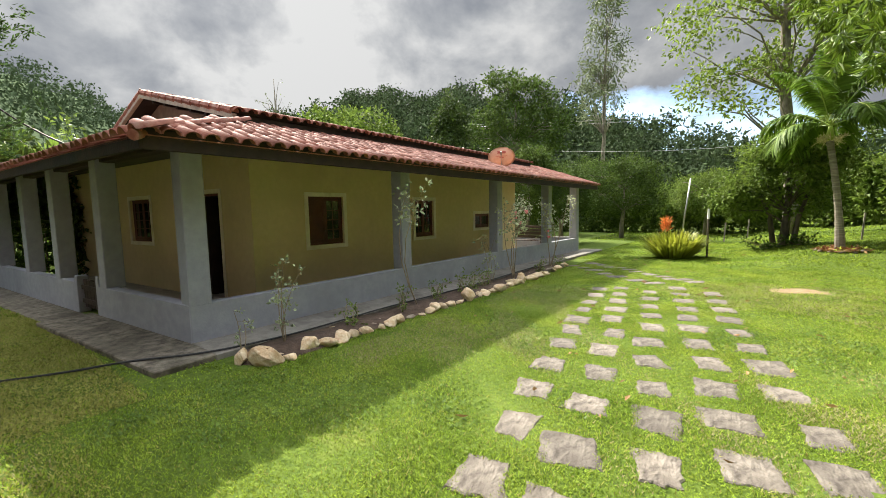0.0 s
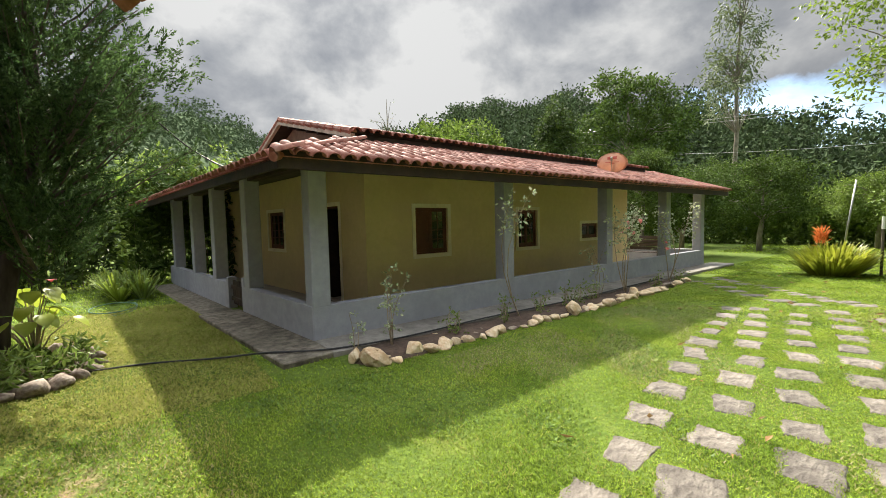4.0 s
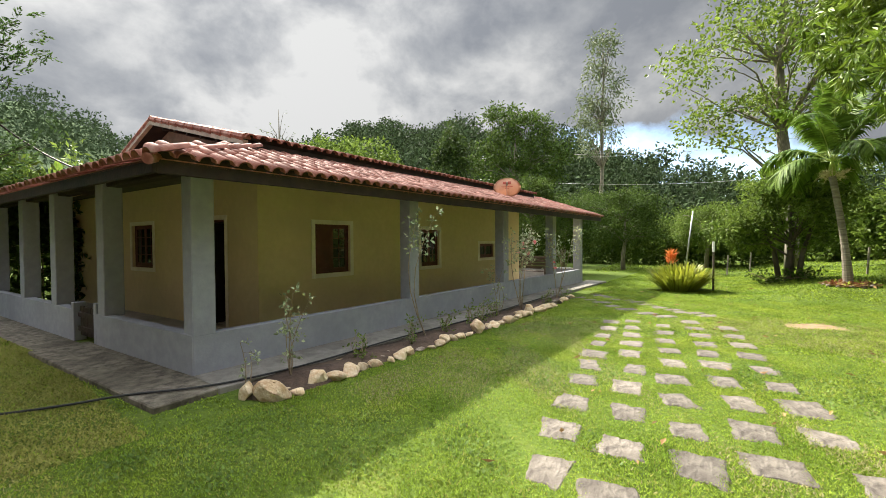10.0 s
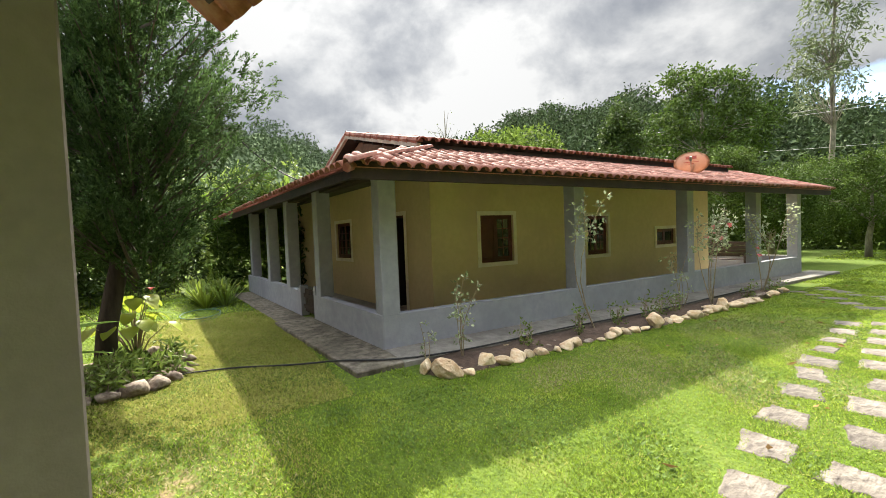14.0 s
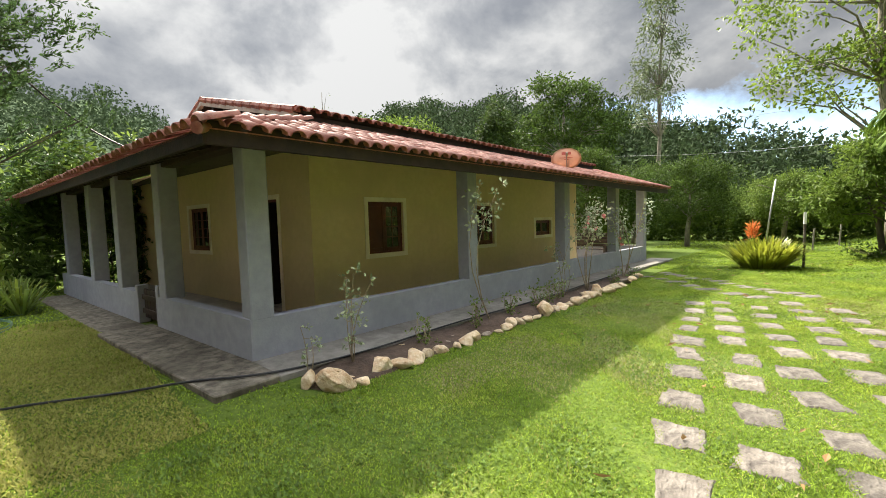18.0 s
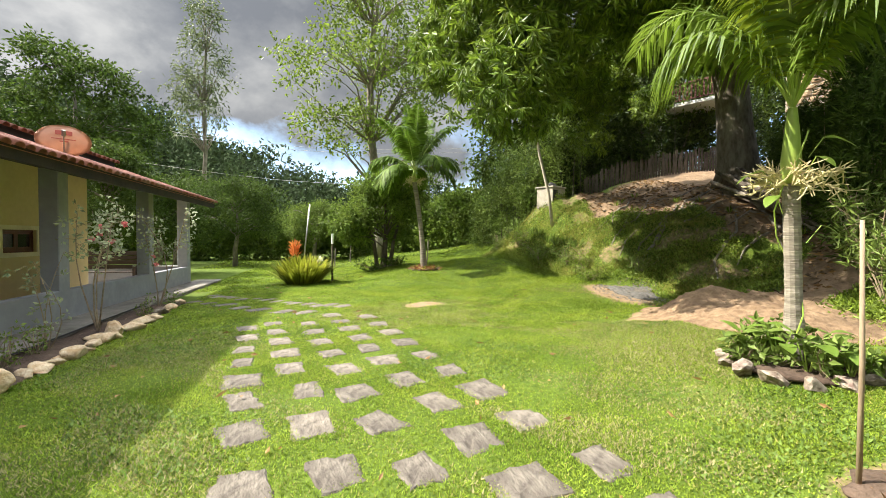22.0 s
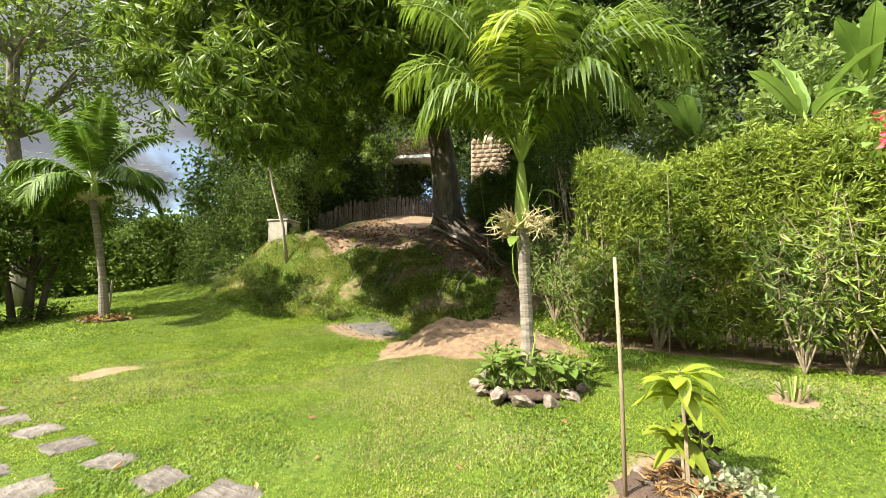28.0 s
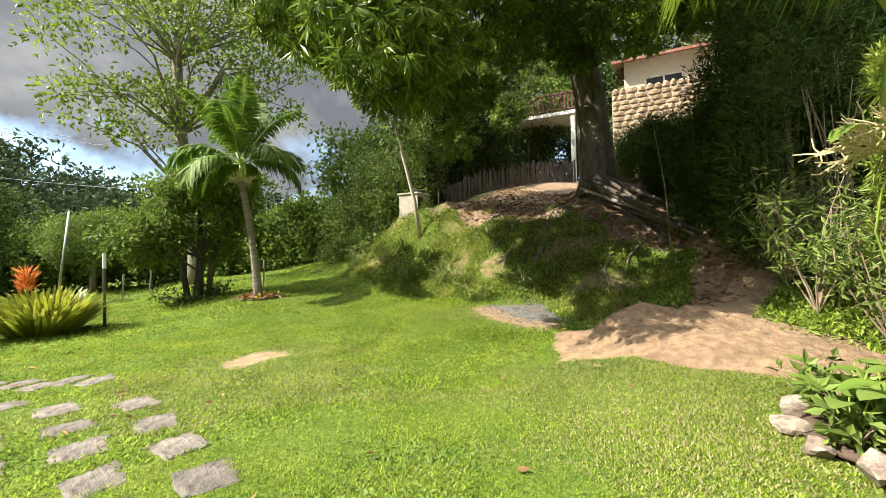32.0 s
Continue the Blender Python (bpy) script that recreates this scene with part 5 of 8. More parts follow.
hose_pts = [(-4.98, 11.2, SLAB + 0.02)] + [(-4.90 + 0.05 * math.sin(yy * 1.1), yy, SLAB + 0.018) for yy in np.arange(10, 3.9, -0.9)]
hose_pts += [(-4.86, 3.3, 0.09), (-4.9, 2.6, 0.09), (-5.05, 1.9, 0.09), (-5.5, 1.35, 0.085), (-5.75, 1.0, 0.04)]
hose_pts += [(-6.0, 0.62, 0.02), (-6.25, 0.2, 0.02), (-6.35, -0.2, 0.02), (-6.4, -0.5, 0.02)]
pipe("garden_hose", hose_pts, 0.0125, RUBBER, "black rubber garden hose trailing from the bed over the lawn", "hose")
pipe("garden_hose", [(-11.2 + 0.9 * math.cos(a) * (1 - 0.03 * a), -0.25 + 0.42 * math.sin(a), 0.02 + 0.006 * a) for a in np.arange(0, 9.5, 0.5)] + [(-12.4, 0.3, 0.02)], 0.011, HOSE_GREEN, "green hose lying in loops on the grass", "hose")

# ---- trees ----
def crown_points(blobs, seed, jitter=0.35, lump_r=0.0, lump_n=15):
    """Centres of leaf clusters: scattered through blobs (x, y, z, rx, ry, rz, how many), denser towards the outside."""
    r = np.random.default_rng(seed)
    out = []
    for x, y, z, rx, ry, rz, n in blobs:
        d = unit(r.normal(size=(n, 3)))
        q = r.uniform(0.25, 1.0, (n, 1)) ** 0.5 * (1 + jitter * r.normal(size=(n, 1)) * 0.35)
        c = np.array([x, y, z]) + d * q * [rx, ry, rz]
        if lump_r:                                       # gathered into boughs: domes of clusters with gaps between
            k = max(3, n // lump_n)
            heart = np.array([x, y, z]) + unit(r.normal(size=(k, 3))) * r.uniform(0.55, 0.95, (k, 1)) * [rx, ry, rz]
            c = heart[r.integers(0, k, n)] + unit(r.normal(size=(n, 3)) + [0, 0, 0.25]) * lump_r * r.uniform(0.6, 1.05, (n, 1)) * [1, 1, 0.8]
        out.append(c)
    return np.concatenate(out)


def tree(name, label, base, trunk, radii, blobs, per, L, Wd, leaf_mat, bark, seed, cluster=0.5, droop=0.3, limbs=18, category="tree", limb_r=0.05, group="", z_sink=0.15, flat=1.0, lump_r=0.0, near=0.15, lump_n=15, limb_from=0):
    """A trunk through points given from the foot, limbs to its leaf clusters, and a crown of single leaves."""
    r = np.random.default_rng(seed)
    bx, by = base
    root = thing(name, label, category, (bx, by, ground_z(bx, by)), group)
    bm = bmesh.new()
    pts = [(0, 0, -z_sink)] + [tuple(p) for p in trunk]
    tube(bm, pts, radii, 10)
    part("trunk", bm, bark, root, smooth=True)
    cl = crown_points(blobs, seed, lump_r=lump_r, lump_n=lump_n)
    tr = np.array(trunk, float)[limb_from:]
    order = r.permutation(len(cl))[:limbs]
    for i in order:
        bm = bmesh.new()
        end = cl[i]
        below = tr[tr[:, 2] < end[2] - 0.12 * np.linalg.norm(end[:2] - tr[-1, :2])]
        start = below[-1] if len(below) else tr[max(0, len(tr) // 2)]
        k = r.uniform(0.0, 0.6)
        j = max(1, len(below) - 1)
        if j < len(tr):
            start = start + (tr[j] - start) * k
        mid = (start + end) / 2 + np.array([0, 0, 0.12 * np.linalg.norm(end - start)]) + r.normal(size=3) * 0.12 * np.linalg.norm(end - start) * 0.6
        tube(bm, (tuple(start), tuple((start * 2 + mid * 2) / 4 + r.normal(size=3) * 0.03), tuple(mid), tuple((mid + end) / 2 + r.normal(size=3) * 0.06), tuple(end)), [limb_r, limb_r * 0.8, limb_r * 0.6, limb_r * 0.4, limb_r * 0.2], 5, cap=False)
        part("limb", bm, bark, root, smooth=True)
    n = len(cl) * per
    c = np.repeat(cl, per, 0)
    d = unit(r.normal(size=(n, 3)) * [1, 1, 0.8])
    p = c + d * cluster * r.uniform(near, 1.0, (n, 1)) * [1, 1, flat]
    ax = d * 0.8 + r.normal(size=(n, 3)) * 0.5 + [0, 0, -droop]
    leaves("crown", p, ax, r.uniform(0.65, 1.25, n) * L, r.uniform(0.8, 1.15, n) * Wd, leaf_mat, root, r=r)
    return root


def at_ground(x, y):
    return ground_z(x, y)


# the great mango tree on the bank
mz = at_ground(10.4, 11.4)
# crown lobes at (4.4, 11.2) and (4.6, 15.6) are added to shade the bank
tree("mango_tree", "huge old mango tree with a thick trunk and dark drooping leaves", (10.4, 11.4),
     [(0, 0, 0.4), (-0.1, 0.05, 1.6), (-0.2, 0.1, 2.8), (-0.5, 0.2, 4.2), (-1.2, 0.3, 5.6), (-1.8, 0.2, 7.5)], [0.72, 0.56, 0.47, 0.44, 0.38, 0.28, 0.15],
     [(x - 10.4, y - 11.4, z - mz, rx, ry, rz, n * 4) for x, y, z, rx, ry, rz, n in (
         (6.2, 12.2, 8.8, 4.6, 4.4, 3.4, 320), (1.5, 9.5, 5.0, 1.5, 1.6, 1.35, 130), (2.6, 12.6, 6.6, 1.4, 1.3, 1.0, 80), (3.0, 8.3, 6.3, 1.7, 1.6, 1.4, 130),
         (4.6, 7.5, 6.3, 1.7, 1.4, 1.1, 120), (6.4, 7.0, 8.2, 2.0, 1.6, 1.6, 130), (9.0, 7.2, 8.7, 2.0, 2.0, 1.7, 120), (10.8, 9.6, 8.8, 2.2, 2.2, 1.3, 120), (9.6, 8.8, 8.3, 1.6, 1.5, 1.1, 90), (2.3, 11.2, 7.2, 2.0, 2.4, 1.9, 150),
         (4.4, 9.0, 8.6, 2.4, 2.4, 1.8, 150), (5.0, 14.6, 9.0, 2.6, 2.4, 1.8, 130), (8.2, 15.5, 7.0, 3.0, 2.4, 2.4, 120), (7.6, 5.6, 8.6, 1.5, 1.3, 1.3, 60), (6.3, 13.2, 6.6, 2.4, 2.2, 1.0, 60), (7.6, 9.6, 7.4, 2.6, 2.0, 1.6, 120), (10.2, 8.2, 10.4, 2.4, 2.2, 1.6, 90), (9.6, 9.0, 7.5, 1.5, 1.3, 0.8, 80), (8.6, 10.2, 7.6, 1.3, 1.3, 0.8, 60), (4.4, 11.2, 7.0, 1.6, 1.6, 1.1, 70), (4.6, 15.6, 7.8, 1.4, 1.4, 0.9, 50), (8.6, 9.8, 11.0, 2.2, 2.2, 1.6, 80))],
     26, 0.215, 0.050, L_MANGO, BARK_MANGO, 51, cluster=0.09, droop=0.75, limbs=26, limb_r=0.11, lump_r=0.82, near=0.05, lump_n=62, limb_from=3)

# tall light-leaved tree behind the young palm
tree("tall_tree", "tall open tree with light green leaves and bare grey limbs", (0.9, 23.5),
     [(0, 0, 1.0), (-0.1, 0, 3.5), (-0.4, 0, 6), (-0.5, 0, 9), (-0.3, 0, 12), (0.2, 0, 15)], [0.30, 0.26, 0.24, 0.21, 0.17, 0.12, 0.05],
     [(-1.3, -0.5, 9.2, 4.1, 3.4, 2.6, 75), (0.8, -0.5, 11.8, 3.8, 3.4, 2.8, 70), (-0.8, -0.5, 14.6, 3.3, 3.0, 2.6, 60), (-2.0, -0.8, 6.6, 2.9, 2.2, 1.2, 26), (2.2, -1, 8.0, 2.5, 2.2, 2.0, 30)],
     40, 0.23, 0.12, L_AIRY, BARK_GREY, 52, cluster=0.72, droop=0.25, limbs=110, limb_r=0.055)

# dense dark little tree on the lawn's edge
tree("garden_tree", "small dense dark-leaved tree with several dark stems", (0.5, 18.0),
     [(0.05, 0, 0.5), (0.1, 0, 1.2), (0.1, 0, 2.6)], [0.13, 0.11, 0.09, 0.04],
     [(0.0, 0, 2.3, 1.6, 1.4, 1.1, 90), (-1.2, -0.2, 1.75, 1.1, 0.9, 0.7, 46), (0.8, -0.1, 3.2, 1.1, 1.0, 0.9, 56), (-0.5, 0, 3.1, 0.9, 0.9, 0.8, 36)],
     64, 0.16, 0.07, L_ORCHARD, BARK_DARK, 53, cluster=0.34, droop=0.25, limbs=26, limb_r=0.035)
for ob in list(bpy.data.objects):
    if ob.name == "garden_tree":
        for foot, mid, top in (((-0.2, 0.05), (-0.35, 0.05), (-0.8, 0.0)), ((0.25, -0.05), (0.4, -0.05), (0.75, -0.05)), ((0.1, 0.2), (0.15, 0.3), (0.2, 0.4))):
            bm = bmesh.new()
            tube(bm, ((*foot, -0.1), (*mid, 1.0), (*top, 2.3)), [0.09, 0.07, 0.03], 8)
            part("trunk", bm, BARK_DARK, ob, smooth=True)

# thin grey-green tree far off
tree("eucalyptus_tree", "tall slender tree with sparse grey-green foliage", (-11.6, 38.0),
     [(0, 0, 4), (0.2, 0, 8), (0.1, 0, 12), (0.3, 0, 16), (0.2, 0, 20)], [0.2, 0.18, 0.15, 0.12, 0.08, 0.03],
     [(0, 0, 11, 2.6, 2.2, 2.2, 34), (0.4, 0, 15, 2.3, 2.0, 2.4, 42), (0.2, 0, 18.6, 1.3, 1.2, 1.7, 28), (-0.9, 0, 13, 1.8, 1.6, 1.6, 24)],
     26, 0.36, 0.12, L_EUCA, BARK_GREY, 54, cluster=0.85, droop=0.5, limbs=60, limb_r=0.04)

# trees behind the house
tree("dark_tree", "dark conical tree behind the house", (-20.9, 28.0), [(0, 0, 3), (0, 0, 6), (0, 0, 10)], [0.25, 0.22, 0.15, 0.05],
     [(0, 0, 3.6, 2.5, 2.5, 2.6, 120), (0, 0, 6.5, 2.0, 2.0, 2.4, 110), (0, 0, 9.2, 1.3, 1.3, 1.9, 60)], 60, 0.30, 0.14, L_CREEPER, BARK_DARK, 55, cluster=0.6, droop=0.3, limbs=10)
tree("round_tree", "big rounded green tree behind the house", (-18.2, 34.0), [(0, 0, 4), (0.3, 0, 7), (0.2, 0, 11)], [0.3, 0.27, 0.2, 0.08],
     [(0, 0, 7.6, 3.8, 3.6, 2.4, 70), (0.9, 0, 11.6, 3.0, 2.8, 1.9, 56), (-2.8, 0, 9.6, 2.0, 2.0, 1.5, 34), (3.6, 0, 8.8, 2.2, 2.0, 1.7, 36), (-1.2, 0, 13.2, 1.8, 1.6, 1.2, 26)], 44, 0.32, 0.16, L_DENSE, BARK_GREY, 56, cluster=0.72, droop=0.25, limbs=48)
tree("round_tree", "light green domed tree showing over the roof", (-31.0, 25.0), [(0, 0, 4), (0.3, 0, 7), (0.2, 0, 9)], [0.3, 0.27, 0.2, 0.08],
     [(0, 0, 7.6, 5.4, 5.0, 3.4, 220), (2.6, 1, 7.0, 3.4, 3.2, 2.4, 80)], 60, 0.36, 0.2, L_ORCHARD, BARK_GREY, 57, cluster=0.8, droop=0.2, limbs=20)
tree("bare_tree", "leafless grey tree behind the house", (-33.0, 19.5), [(0, 0, 5), (0.2, 0, 9), (0.1, 0, 13)], [0.18, 0.15, 0.1, 0.02],
     [(0, 0, 11.5, 1.9, 1.4, 2.2, 16)], 3, 0.2, 0.08, L_EUCA, BARK_GREY, 58, cluster=0.4, limbs=16, limb_r=0.05)
# the last two are added to keep sun off the veranda's north end
for k, (x, y, h, rad) in enumerate(((-6.2, 24.0, 4.4, 2.3), (-9.5, 26.0, 4.6, 2.5), (-2.6, 27.5, 3.6, 2.0), (-14.0, 27.0, 5.0, 2.6), (-7.9, 19.6, 3.5, 1.7), (-8.7, 17.5, 4.4, 1.5))):
    tree("orchard_tree", "rounded green orchard tree beyond the veranda", (x, y), [(0, 0, 0.8), (0.1, 0, 1.5), (0.1, 0, h * 0.6)], [0.13, 0.11, 0.09, 0.04],
         [(0, 0, h * 0.62, rad, rad, h * 0.33, 130), (0.3, 0, h * 0.85, rad * 0.55, rad * 0.55, h * 0.18, 36)], 90, 0.13, 0.06, L_DENSE if k in (0, 1, 4, 5) else L_ORCHARD, BARK_GREY, 60 + k, cluster=0.42, limbs=18, limb_r=0.04, group="trees beyond the veranda")


def hedge_row(name, label, line, width, h, n, L, Wd, mat, seed, category="hedge", flat_top=True, per=24, cluster=0.2, uneven=0.12, base_stems=0, bark=TWIG, tuft_power=1):
    """A hedge along a line of points: clusters of leaves over its faces and top, and upright stems inside."""
    r = np.random.default_rng(seed)
    root = thing(name, label, category, (0, 0, 0))
    line = np.array(line, float)
    seg = np.linalg.norm(np.diff(line, axis=0), axis=1)
    s = r.uniform(0, seg.sum(), n)
    cum = np.r_[0, np.cumsum(seg)]
    cx, cy = np.interp(s, cum, line[:, 0]), np.interp(s, cum, line[:, 1])
    i = np.clip(np.searchsorted(cum, s) - 1, 0, len(seg) - 1)
    tang = (np.diff(line, axis=0) / seg[:, None])[i]
    nrm = np.stack([-tang[:, 1], tang[:, 0]], 1)
    w, q = r.uniform(-1, 1, n), r.uniform(0.03, 1, n)
    edge = r.uniform(size=n) < 0.8
    topside = r.uniform(size=n) < 0.3
    w = np.where(edge & ~topside, np.sign(w) * r.uniform(0.8, 1.05, n), w)
    q = np.where(topside, r.uniform(0.93, 1.03, n), q)
    hh = h * (1 + uneven * np.sin(s * 2.1 + seed) * 0.5 + uneven * r.normal(size=n) * 0.4)
    x, y = cx + nrm[:, 0] * w * width / 2, cy + nrm[:, 1] * w * width / 2
    swell = np.sin(s * 3.1 + 2.0 * q + seed) * 0.10 + np.sin(s * 1.3 - 4.0 * q) * 0.08
    w = w * (1 + swell) * (1 - 0.28 * smooth(0.78, 1.0, q) * ~topside)
    x, y = cx + nrm[:, 0] * w * width / 2, cy + nrm[:, 1] * w * width / 2
    q = np.where(topside, q - 0.10 * np.abs(w) ** 2.5, q ** 0.8)
    c = np.stack([x, y, height(x, y) + q * hh], 1)
    m = n * per
    d = unit(r.normal(size=(m, 3)))
    p = np.repeat(c, per, 0) + d * cluster * r.uniform(0.1, 1, (m, 1)) ** tuft_power
    ob = leaves("foliage", p, d + r.normal(size=(m, 3)) * (0.6 if tuft_power == 1 else 0.25) + [0, 0, 0.1], r.uniform(0.6, 1.25, m) * L, r.uniform(0.8, 1.15, m) * Wd, mat, root, r=r)
    for k in range(base_stems):
        t = r.uniform(0, seg.sum())
        sx, sy = np.interp(t, cum, line[:, 0]) + r.normal() * width * 0.25, np.interp(t, cum, line[:, 1]) + r.normal() * width * 0.25
        z = ground_z(sx, sy)
        bm = bmesh.new()
        tube(bm, ((sx, sy, z - 0.05), (sx + r.normal() * 0.06, sy + r.normal() * 0.06, z + h * 0.45), (sx + r.normal() * 0.16, sy + r.normal() * 0.16, z + h * 0.9)), [0.014, 0.011, 0.006], 4, cap=False)
        part("stem", bm, bark, root)
    return root


# clipped bamboo hedge beside the gate, and the growth along the garden's edges
hedge_row("bamboo_hedge", "tall clipped yellow-green bamboo hedge", [(6.55, 5.0), (6.45, 4.2), (6.45, 3.0), (6.4, 1.8), (6.3, 0.4)], 1.3, 2.9, 6600, 0.13, 0.027, L_HEDGE, 71, per=15, cluster=0.10, uneven=0.10, base_stems=90, tuft_power=2.5)
hedge_row("far_hedge", "dark green hedge at the end of the garden", [(-16, 30), (-8, 30.5), (0, 29), (4, 26), (7, 22.5)], 1.8, 2.5, 2000, 0.26, 0.13, L_ORCHARD, 72, per=26, cluster=0.40, uneven=0.2, base_stems=40)
hedge_row("bank_growth", "tangled dark shrubs along the foot of the trees", [(5.6, 20.5), (7.2, 18.2), (8.0, 16.5)], 1.8, 2.6, 620, 0.15, 0.065, L_SHRUB, 73, category="shrubs", per=30, cluster=0.36, uneven=0.5, base_stems=30, bark=BARK_DARK)
hedge_row("wall_growth", "dense dark understorey at the top of the bank", [(7.5, 18.6), (10, 18.0), (12.3, 17.0)], 2.2, 4.2, 1100, 0.2, 0.085, L_CREEPER, 74, category="shrubs", per=28, cluster=0.46, uneven=0.45, base_stems=40, bark=BARK_DARK)
hedge_row("dark_bamboo", "dark overgrown bamboo thicket beside the logs", [(9.6, 7.3), (8.7, 6.6), (7.6, 5.6)], 2.0, 2.9, 1100, 0.15, 0.028, L_DENSE, 75, category="bamboo", per=40, cluster=0.32, uneven=0.4, base_stems=80)
hedge_row("dark_bamboo", "low dark bamboo thicket behind the timbers", [(13.2, 11.4), (11.8, 9.6), (10.2, 8.0), (9.0, 7.0)], 2.2, 1.45, 1400, 0.15, 0.028, L_DENSE, 85, category="bamboo", per=40, cluster=0.32, uneven=0.35, base_stems=50)
hedge_row("hill_growth", "dense green creepers on the hillside above the hedge", [(11.4, 5.0), (11.4, 0.0), (10.6, -5.0)], 3.0, 3.6, 1300, 0.2, 0.11, L_SHRUB, 76, category="shrubs", per=26, cluster=0.45, uneven=0.5, base_stems=30)
hedge_row("west_growth", "lush green garden growth behind the house corner", [(-20, -4), (-23, 1), (-24, 6), (-22, 12)], 3.2, 3.4, 900, 0.28, 0.12, L_SHRUB, 77, category="shrubs", per=24, cluster=0.5, uneven=0.6)
hedge_row("south_growth", "green shrubs along the boundary behind the cypress", [(-21, -6), (-14, -6.5), (-9, -5.5)], 2.6, 3.6, 700, 0.24, 0.10, L_SHRUB, 78, category="shrubs", per=24, cluster=0.5, uneven=0.5)

hedge_row("veranda_growth", "dense dark shrubs and broad leaves beyond the side veranda", [(-16.0, 6.5), (-16.4, 2.5), (-17.0, 0.4)], 1.8, 2.9, 520, 0.3, 0.11, L_DENSE, 79, category="shrubs", per=26, cluster=0.42, uneven=0.4, base_stems=24)
hedge_row("boundary_growth", "dark tangled shrubs along the garden boundary", [(-17.0, -0.6), (-15.6, -3.4), (-13.0, -5.2), (-9.5, -6.2)], 1.8, 3.2, 700, 0.26, 0.11, L_CREEPER, 86, category="shrubs", per=26, cluster=0.42, uneven=0.4, base_stems=40, bark=BARK_DARK)

hedge_row("hill_understorey", "dark dense growth behind the paling fence", [(9.0, 19.8), (12.5, 19.0), (15.8, 18.2), (19.0, 17.4)], 2.0, 3.0, 800, 0.24, 0.10, L_CREEPER, 80, category="shrubs", per=26, cluster=0.45, uneven=0.4, base_stems=30, bark=BARK_DARK)
tree("thicket_tree", "dark leafy tree rising out of the bamboo thicket", (12.15, 6.6), [(0, 0, 1.5), (0.1, 0.1, 3.0), (0, 0, 5.0)], [0.16, 0.14, 0.12, 0.05],
     [(0, 0, 4.2, 1.9, 1.9, 2.2, 110), (0.3, 0, 6.6, 1.7, 1.7, 1.8, 90), (0.6, -1.6, 4.6, 1.6, 1.6, 2.0, 70)], 60, 0.26, 0.10, L_DENSE, BARK_DARK, 83, cluster=0.5, droop=0.3, limbs=14)

# tall dark tree hung with creepers, right of the mango
tree("creeper_tree", "tall dark tree hung with creepers on the hillside", (17.5, 4.5), [(0, 0, 3), (0.2, 0, 7), (0, 0, 11)], [0.4, 0.36, 0.3, 0.12],
     [(0, 0, 5.0, 3.2, 3.0, 3.6, 190), (-0.5, -1.0, 9.5, 4.0, 3.6, 3.6, 240), (0.0, 0.6, 13.0, 3.6, 3.2, 3.2, 190), (-1, -5.5, 6.5, 3.4, 3.4, 4.4, 230), (-0.5, -4.6, 11.5, 3.8, 3.6, 3.8, 230), (-1.5, -9.5, 8.0, 3.6, 3.6, 5.0, 200)], 84, 0.23, 0.10, L_CREEPER, BARK_DARK, 81, cluster=0.68, droop=0.4, limbs=24)
tree("ridge_tree", "dark spreading tree behind the neighbouring house", (27.0, 19.0), [(0, 0, 3), (0.2, 0, 6), (0, 0, 9)], [0.35, 0.3, 0.24, 0.1],
     [(0, 0, 6.5, 4.6, 4.6, 3.4, 160), (-1.5, 3.5, 8.5, 4.0, 4.0, 3.0, 120), (1.0, -4.5, 7.5, 4.0, 4.0, 3.4, 120)], 50, 0.4, 0.2, L_CREEPER, BARK_DARK, 84, cluster=0.9, droop=0.3, limbs=14)
tree("hill_tree", "dark green tree on the slope behind the mango", (12.5, 21.0), [(0, 0, 3), (0.2, 0, 6)], [0.3, 0.26, 0.1],
     [(0, 0, 4.5, 4.6, 3.4, 3.6, 260), (-4.6, 0.6, 2.3, 2.4, 2.2, 2.1, 120), (3, -2, 6.5, 3.4, 3.0, 3.0, 140)], 60, 0.26, 0.12, L_ORCHARD, BARK_DARK, 82, cluster=0.7, droop=0.3, limbs=20)

# pale roots and dead creepers hanging down the tall tree's side
rv = np.random.default_rng(611)
for ob in list(bpy.data.objects):
    if ob.name == "creeper_tree":
        for k in range(34):
            x, y, z = -3.0 + 0.9 * rv.normal(), 0.8 + 1.2 * rv.normal(), rv.uniform(5.0, 10.0)
            bm = bmesh.new()
            tube(bm, [(x + 0.12 * rv.normal() * q, y + 0.12 * rv.normal() * q, z - q * rv.uniform(2.0, 4.2)) for q in (0, 0.3, 0.6, 1.0)], [0.02, 0.03, 0.03, 0.012], 4)
            part("hanging_root", bm, TWIG, ob)

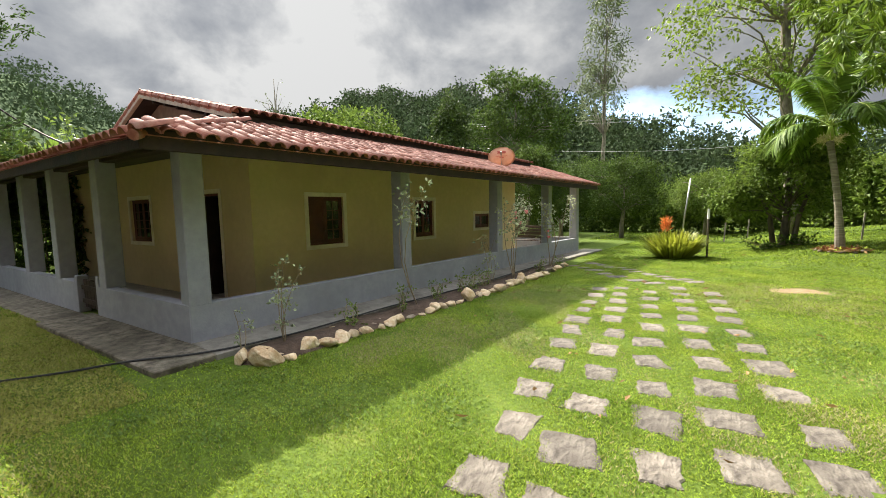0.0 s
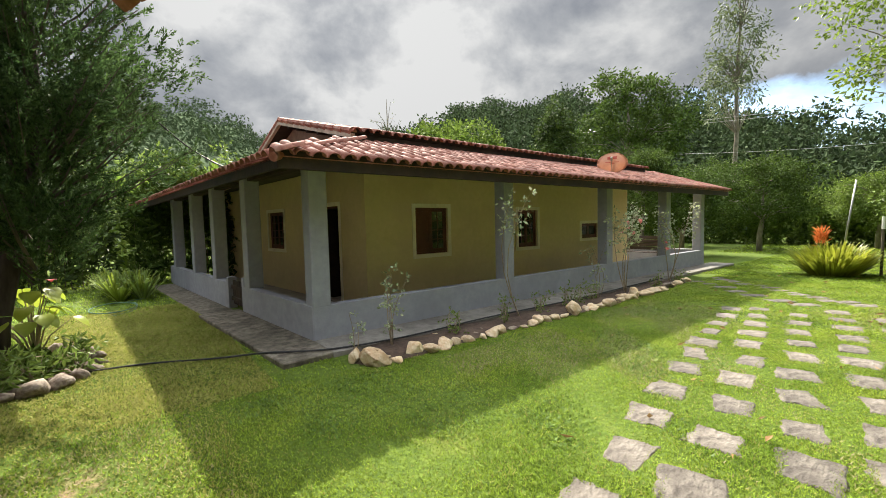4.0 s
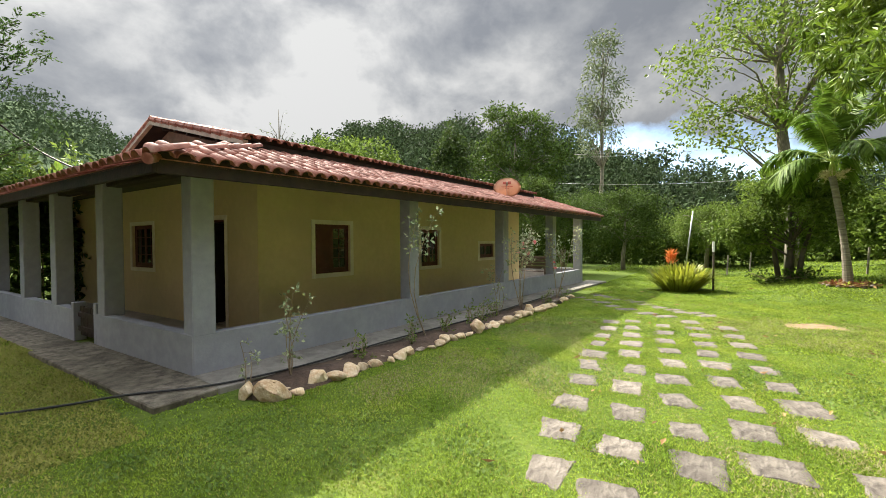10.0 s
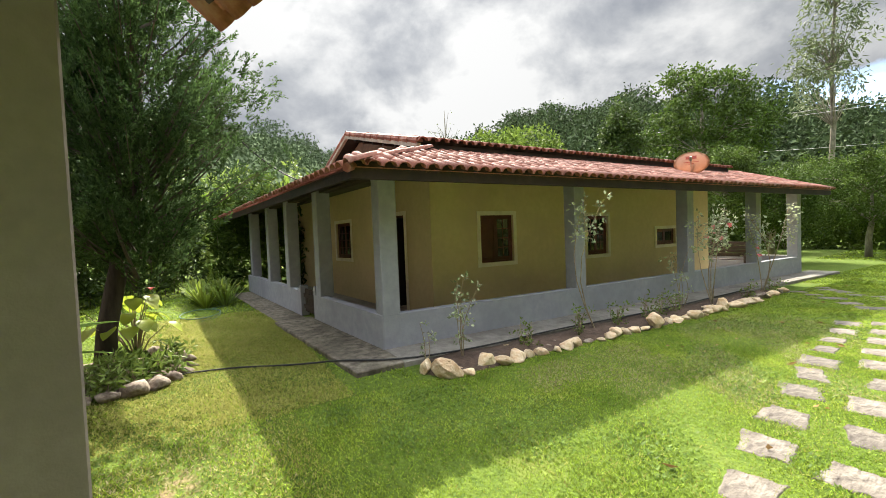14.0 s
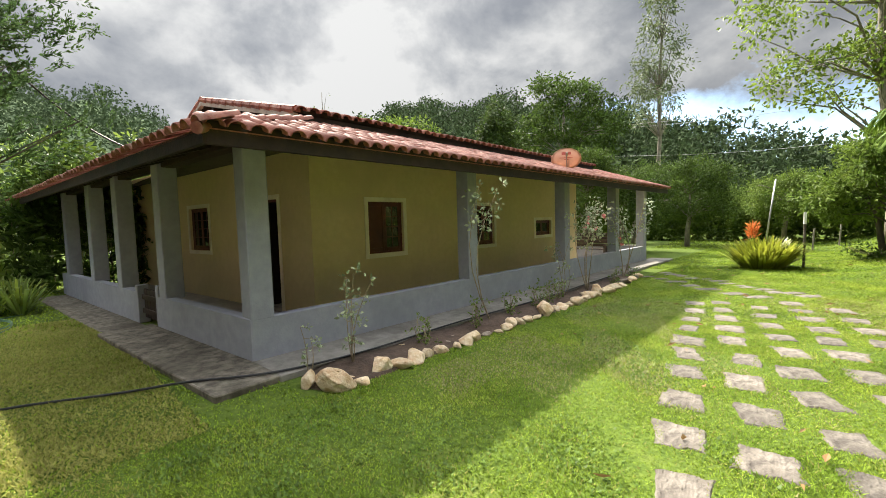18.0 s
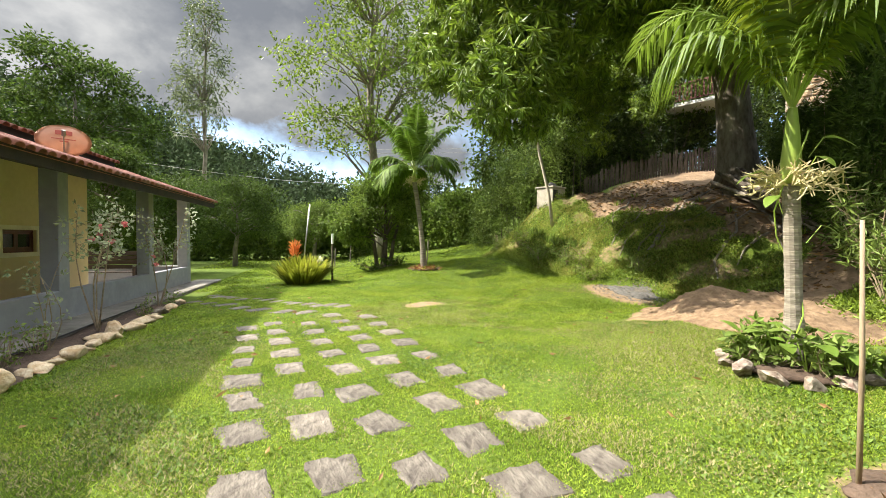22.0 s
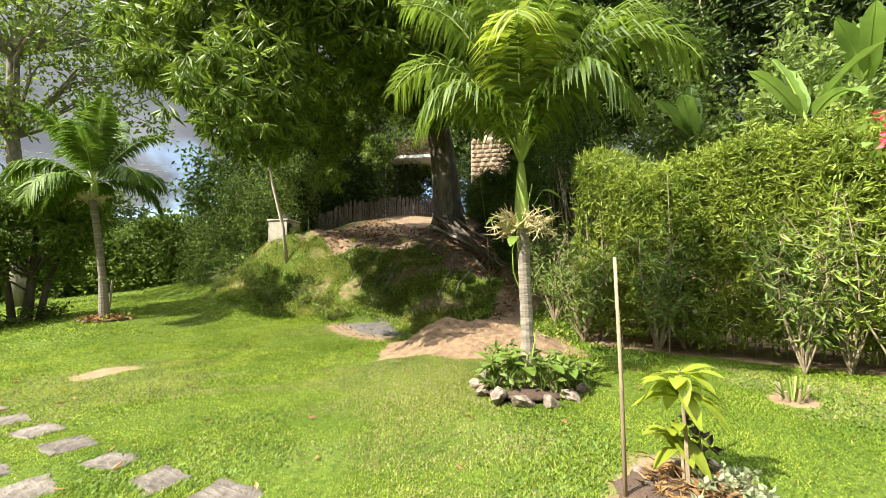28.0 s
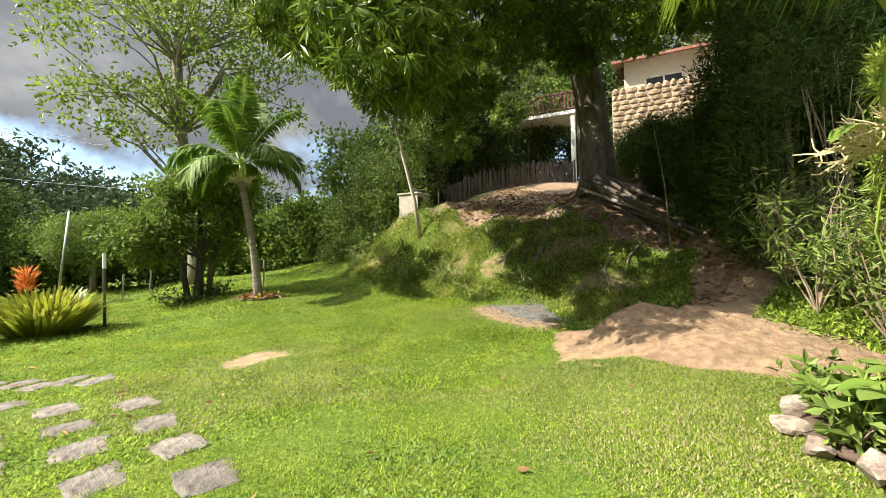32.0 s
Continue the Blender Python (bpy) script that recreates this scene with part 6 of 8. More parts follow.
# cypress by the gateway
def cypress(x, y):
    r = np.random.default_rng(91)
    root = thing("cypress_tree", "big dark feathery cypress with a leaning dark trunk", "tree", (x, y, ground_z(x, y)))
    bm = bmesh.new()
    tr = [(0, 0, -0.1), (0.0, 0.06, 0.6), (-0.03, 0.22, 1.4), (-0.2, 0.5, 3.0), (-0.2, 0.5, 6.0), (-0.2, 0.5, 8.5)]
    tube(bm, tr, [0.135, 0.115, 0.105, 0.09, 0.06, 0.02], 9)
    part("trunk", bm, BARK_CYPRESS, root, smooth=True)
    n, groups = 900, 130
    which = r.integers(0, groups, n)
    z = (1.42 + 7.0 * r.uniform(0, 1, groups) ** 1.2)[which] + r.normal(size=n) * 0.15
    rad = 1.8 * np.clip(1.06 - (z - 1.2) / 8.4, 0.05, 1) * smooth(0.4, 3.2, z) ** 0.5
    a = r.uniform(0, 2 * math.pi, groups)[which] + r.normal(size=n) * 0.13
    rad = rad * (1 + 0.16 * np.sin(3 * a + 2.2 * z) + 0.14 * np.sin(5.1 * z + a)) * np.where(r.uniform(size=groups) < 0.3, 1.22, 0.98)[which]
    q = r.uniform(0.4, 1.0, n) ** 0.5
    base_p = np.stack([-0.15 + np.cos(a) * rad * q * 0.15, 0.45 + np.sin(a) * rad * q * 0.15, z - 0.35], 1)
    tip = np.stack([-0.15 + np.cos(a) * rad * q, 0.45 + np.sin(a) * rad * q, z + 0.55 * q], 1)
    bm = bmesh.new()
    for k in range(0, n, 3):
        tube(bm, (tuple(base_p[k]), tuple((base_p[k] + tip[k]) / 2 - [0, 0, 0.08]), tuple(tip[k])), [0.016, 0.011, 0.004], 4, cap=False)
    part("branch", bm, BARK_DARK, root)
    # each bough carries flat plumes of scaly sprays, with dark gaps between
    plumes, per = 10, 22
    along = np.tile(np.linspace(0.2, 1.0, plumes), n)[:, None]
    b0, t0 = np.repeat(base_p, plumes, 0), np.repeat(tip, plumes, 0)
    heart = b0 + (t0 - b0) * along + r.normal(size=(n * plumes, 3)) * [0.11, 0.11, 0.07]
    way = unit(unit(t0 - b0) + r.normal(size=heart.shape) * 0.45 + [0, 0, 0.25])
    f = np.tile(np.linspace(0, 1, per), n * plumes)[:, None]
    wide_way = unit(np.cross(way, r.normal(size=way.shape)))
    sgn = np.where(r.uniform(size=(n * plumes * per, 1)) < 0.5, -1, 1)
    wr, wd = np.repeat(way, per, 0), np.repeat(wide_way, per, 0)
    p = np.repeat(heart, per, 0) + wr * f * 0.19 + r.normal(size=wr.shape) * 0.012
    ax = wr + wd * sgn * (0.8 - 0.5 * f) + r.normal(size=wr.shape) * 0.2
    leaves("foliage", p, ax, r.uniform(0.045, 0.085, len(p)) * (1.15 - 0.5 * f[:, 0]), r.uniform(0.015, 0.027, len(p)), L_CONIFER, root, r=r)


cypress(-7.05, -1.30)


# ---- palms ----
def palm(x, y, shaft_from, shaft_to, lean, fronds, frond_len, leaflet, mat, label, seed, trunk_r=0.085, flower=True, turn0=0.0, bare=(), wide=0.02, fall=48, crown_plan=(), per=4, young=()):
    """A palm with a ringed trunk; crown_plan, if given, lists its fronds: way (degrees), rise (degrees), length, sag."""
    r = np.random.default_rng(seed)
    z0 = ground_z(x, y)
    root = thing("palm_tree", label, "palm", (x, y, z0))
    ring = bmesh.new()
    n = 26
    pts, rad = [], []
    for k in range(n + 1):
        q = k / n
        pts.append((lean[0] * q ** 1.5, lean[1] * q ** 1.5, -0.06 + (shaft_from + 0.06) * q))
        rad.append(trunk_r * (1.25 - 0.45 * min(q * 2.5, 1)) * (1.0 + (0.035 if k % 2 else -0.02)))
    tube(ring, pts, rad, 12)
    part("trunk", ring, PALM_BARK, root, smooth=False)
    top = np.array([lean[0], lean[1], shaft_from])
    if shaft_to > shaft_from:
        bm = bmesh.new()
        hgt = shaft_to - shaft_from
        tube(bm, [tuple(top + [0, 0, hgt * q]) for q in np.linspace(0, 1, 8)], [trunk_r * v for v in (0.78, 0.92, 0.95, 0.86, 0.76, 0.66, 0.55, 0.4)], 12)
        part("crownshaft", bm, PALM_SHAFT, root, "smooth yellow-green crownshaft", smooth=True)
    crown = np.array([lean[0], lean[1], shaft_to])
    for k in range(fronds):
        if k in bare:
            continue
        a = 2.399 * k + turn0 + r.uniform(-0.15, 0.15)
        q = k / max(1, fronds - 1)
        el = radians(86 - fall * q + r.uniform(-6, 6))                      # the youngest stand up, the oldest hang
        Lf = frond_len * (0.75 + 0.25 * math.sin(math.pi * min(1, 0.25 + q))) * r.uniform(0.92, 1.08)
        m = 26
        p, d = crown.copy(), np.array([math.cos(a) * math.cos(el), math.sin(a) * math.cos(el), math.sin(el)])
        sag = (0.010 + 0.088 * q) * (1 + 0.2 * r.normal())
        if crown_plan:
            way, rise, Lf, sag = crown_plan[k]
            a, el = radians(way), radians(rise)
            d = np.array([math.cos(a) * math.cos(el), math.sin(a) * math.cos(el), math.sin(el)])
            q = min(1.0, sag / 0.10)
        line, dirs = [p.copy()], [d.copy()]
        for j in range(m):
            p = p + d * Lf / m
            d = unit(d + np.array([0, 0, -sag * (0.25 + 2.9 * (j / m) ** 1.5)]))
            line.append(p.copy())
            dirs.append(d.copy())
        line, dirs = np.array(line), np.array(dirs)
        bm = bmesh.new()
        tube(bm, [tuple(v) for v in line[::2]], [0.016 * (1 - 0.85 * t) + 0.001 for t in np.linspace(0, 1, len(line[::2]))], 5, cap=False)
        fr = part("frond", bm, PALM_SHAFT, root)
        vs, fs, count = [], [], 0
        base_i = np.repeat(np.arange(4, m), per) + np.tile(np.arange(per) / per, m - 4)
        c = np.stack([np.interp(base_i, np.arange(m + 1), line[:, t]) for t in range(3)], 1)
        dd = unit(np.stack([np.interp(base_i, np.arange(m + 1), dirs[:, t]) for t in range(3)], 1))
        side = unit(np.cross(dd, [0, 0, 1]) + 1e-6)
        up = np.cross(side, dd)
        prof = np.sin(np.clip((base_i - 2) / (m - 1), 0, 1) * math.pi * 0.86 + 0.3)[:, None]
        for s in (1, -1):
            out = unit(side * s * 0.95 + dd * 0.55 + up * (0.16 + 0.10 * r.normal(size=(len(c), 1))) + r.normal(size=c.shape) * 0.05)
            ln = leaflet * prof * r.uniform(0.85, 1.1, (len(c), 1)) + 0.03
            hang = np.array([0, 0, -1]) * ln * (0.38 + 0.40 * q) * r.uniform(0.75, 1.25, (len(c), 1))
            near, far_, tip = c + out * ln * 0.33 + hang * 0.10, c + out * ln * 0.68 + hang * 0.44, c + out * ln * 0.93 + hang
            wv = unit(np.cross(out, up)) * wide * (0.6 + 0.6 * prof)
            v = np.stack([c, near + wv, near - wv, far_ + wv * 0.75, far_ - wv * 0.75, tip], 1).reshape(-1, 3)
            i = 6 * np.arange(len(c)) + count
            vs.append(v)
            fs.append(np.concatenate([np.stack([i + a_, i + b_, i + c_], 1) for a_, b_, c_ in ((0, 2, 1), (1, 2, 4), (1, 4, 3), (3, 4, 5))]))
            count += len(v)
        raw("leaflet_spray", np.concatenate(vs), np.concatenate(fs), L_PALM_YOUNG if k in young else mat, fr)
    if flower:
        bm = bmesh.new()
        for k in range(34):
            a = r.uniform(0, 2 * math.pi)
            reach = r.uniform(0.22, 0.42)
            o = np.array([math.cos(a), math.sin(a), 0]) * trunk_r * 0.8 + top + [0, 0, -0.02]
            e = top + np.array([math.cos(a) * reach, math.sin(a) * reach, r.uniform(-0.13, 0.16)])
            tube(bm, (tuple(o), tuple((o + e) / 2 + [0, 0, 0.04]), tuple(e)), [0.010, 0.008, 0.005], 4)
            for j in range(11):
                f = r.uniform(0.3, 1)
                s = o + (e - o) * f + [0, 0, 0.04 * math.sin(f * math.pi)]
                t = s + unit(e - o) * 0.04 + r.normal(size=3) * 0.05
                tube(bm, (tuple(s), tuple((s + t) / 2 + r.normal(size=3) * 0.008), tuple(t)), [0.006, 0.005, 0.004], 4)
        part("inflorescence", bm, PALE_FLOWER, root, "dry pale branched flower spray")
    return root


CROWN = ((128, 74, 2.45, 0.064), (112, 68, 2.35, 0.090), (140, 66, 1.75, 0.12), (40, 86, 2.0, 0.006), (207, 78, 1.9, 0.105), (-60, 70, 2.45, 0.068),
         (-70, 63, 2.55, 0.088), (-95, 66, 1.85, 0.125), (20, 70, 2.3, 0.080), (68, 69, 2.3, 0.085), (-20, 70, 2.3, 0.08), (175, 80, 1.9, 0.06), (240, 77, 2.0, 0.072), (-45, 80, 2.2, 0.04))
palm(2.95, 4.50, 1.74, 2.44, (-0.10, 0.0), len(CROWN), 2.6, 0.62, L_PALM, "young palm with a ringed trunk in a ring of rocks", 101, wide=0.019, crown_plan=CROWN, per=3, young=(3, 4))
vine = thing("climbing_vine", "arrow-leaved vine climbing the palm's crownshaft", "vine", (2.95, 4.50, ground_z(2.95, 4.5)))
bm = bmesh.new()
tube(bm, [(-0.10 + 0.13 * math.cos(0.9 * k + 3.4), 0.11 * math.sin(0.9 * k + 3.4), 0.05 + 0.24 * k) for k in range(10)], 0.007, 5)
part("stem", bm, PALM_SHAFT, vine)
palm(1.70, 15.75, 3.05, 3.45, (-0.35, 0.0), 15, 2.3, 0.6, L_PALM_DARK, "slender young palm at the far edge of the lawn", 102, trunk_r=0.10, flower=True, fall=74, wide=0.024)

# ---- the palm's rock ring and its plants ----
RING = "rocks ringing the palm"
rr = random.Random(22)
for k in range(13):
    a = 2 * math.pi * k / 13 + 0.1
    x, y = 2.98 + 0.56 * math.cos(a), 4.50 + 0.54 * math.sin(a)
    s = rr.uniform(0.19, 0.28)
    rock(x, y, (s * 1.2, s * 0.95, s * rr.uniform(0.75, 0.95)), ROCK_DARK if k % 3 else ROCK_MOTTLED, "mottled grey and white rock ringing the palm", RING, detail=2, soft=False)
bm = lump((1.0, 0.95, 0.13), 3.3, 3, 0.1)
ringsoil = part("soil_bed", bm, SOIL, smooth=True)
ringsoil.matrix_world = pose(2.98, 4.50, ground_z(2.98, 4.50) - 0.03)
tagged(ringsoil, "dark soil heaped inside the ring of rocks", "flower bed")
for k in range(12):
    a = k * 2.4
    q = 0.16 + 0.03 * k
    shrub("palm_bed_plant", "green broad-leaved plant at the foot of the palm", "plant", 2.98 + q * math.cos(a), 4.50 + q * math.sin(a), 0.13 + 0.06 * (k % 4), 6, 120, 0.10, 0.05, L_SHRUB, 0.15, seed=120 + k, group="plants round the palm", low=0.3, clump=0.07, z=ground_z(2.98, 4.5) + 0.03)


def big_leaf(root, foot, tip, width, mat, name="leaf", label="", droop=0.25, seg=7, split=False, r=rng):
    """One broad leaf on a stalk: a cupped blade that arches from foot to tip."""
    foot, tip = np.array(foot, float), np.array(tip, float)
    side = unit(np.cross(tip - foot, [0, 0, 1]) + 1e-6)
    bm = bmesh.new()
    rows = []
    Ln = np.linalg.norm(tip - foot)
    for i in range(seg + 1):
        q = i / seg
        c = foot + (tip - foot) * q + np.array([0, 0, 1]) * (droop * Ln * math.sin(q * math.pi) - 0)
        w = width / 2 * math.sin(math.pi * min(1, 0.06 + q * 0.94)) ** 0.8
        rows.append([bm.verts.new(tuple(c + side * w * s + np.array([0, 0, 1]) * abs(s) * w * 0.18)) for s in (-1, -0.5, 0, 0.5, 1)])
    for a, b in zip(rows, rows[1:]):
        for k in range(4):
            bm.faces.new((a[k], a[k + 1], b[k + 1], b[k]))
    return part(name, bm, mat, root, label, smooth=True)


for way, z, ln in ((-70, 2.12, 0.22), (-95, 1.95, 0.16), (150, 1.86, 0.22), (190, 1.62, 0.17), (-60, 1.35, 0.14)):
    a = radians(way)
    x0, y0 = -0.10 + 0.12 * math.cos(a), 0.12 * math.sin(a)
    stalk = bmesh.new()
    tube(stalk, ((x0, y0, z - 0.16), (x0 + 0.10 * math.cos(a), y0 + 0.10 * math.sin(a), z)), 0.004, 4)
    part("leaf_stalk", stalk, PALM_SHAFT, vine)
    big_leaf(vine, (x0 + 0.10 * math.cos(a), y0 + 0.10 * math.sin(a), z), (x0 + (0.1 + ln) * math.cos(a), y0 + (0.1 + ln) * math.sin(a), z - 0.12), ln * 0.7, L_BANANA, droop=0.12)
# broad arrow-shaped leaves among the plants of the ring
for k in range(9):
    a = 2.4 * k + 0.7
    q = 0.18 + 0.03 * k
    arum = thing("arum_plant", "arum plant with broad upright green leaves among the rocks", "plant", (2.98 + q * math.cos(a), 4.50 + q * math.sin(a), ground_z(2.98, 4.5) + 0.03), "arums round the palm")
    ra = np.random.default_rng(500 + k)
    for j in range(5):
        b = 1.26 * j + ra.uniform(0, 1)
        zt = ra.uniform(0.16, 0.36)
        ex, ey = 0.10 * math.cos(b), 0.10 * math.sin(b)
        st = bmesh.new()
        tube(st, ((0, 0, -0.04), (ex * 0.6, ey * 0.6, zt * 0.6), (ex, ey, zt)), [0.007, 0.006, 0.004], 5)
        part("leaf_stalk", st, PALM_SHAFT, arum)
        big_leaf(arum, (ex, ey, zt), (ex + 0.20 * math.cos(b), ey + 0.20 * math.sin(b), zt + ra.uniform(-0.08, 0.08)), ra.uniform(0.10, 0.15), L_BANANA if j % 2 else L_SHRUB, droop=0.10)

# the bare stake and the yellow-leaved young plant beside the stones
sx, sy = 1.47, 3.13
bm = bmesh.new()
tube(bm, ((0, 0, -0.12), (0.008, 0.006, 0.7), (0.0, 0.02, 1.45)), [0.014, 0.0125, 0.010], 8)
stake = part("wooden_stake", bm, STAKE, smooth=True)
stake.matrix_world = pose(sx, sy, ground_z(sx, sy))
tagged(stake, "bare wooden stake pushed upright into the lawn", "stake")
px0, py0 = 1.74, 2.84
young = thing("young_plant", "young plant with large yellow-green pointed leaves", "plant", (px0, py0, ground_z(px0, py0)))
bm = bmesh.new()
tube(bm, ((0, 0, -0.05), (0.02, 0.01, 0.35), (0.0, 0.03, 0.74)), [0.015, 0.012, 0.007], 6)
tube(bm, ((0.05, 0.03, -0.05), (0.12, 0.05, 0.2), (0.16, 0.10, 0.38)), [0.012, 0.010, 0.006], 6)
part("stem", bm, TWIG, young)
rl = np.random.default_rng(131)
for k in range(34):
    a = 2.4 * k + rl.uniform(-0.5, 0.5)
    upper = k < 21
    z = 0.56 + 0.0085 * k if upper else 0.20 + 0.013 * (k - 21)
    ox, oy = (0.0, 0.025) if upper else (0.13, 0.08)
    ln = rl.uniform(0.20, 0.29) if upper else rl.uniform(0.16, 0.24)
    dip = rl.uniform(-0.22, -0.06) if k % 3 else rl.uniform(0.0, 0.08)
    big_leaf(young, (ox, oy, z), (ox + ln * math.cos(a), oy + ln * math.sin(a), z + dip), rl.uniform(0.085, 0.115), L_YELLOW, droop=0.14)
for k in range(14):
    a = 2.4 * k
    s = rr.uniform(0.06, 0.15)
    rock(px0 + (0.12 + 0.022 * k) * math.cos(a), py0 + (0.12 + 0.018 * k) * math.sin(a), (s * 1.3, s, s * 0.7), ROCK_DARK, "rough brown stone heaped round the young plant", "stones round the young plant", 0.0, 2)
bm = lump((0.66, 0.54, 0.11), 8.1, 4, 0.42)
heap = part("soil_mound", bm, SOIL, smooth=True)
heap.matrix_world = pose(px0, py0, ground_z(px0, py0) - 0.04)
tagged(heap, "heap of dark soil and rubble round the young plant", "soil")
rdb = np.random.default_rng(137)
nd = 420
da, dq = rdb.uniform(0, 6.28, nd), rdb.uniform(0, 1, nd) ** 0.6
dx_, dy_ = px0 + 0.36 * dq * np.cos(da), py0 + 0.30 * dq * np.sin(da)
debris = leaves("dry_mulch", np.stack([dx_, dy_, height(dx_, dy_) + 0.075 * (1 - dq ** 2) + 0.01], 1), rdb.normal(size=(nd, 3)) * [1, 1, 0.35], rdb.uniform(0.04, 0.13, nd), rdb.uniform(0.008, 0.03, nd), L_DRY, r=rdb)
tagged(debris, "dry brown leaves and stalks on the soil heap", "mulch", kind="stuff")
shrub("dark_sapling", "small sapling with dark purplish leaves", "plant", 1.98, 2.80, 0.34, 3, 60, 0.08, 0.045, leafy("purple_leaf", (0.03, 0.025, 0.02), (0.07, 0.05, 0.035)), 0.1, seed=132, clump=0.05)
for k in range(10):
    a = 2.4 * k
    shrub("ground_plant", "grey-green low leafy weed by the stones", "plant", 1.6 + 0.30 * math.cos(a), 2.6 + 0.18 * math.sin(a), 0.10, 5, 60, 0.05, 0.03, L_ROSE, 0.10, seed=140 + k, group="weeds round the young plant", clump=0.04, low=0.1)

# ---- mound of sandy earth, and the gravel heap ----
def heap_mesh(cx, cy, rx, ry, top, seed, n=46):
    """A low uneven heap that runs out into the ground."""
    q = np.linspace(-1, 1, n)
    U, V = np.meshgrid(q, q)
    X, Y = cx + U * rx, cy + V * ry
    d = np.sqrt(U ** 2 + V ** 2)
    nz = np.array([[noise.noise(Vector((x * 1.6, y * 1.6, seed))) for x, y in zip(a, b)] for a, b in zip(X, Y)])
    fine = np.array([[noise.noise(Vector((x * 6, y * 6, seed + 5))) for x, y in zip(a, b)] for a, b in zip(X, Y)])
    crumble = np.array([[noise.noise(Vector((x * 14, y * 14, seed + 9))) for x, y in zip(a, b)] for a, b in zip(X, Y)])
    hgt = 0.035 * crumble * smooth(1, 0.7, d) + top * smooth(1.0, 0.25, d + 0.22 * nz) * (1 + 0.5 * nz) + 0.03 * fine * smooth(1, 0.6, d) - 0.05 * smooth(0.85, 1.0, d + 0.15 * nz)
    Z = height(X, Y) + hgt
    i = (np.arange(n - 1)[:, None] * n + np.arange(n - 1)[None]).ravel()
    keepf = (d < 1.0).ravel()
    F = np.stack([i, i + 1, i + n + 1, i + n], 1)
    return np.stack([X, Y, Z], -1).reshape(-1, 3), F[keepf[F].all(1)]


v, f = heap_mesh(4.75, 6.45, 1.35, 2.1, 0.21, 4.0, 90)
mound = raw("earth_mound", v, f, SAND, smooth=True)
tagged(mound, "low mound of sandy tan earth at the foot of the bank", "earth mound")
v, f = heap_mesh(5.45, 9.75, 0.60, 0.75, 0.07, 9.0, 36)
gravel = raw("gravel_mound", v, f, GRAVEL, smooth=True)
tagged(gravel, "small heap of grey gravel below the bank", "gravel")
rg = np.random.default_rng(17)
gv, gf = [], []
base_me = bmesh.new()
bmesh.ops.create_icosphere(base_me, subdivisions=1, radius=1.0)
bv = np.array([q.co for q in base_me.verts])
bf = np.array([[q.index for q in fa.verts] for fa in base_me.faces])
base_me.free()
for k in range(1300):
    a, q = rg.uniform(0, 6.28), rg.uniform(0, 1) ** 0.6
    x, y = 5.35 + 0.75 * q * math.cos(a), 9.75 + 0.95 * q * math.sin(a)
    s = rg.uniform(0.008, 0.024)
    z = ground_z(x, y) + 0.058 * float(smooth(1.0, 0.25, math.hypot((x - 5.45) / 0.55, (y - 9.75) / 0.7)))
    gf.append(bf + len(gv) * len(bv))
    gv.append(bv * [s, s * rg.uniform(0.7, 1), s * 0.7] + [x, y, z])
pebbles = raw("loose_pebbles", np.concatenate(gv), np.concatenate(gf), GRAVEL)
tagged(pebbles, "loose grey pebbles spread over the gravel heap", "pebbles", kind="stuff")
for k in range(26):
    x, y = 4.95 + rr.uniform(-0.9, 0.9), 6.75 + rr.uniform(-1.6, 1.5)
    s = rr.uniform(0.03, 0.08)
    ob = part("earth_clod", lump((s, s, s * 0.8), k + 0.5, 1), SAND)
    d = math.hypot((x - 4.95) / 1.2, (y - 6.75) / 1.9)
    ob.matrix_world = pose(x, y, ground_z(x, y) + 0.24 * float(smooth(1.0, 0.25, d)) - 0.01)
    tagged(ob, "lump of dry tan earth", "earth clod", "clods on the earth mound")

# ---- flower clump, posts and far lawn things ----
bx, by = -2.30, 15.35
brom = thing("bromeliad_clump", "large clump of yellow-green strap leaves with an orange flower", "plant", (bx, by, ground_z(bx, by)))
rbm = np.random.default_rng(151)
n = 760
a, q = rbm.uniform(0, 6.28, n), rbm.uniform(0, 1, n) ** 0.5
foot = np.stack([np.cos(a) * q * 0.5, np.sin(a) * q * 0.5, np.zeros(n)], 1)
out = np.stack([np.cos(a) * (0.2 + 0.75 * q), np.sin(a) * (0.2 + 0.75 * q), 1.45 - 0.5 * q], 1) + rbm.normal(size=(n, 3)) * 0.2
Ln = rbm.uniform(0.7, 1.15, n)[:, None]
out = unit(out)
side = unit(np.cross(out, [0, 0, 1.0]) + 1e-6) * 0.03
m1, m2, tip = foot + out * Ln * 0.4, foot + out * Ln * 0.78 - [0, 0, 0.03], foot + out * Ln - np.array([0, 0, 1]) * Ln * 0.14
V = np.stack([foot - side * 0.7, foot + side * 0.7, m1 + side, m1 - side, m2 + side * 0.7, m2 - side * 0.7, tip], 1).reshape(-1, 3)
i = 7 * np.arange(n)
Fq = np.concatenate([np.stack([i, i + 1, i + 2], 1), np.stack([i, i + 2, i + 3], 1), np.stack([i + 3, i + 2, i + 4], 1), np.stack([i + 3, i + 4, i + 5], 1), np.stack([i + 5, i + 4, i + 6], 1)])
raw("foliage", V, Fq, L_BROM, brom)
d = unit(rbm.normal(size=(150, 3)) * [1, 1, 0.5] + [0, 0, 0.9])
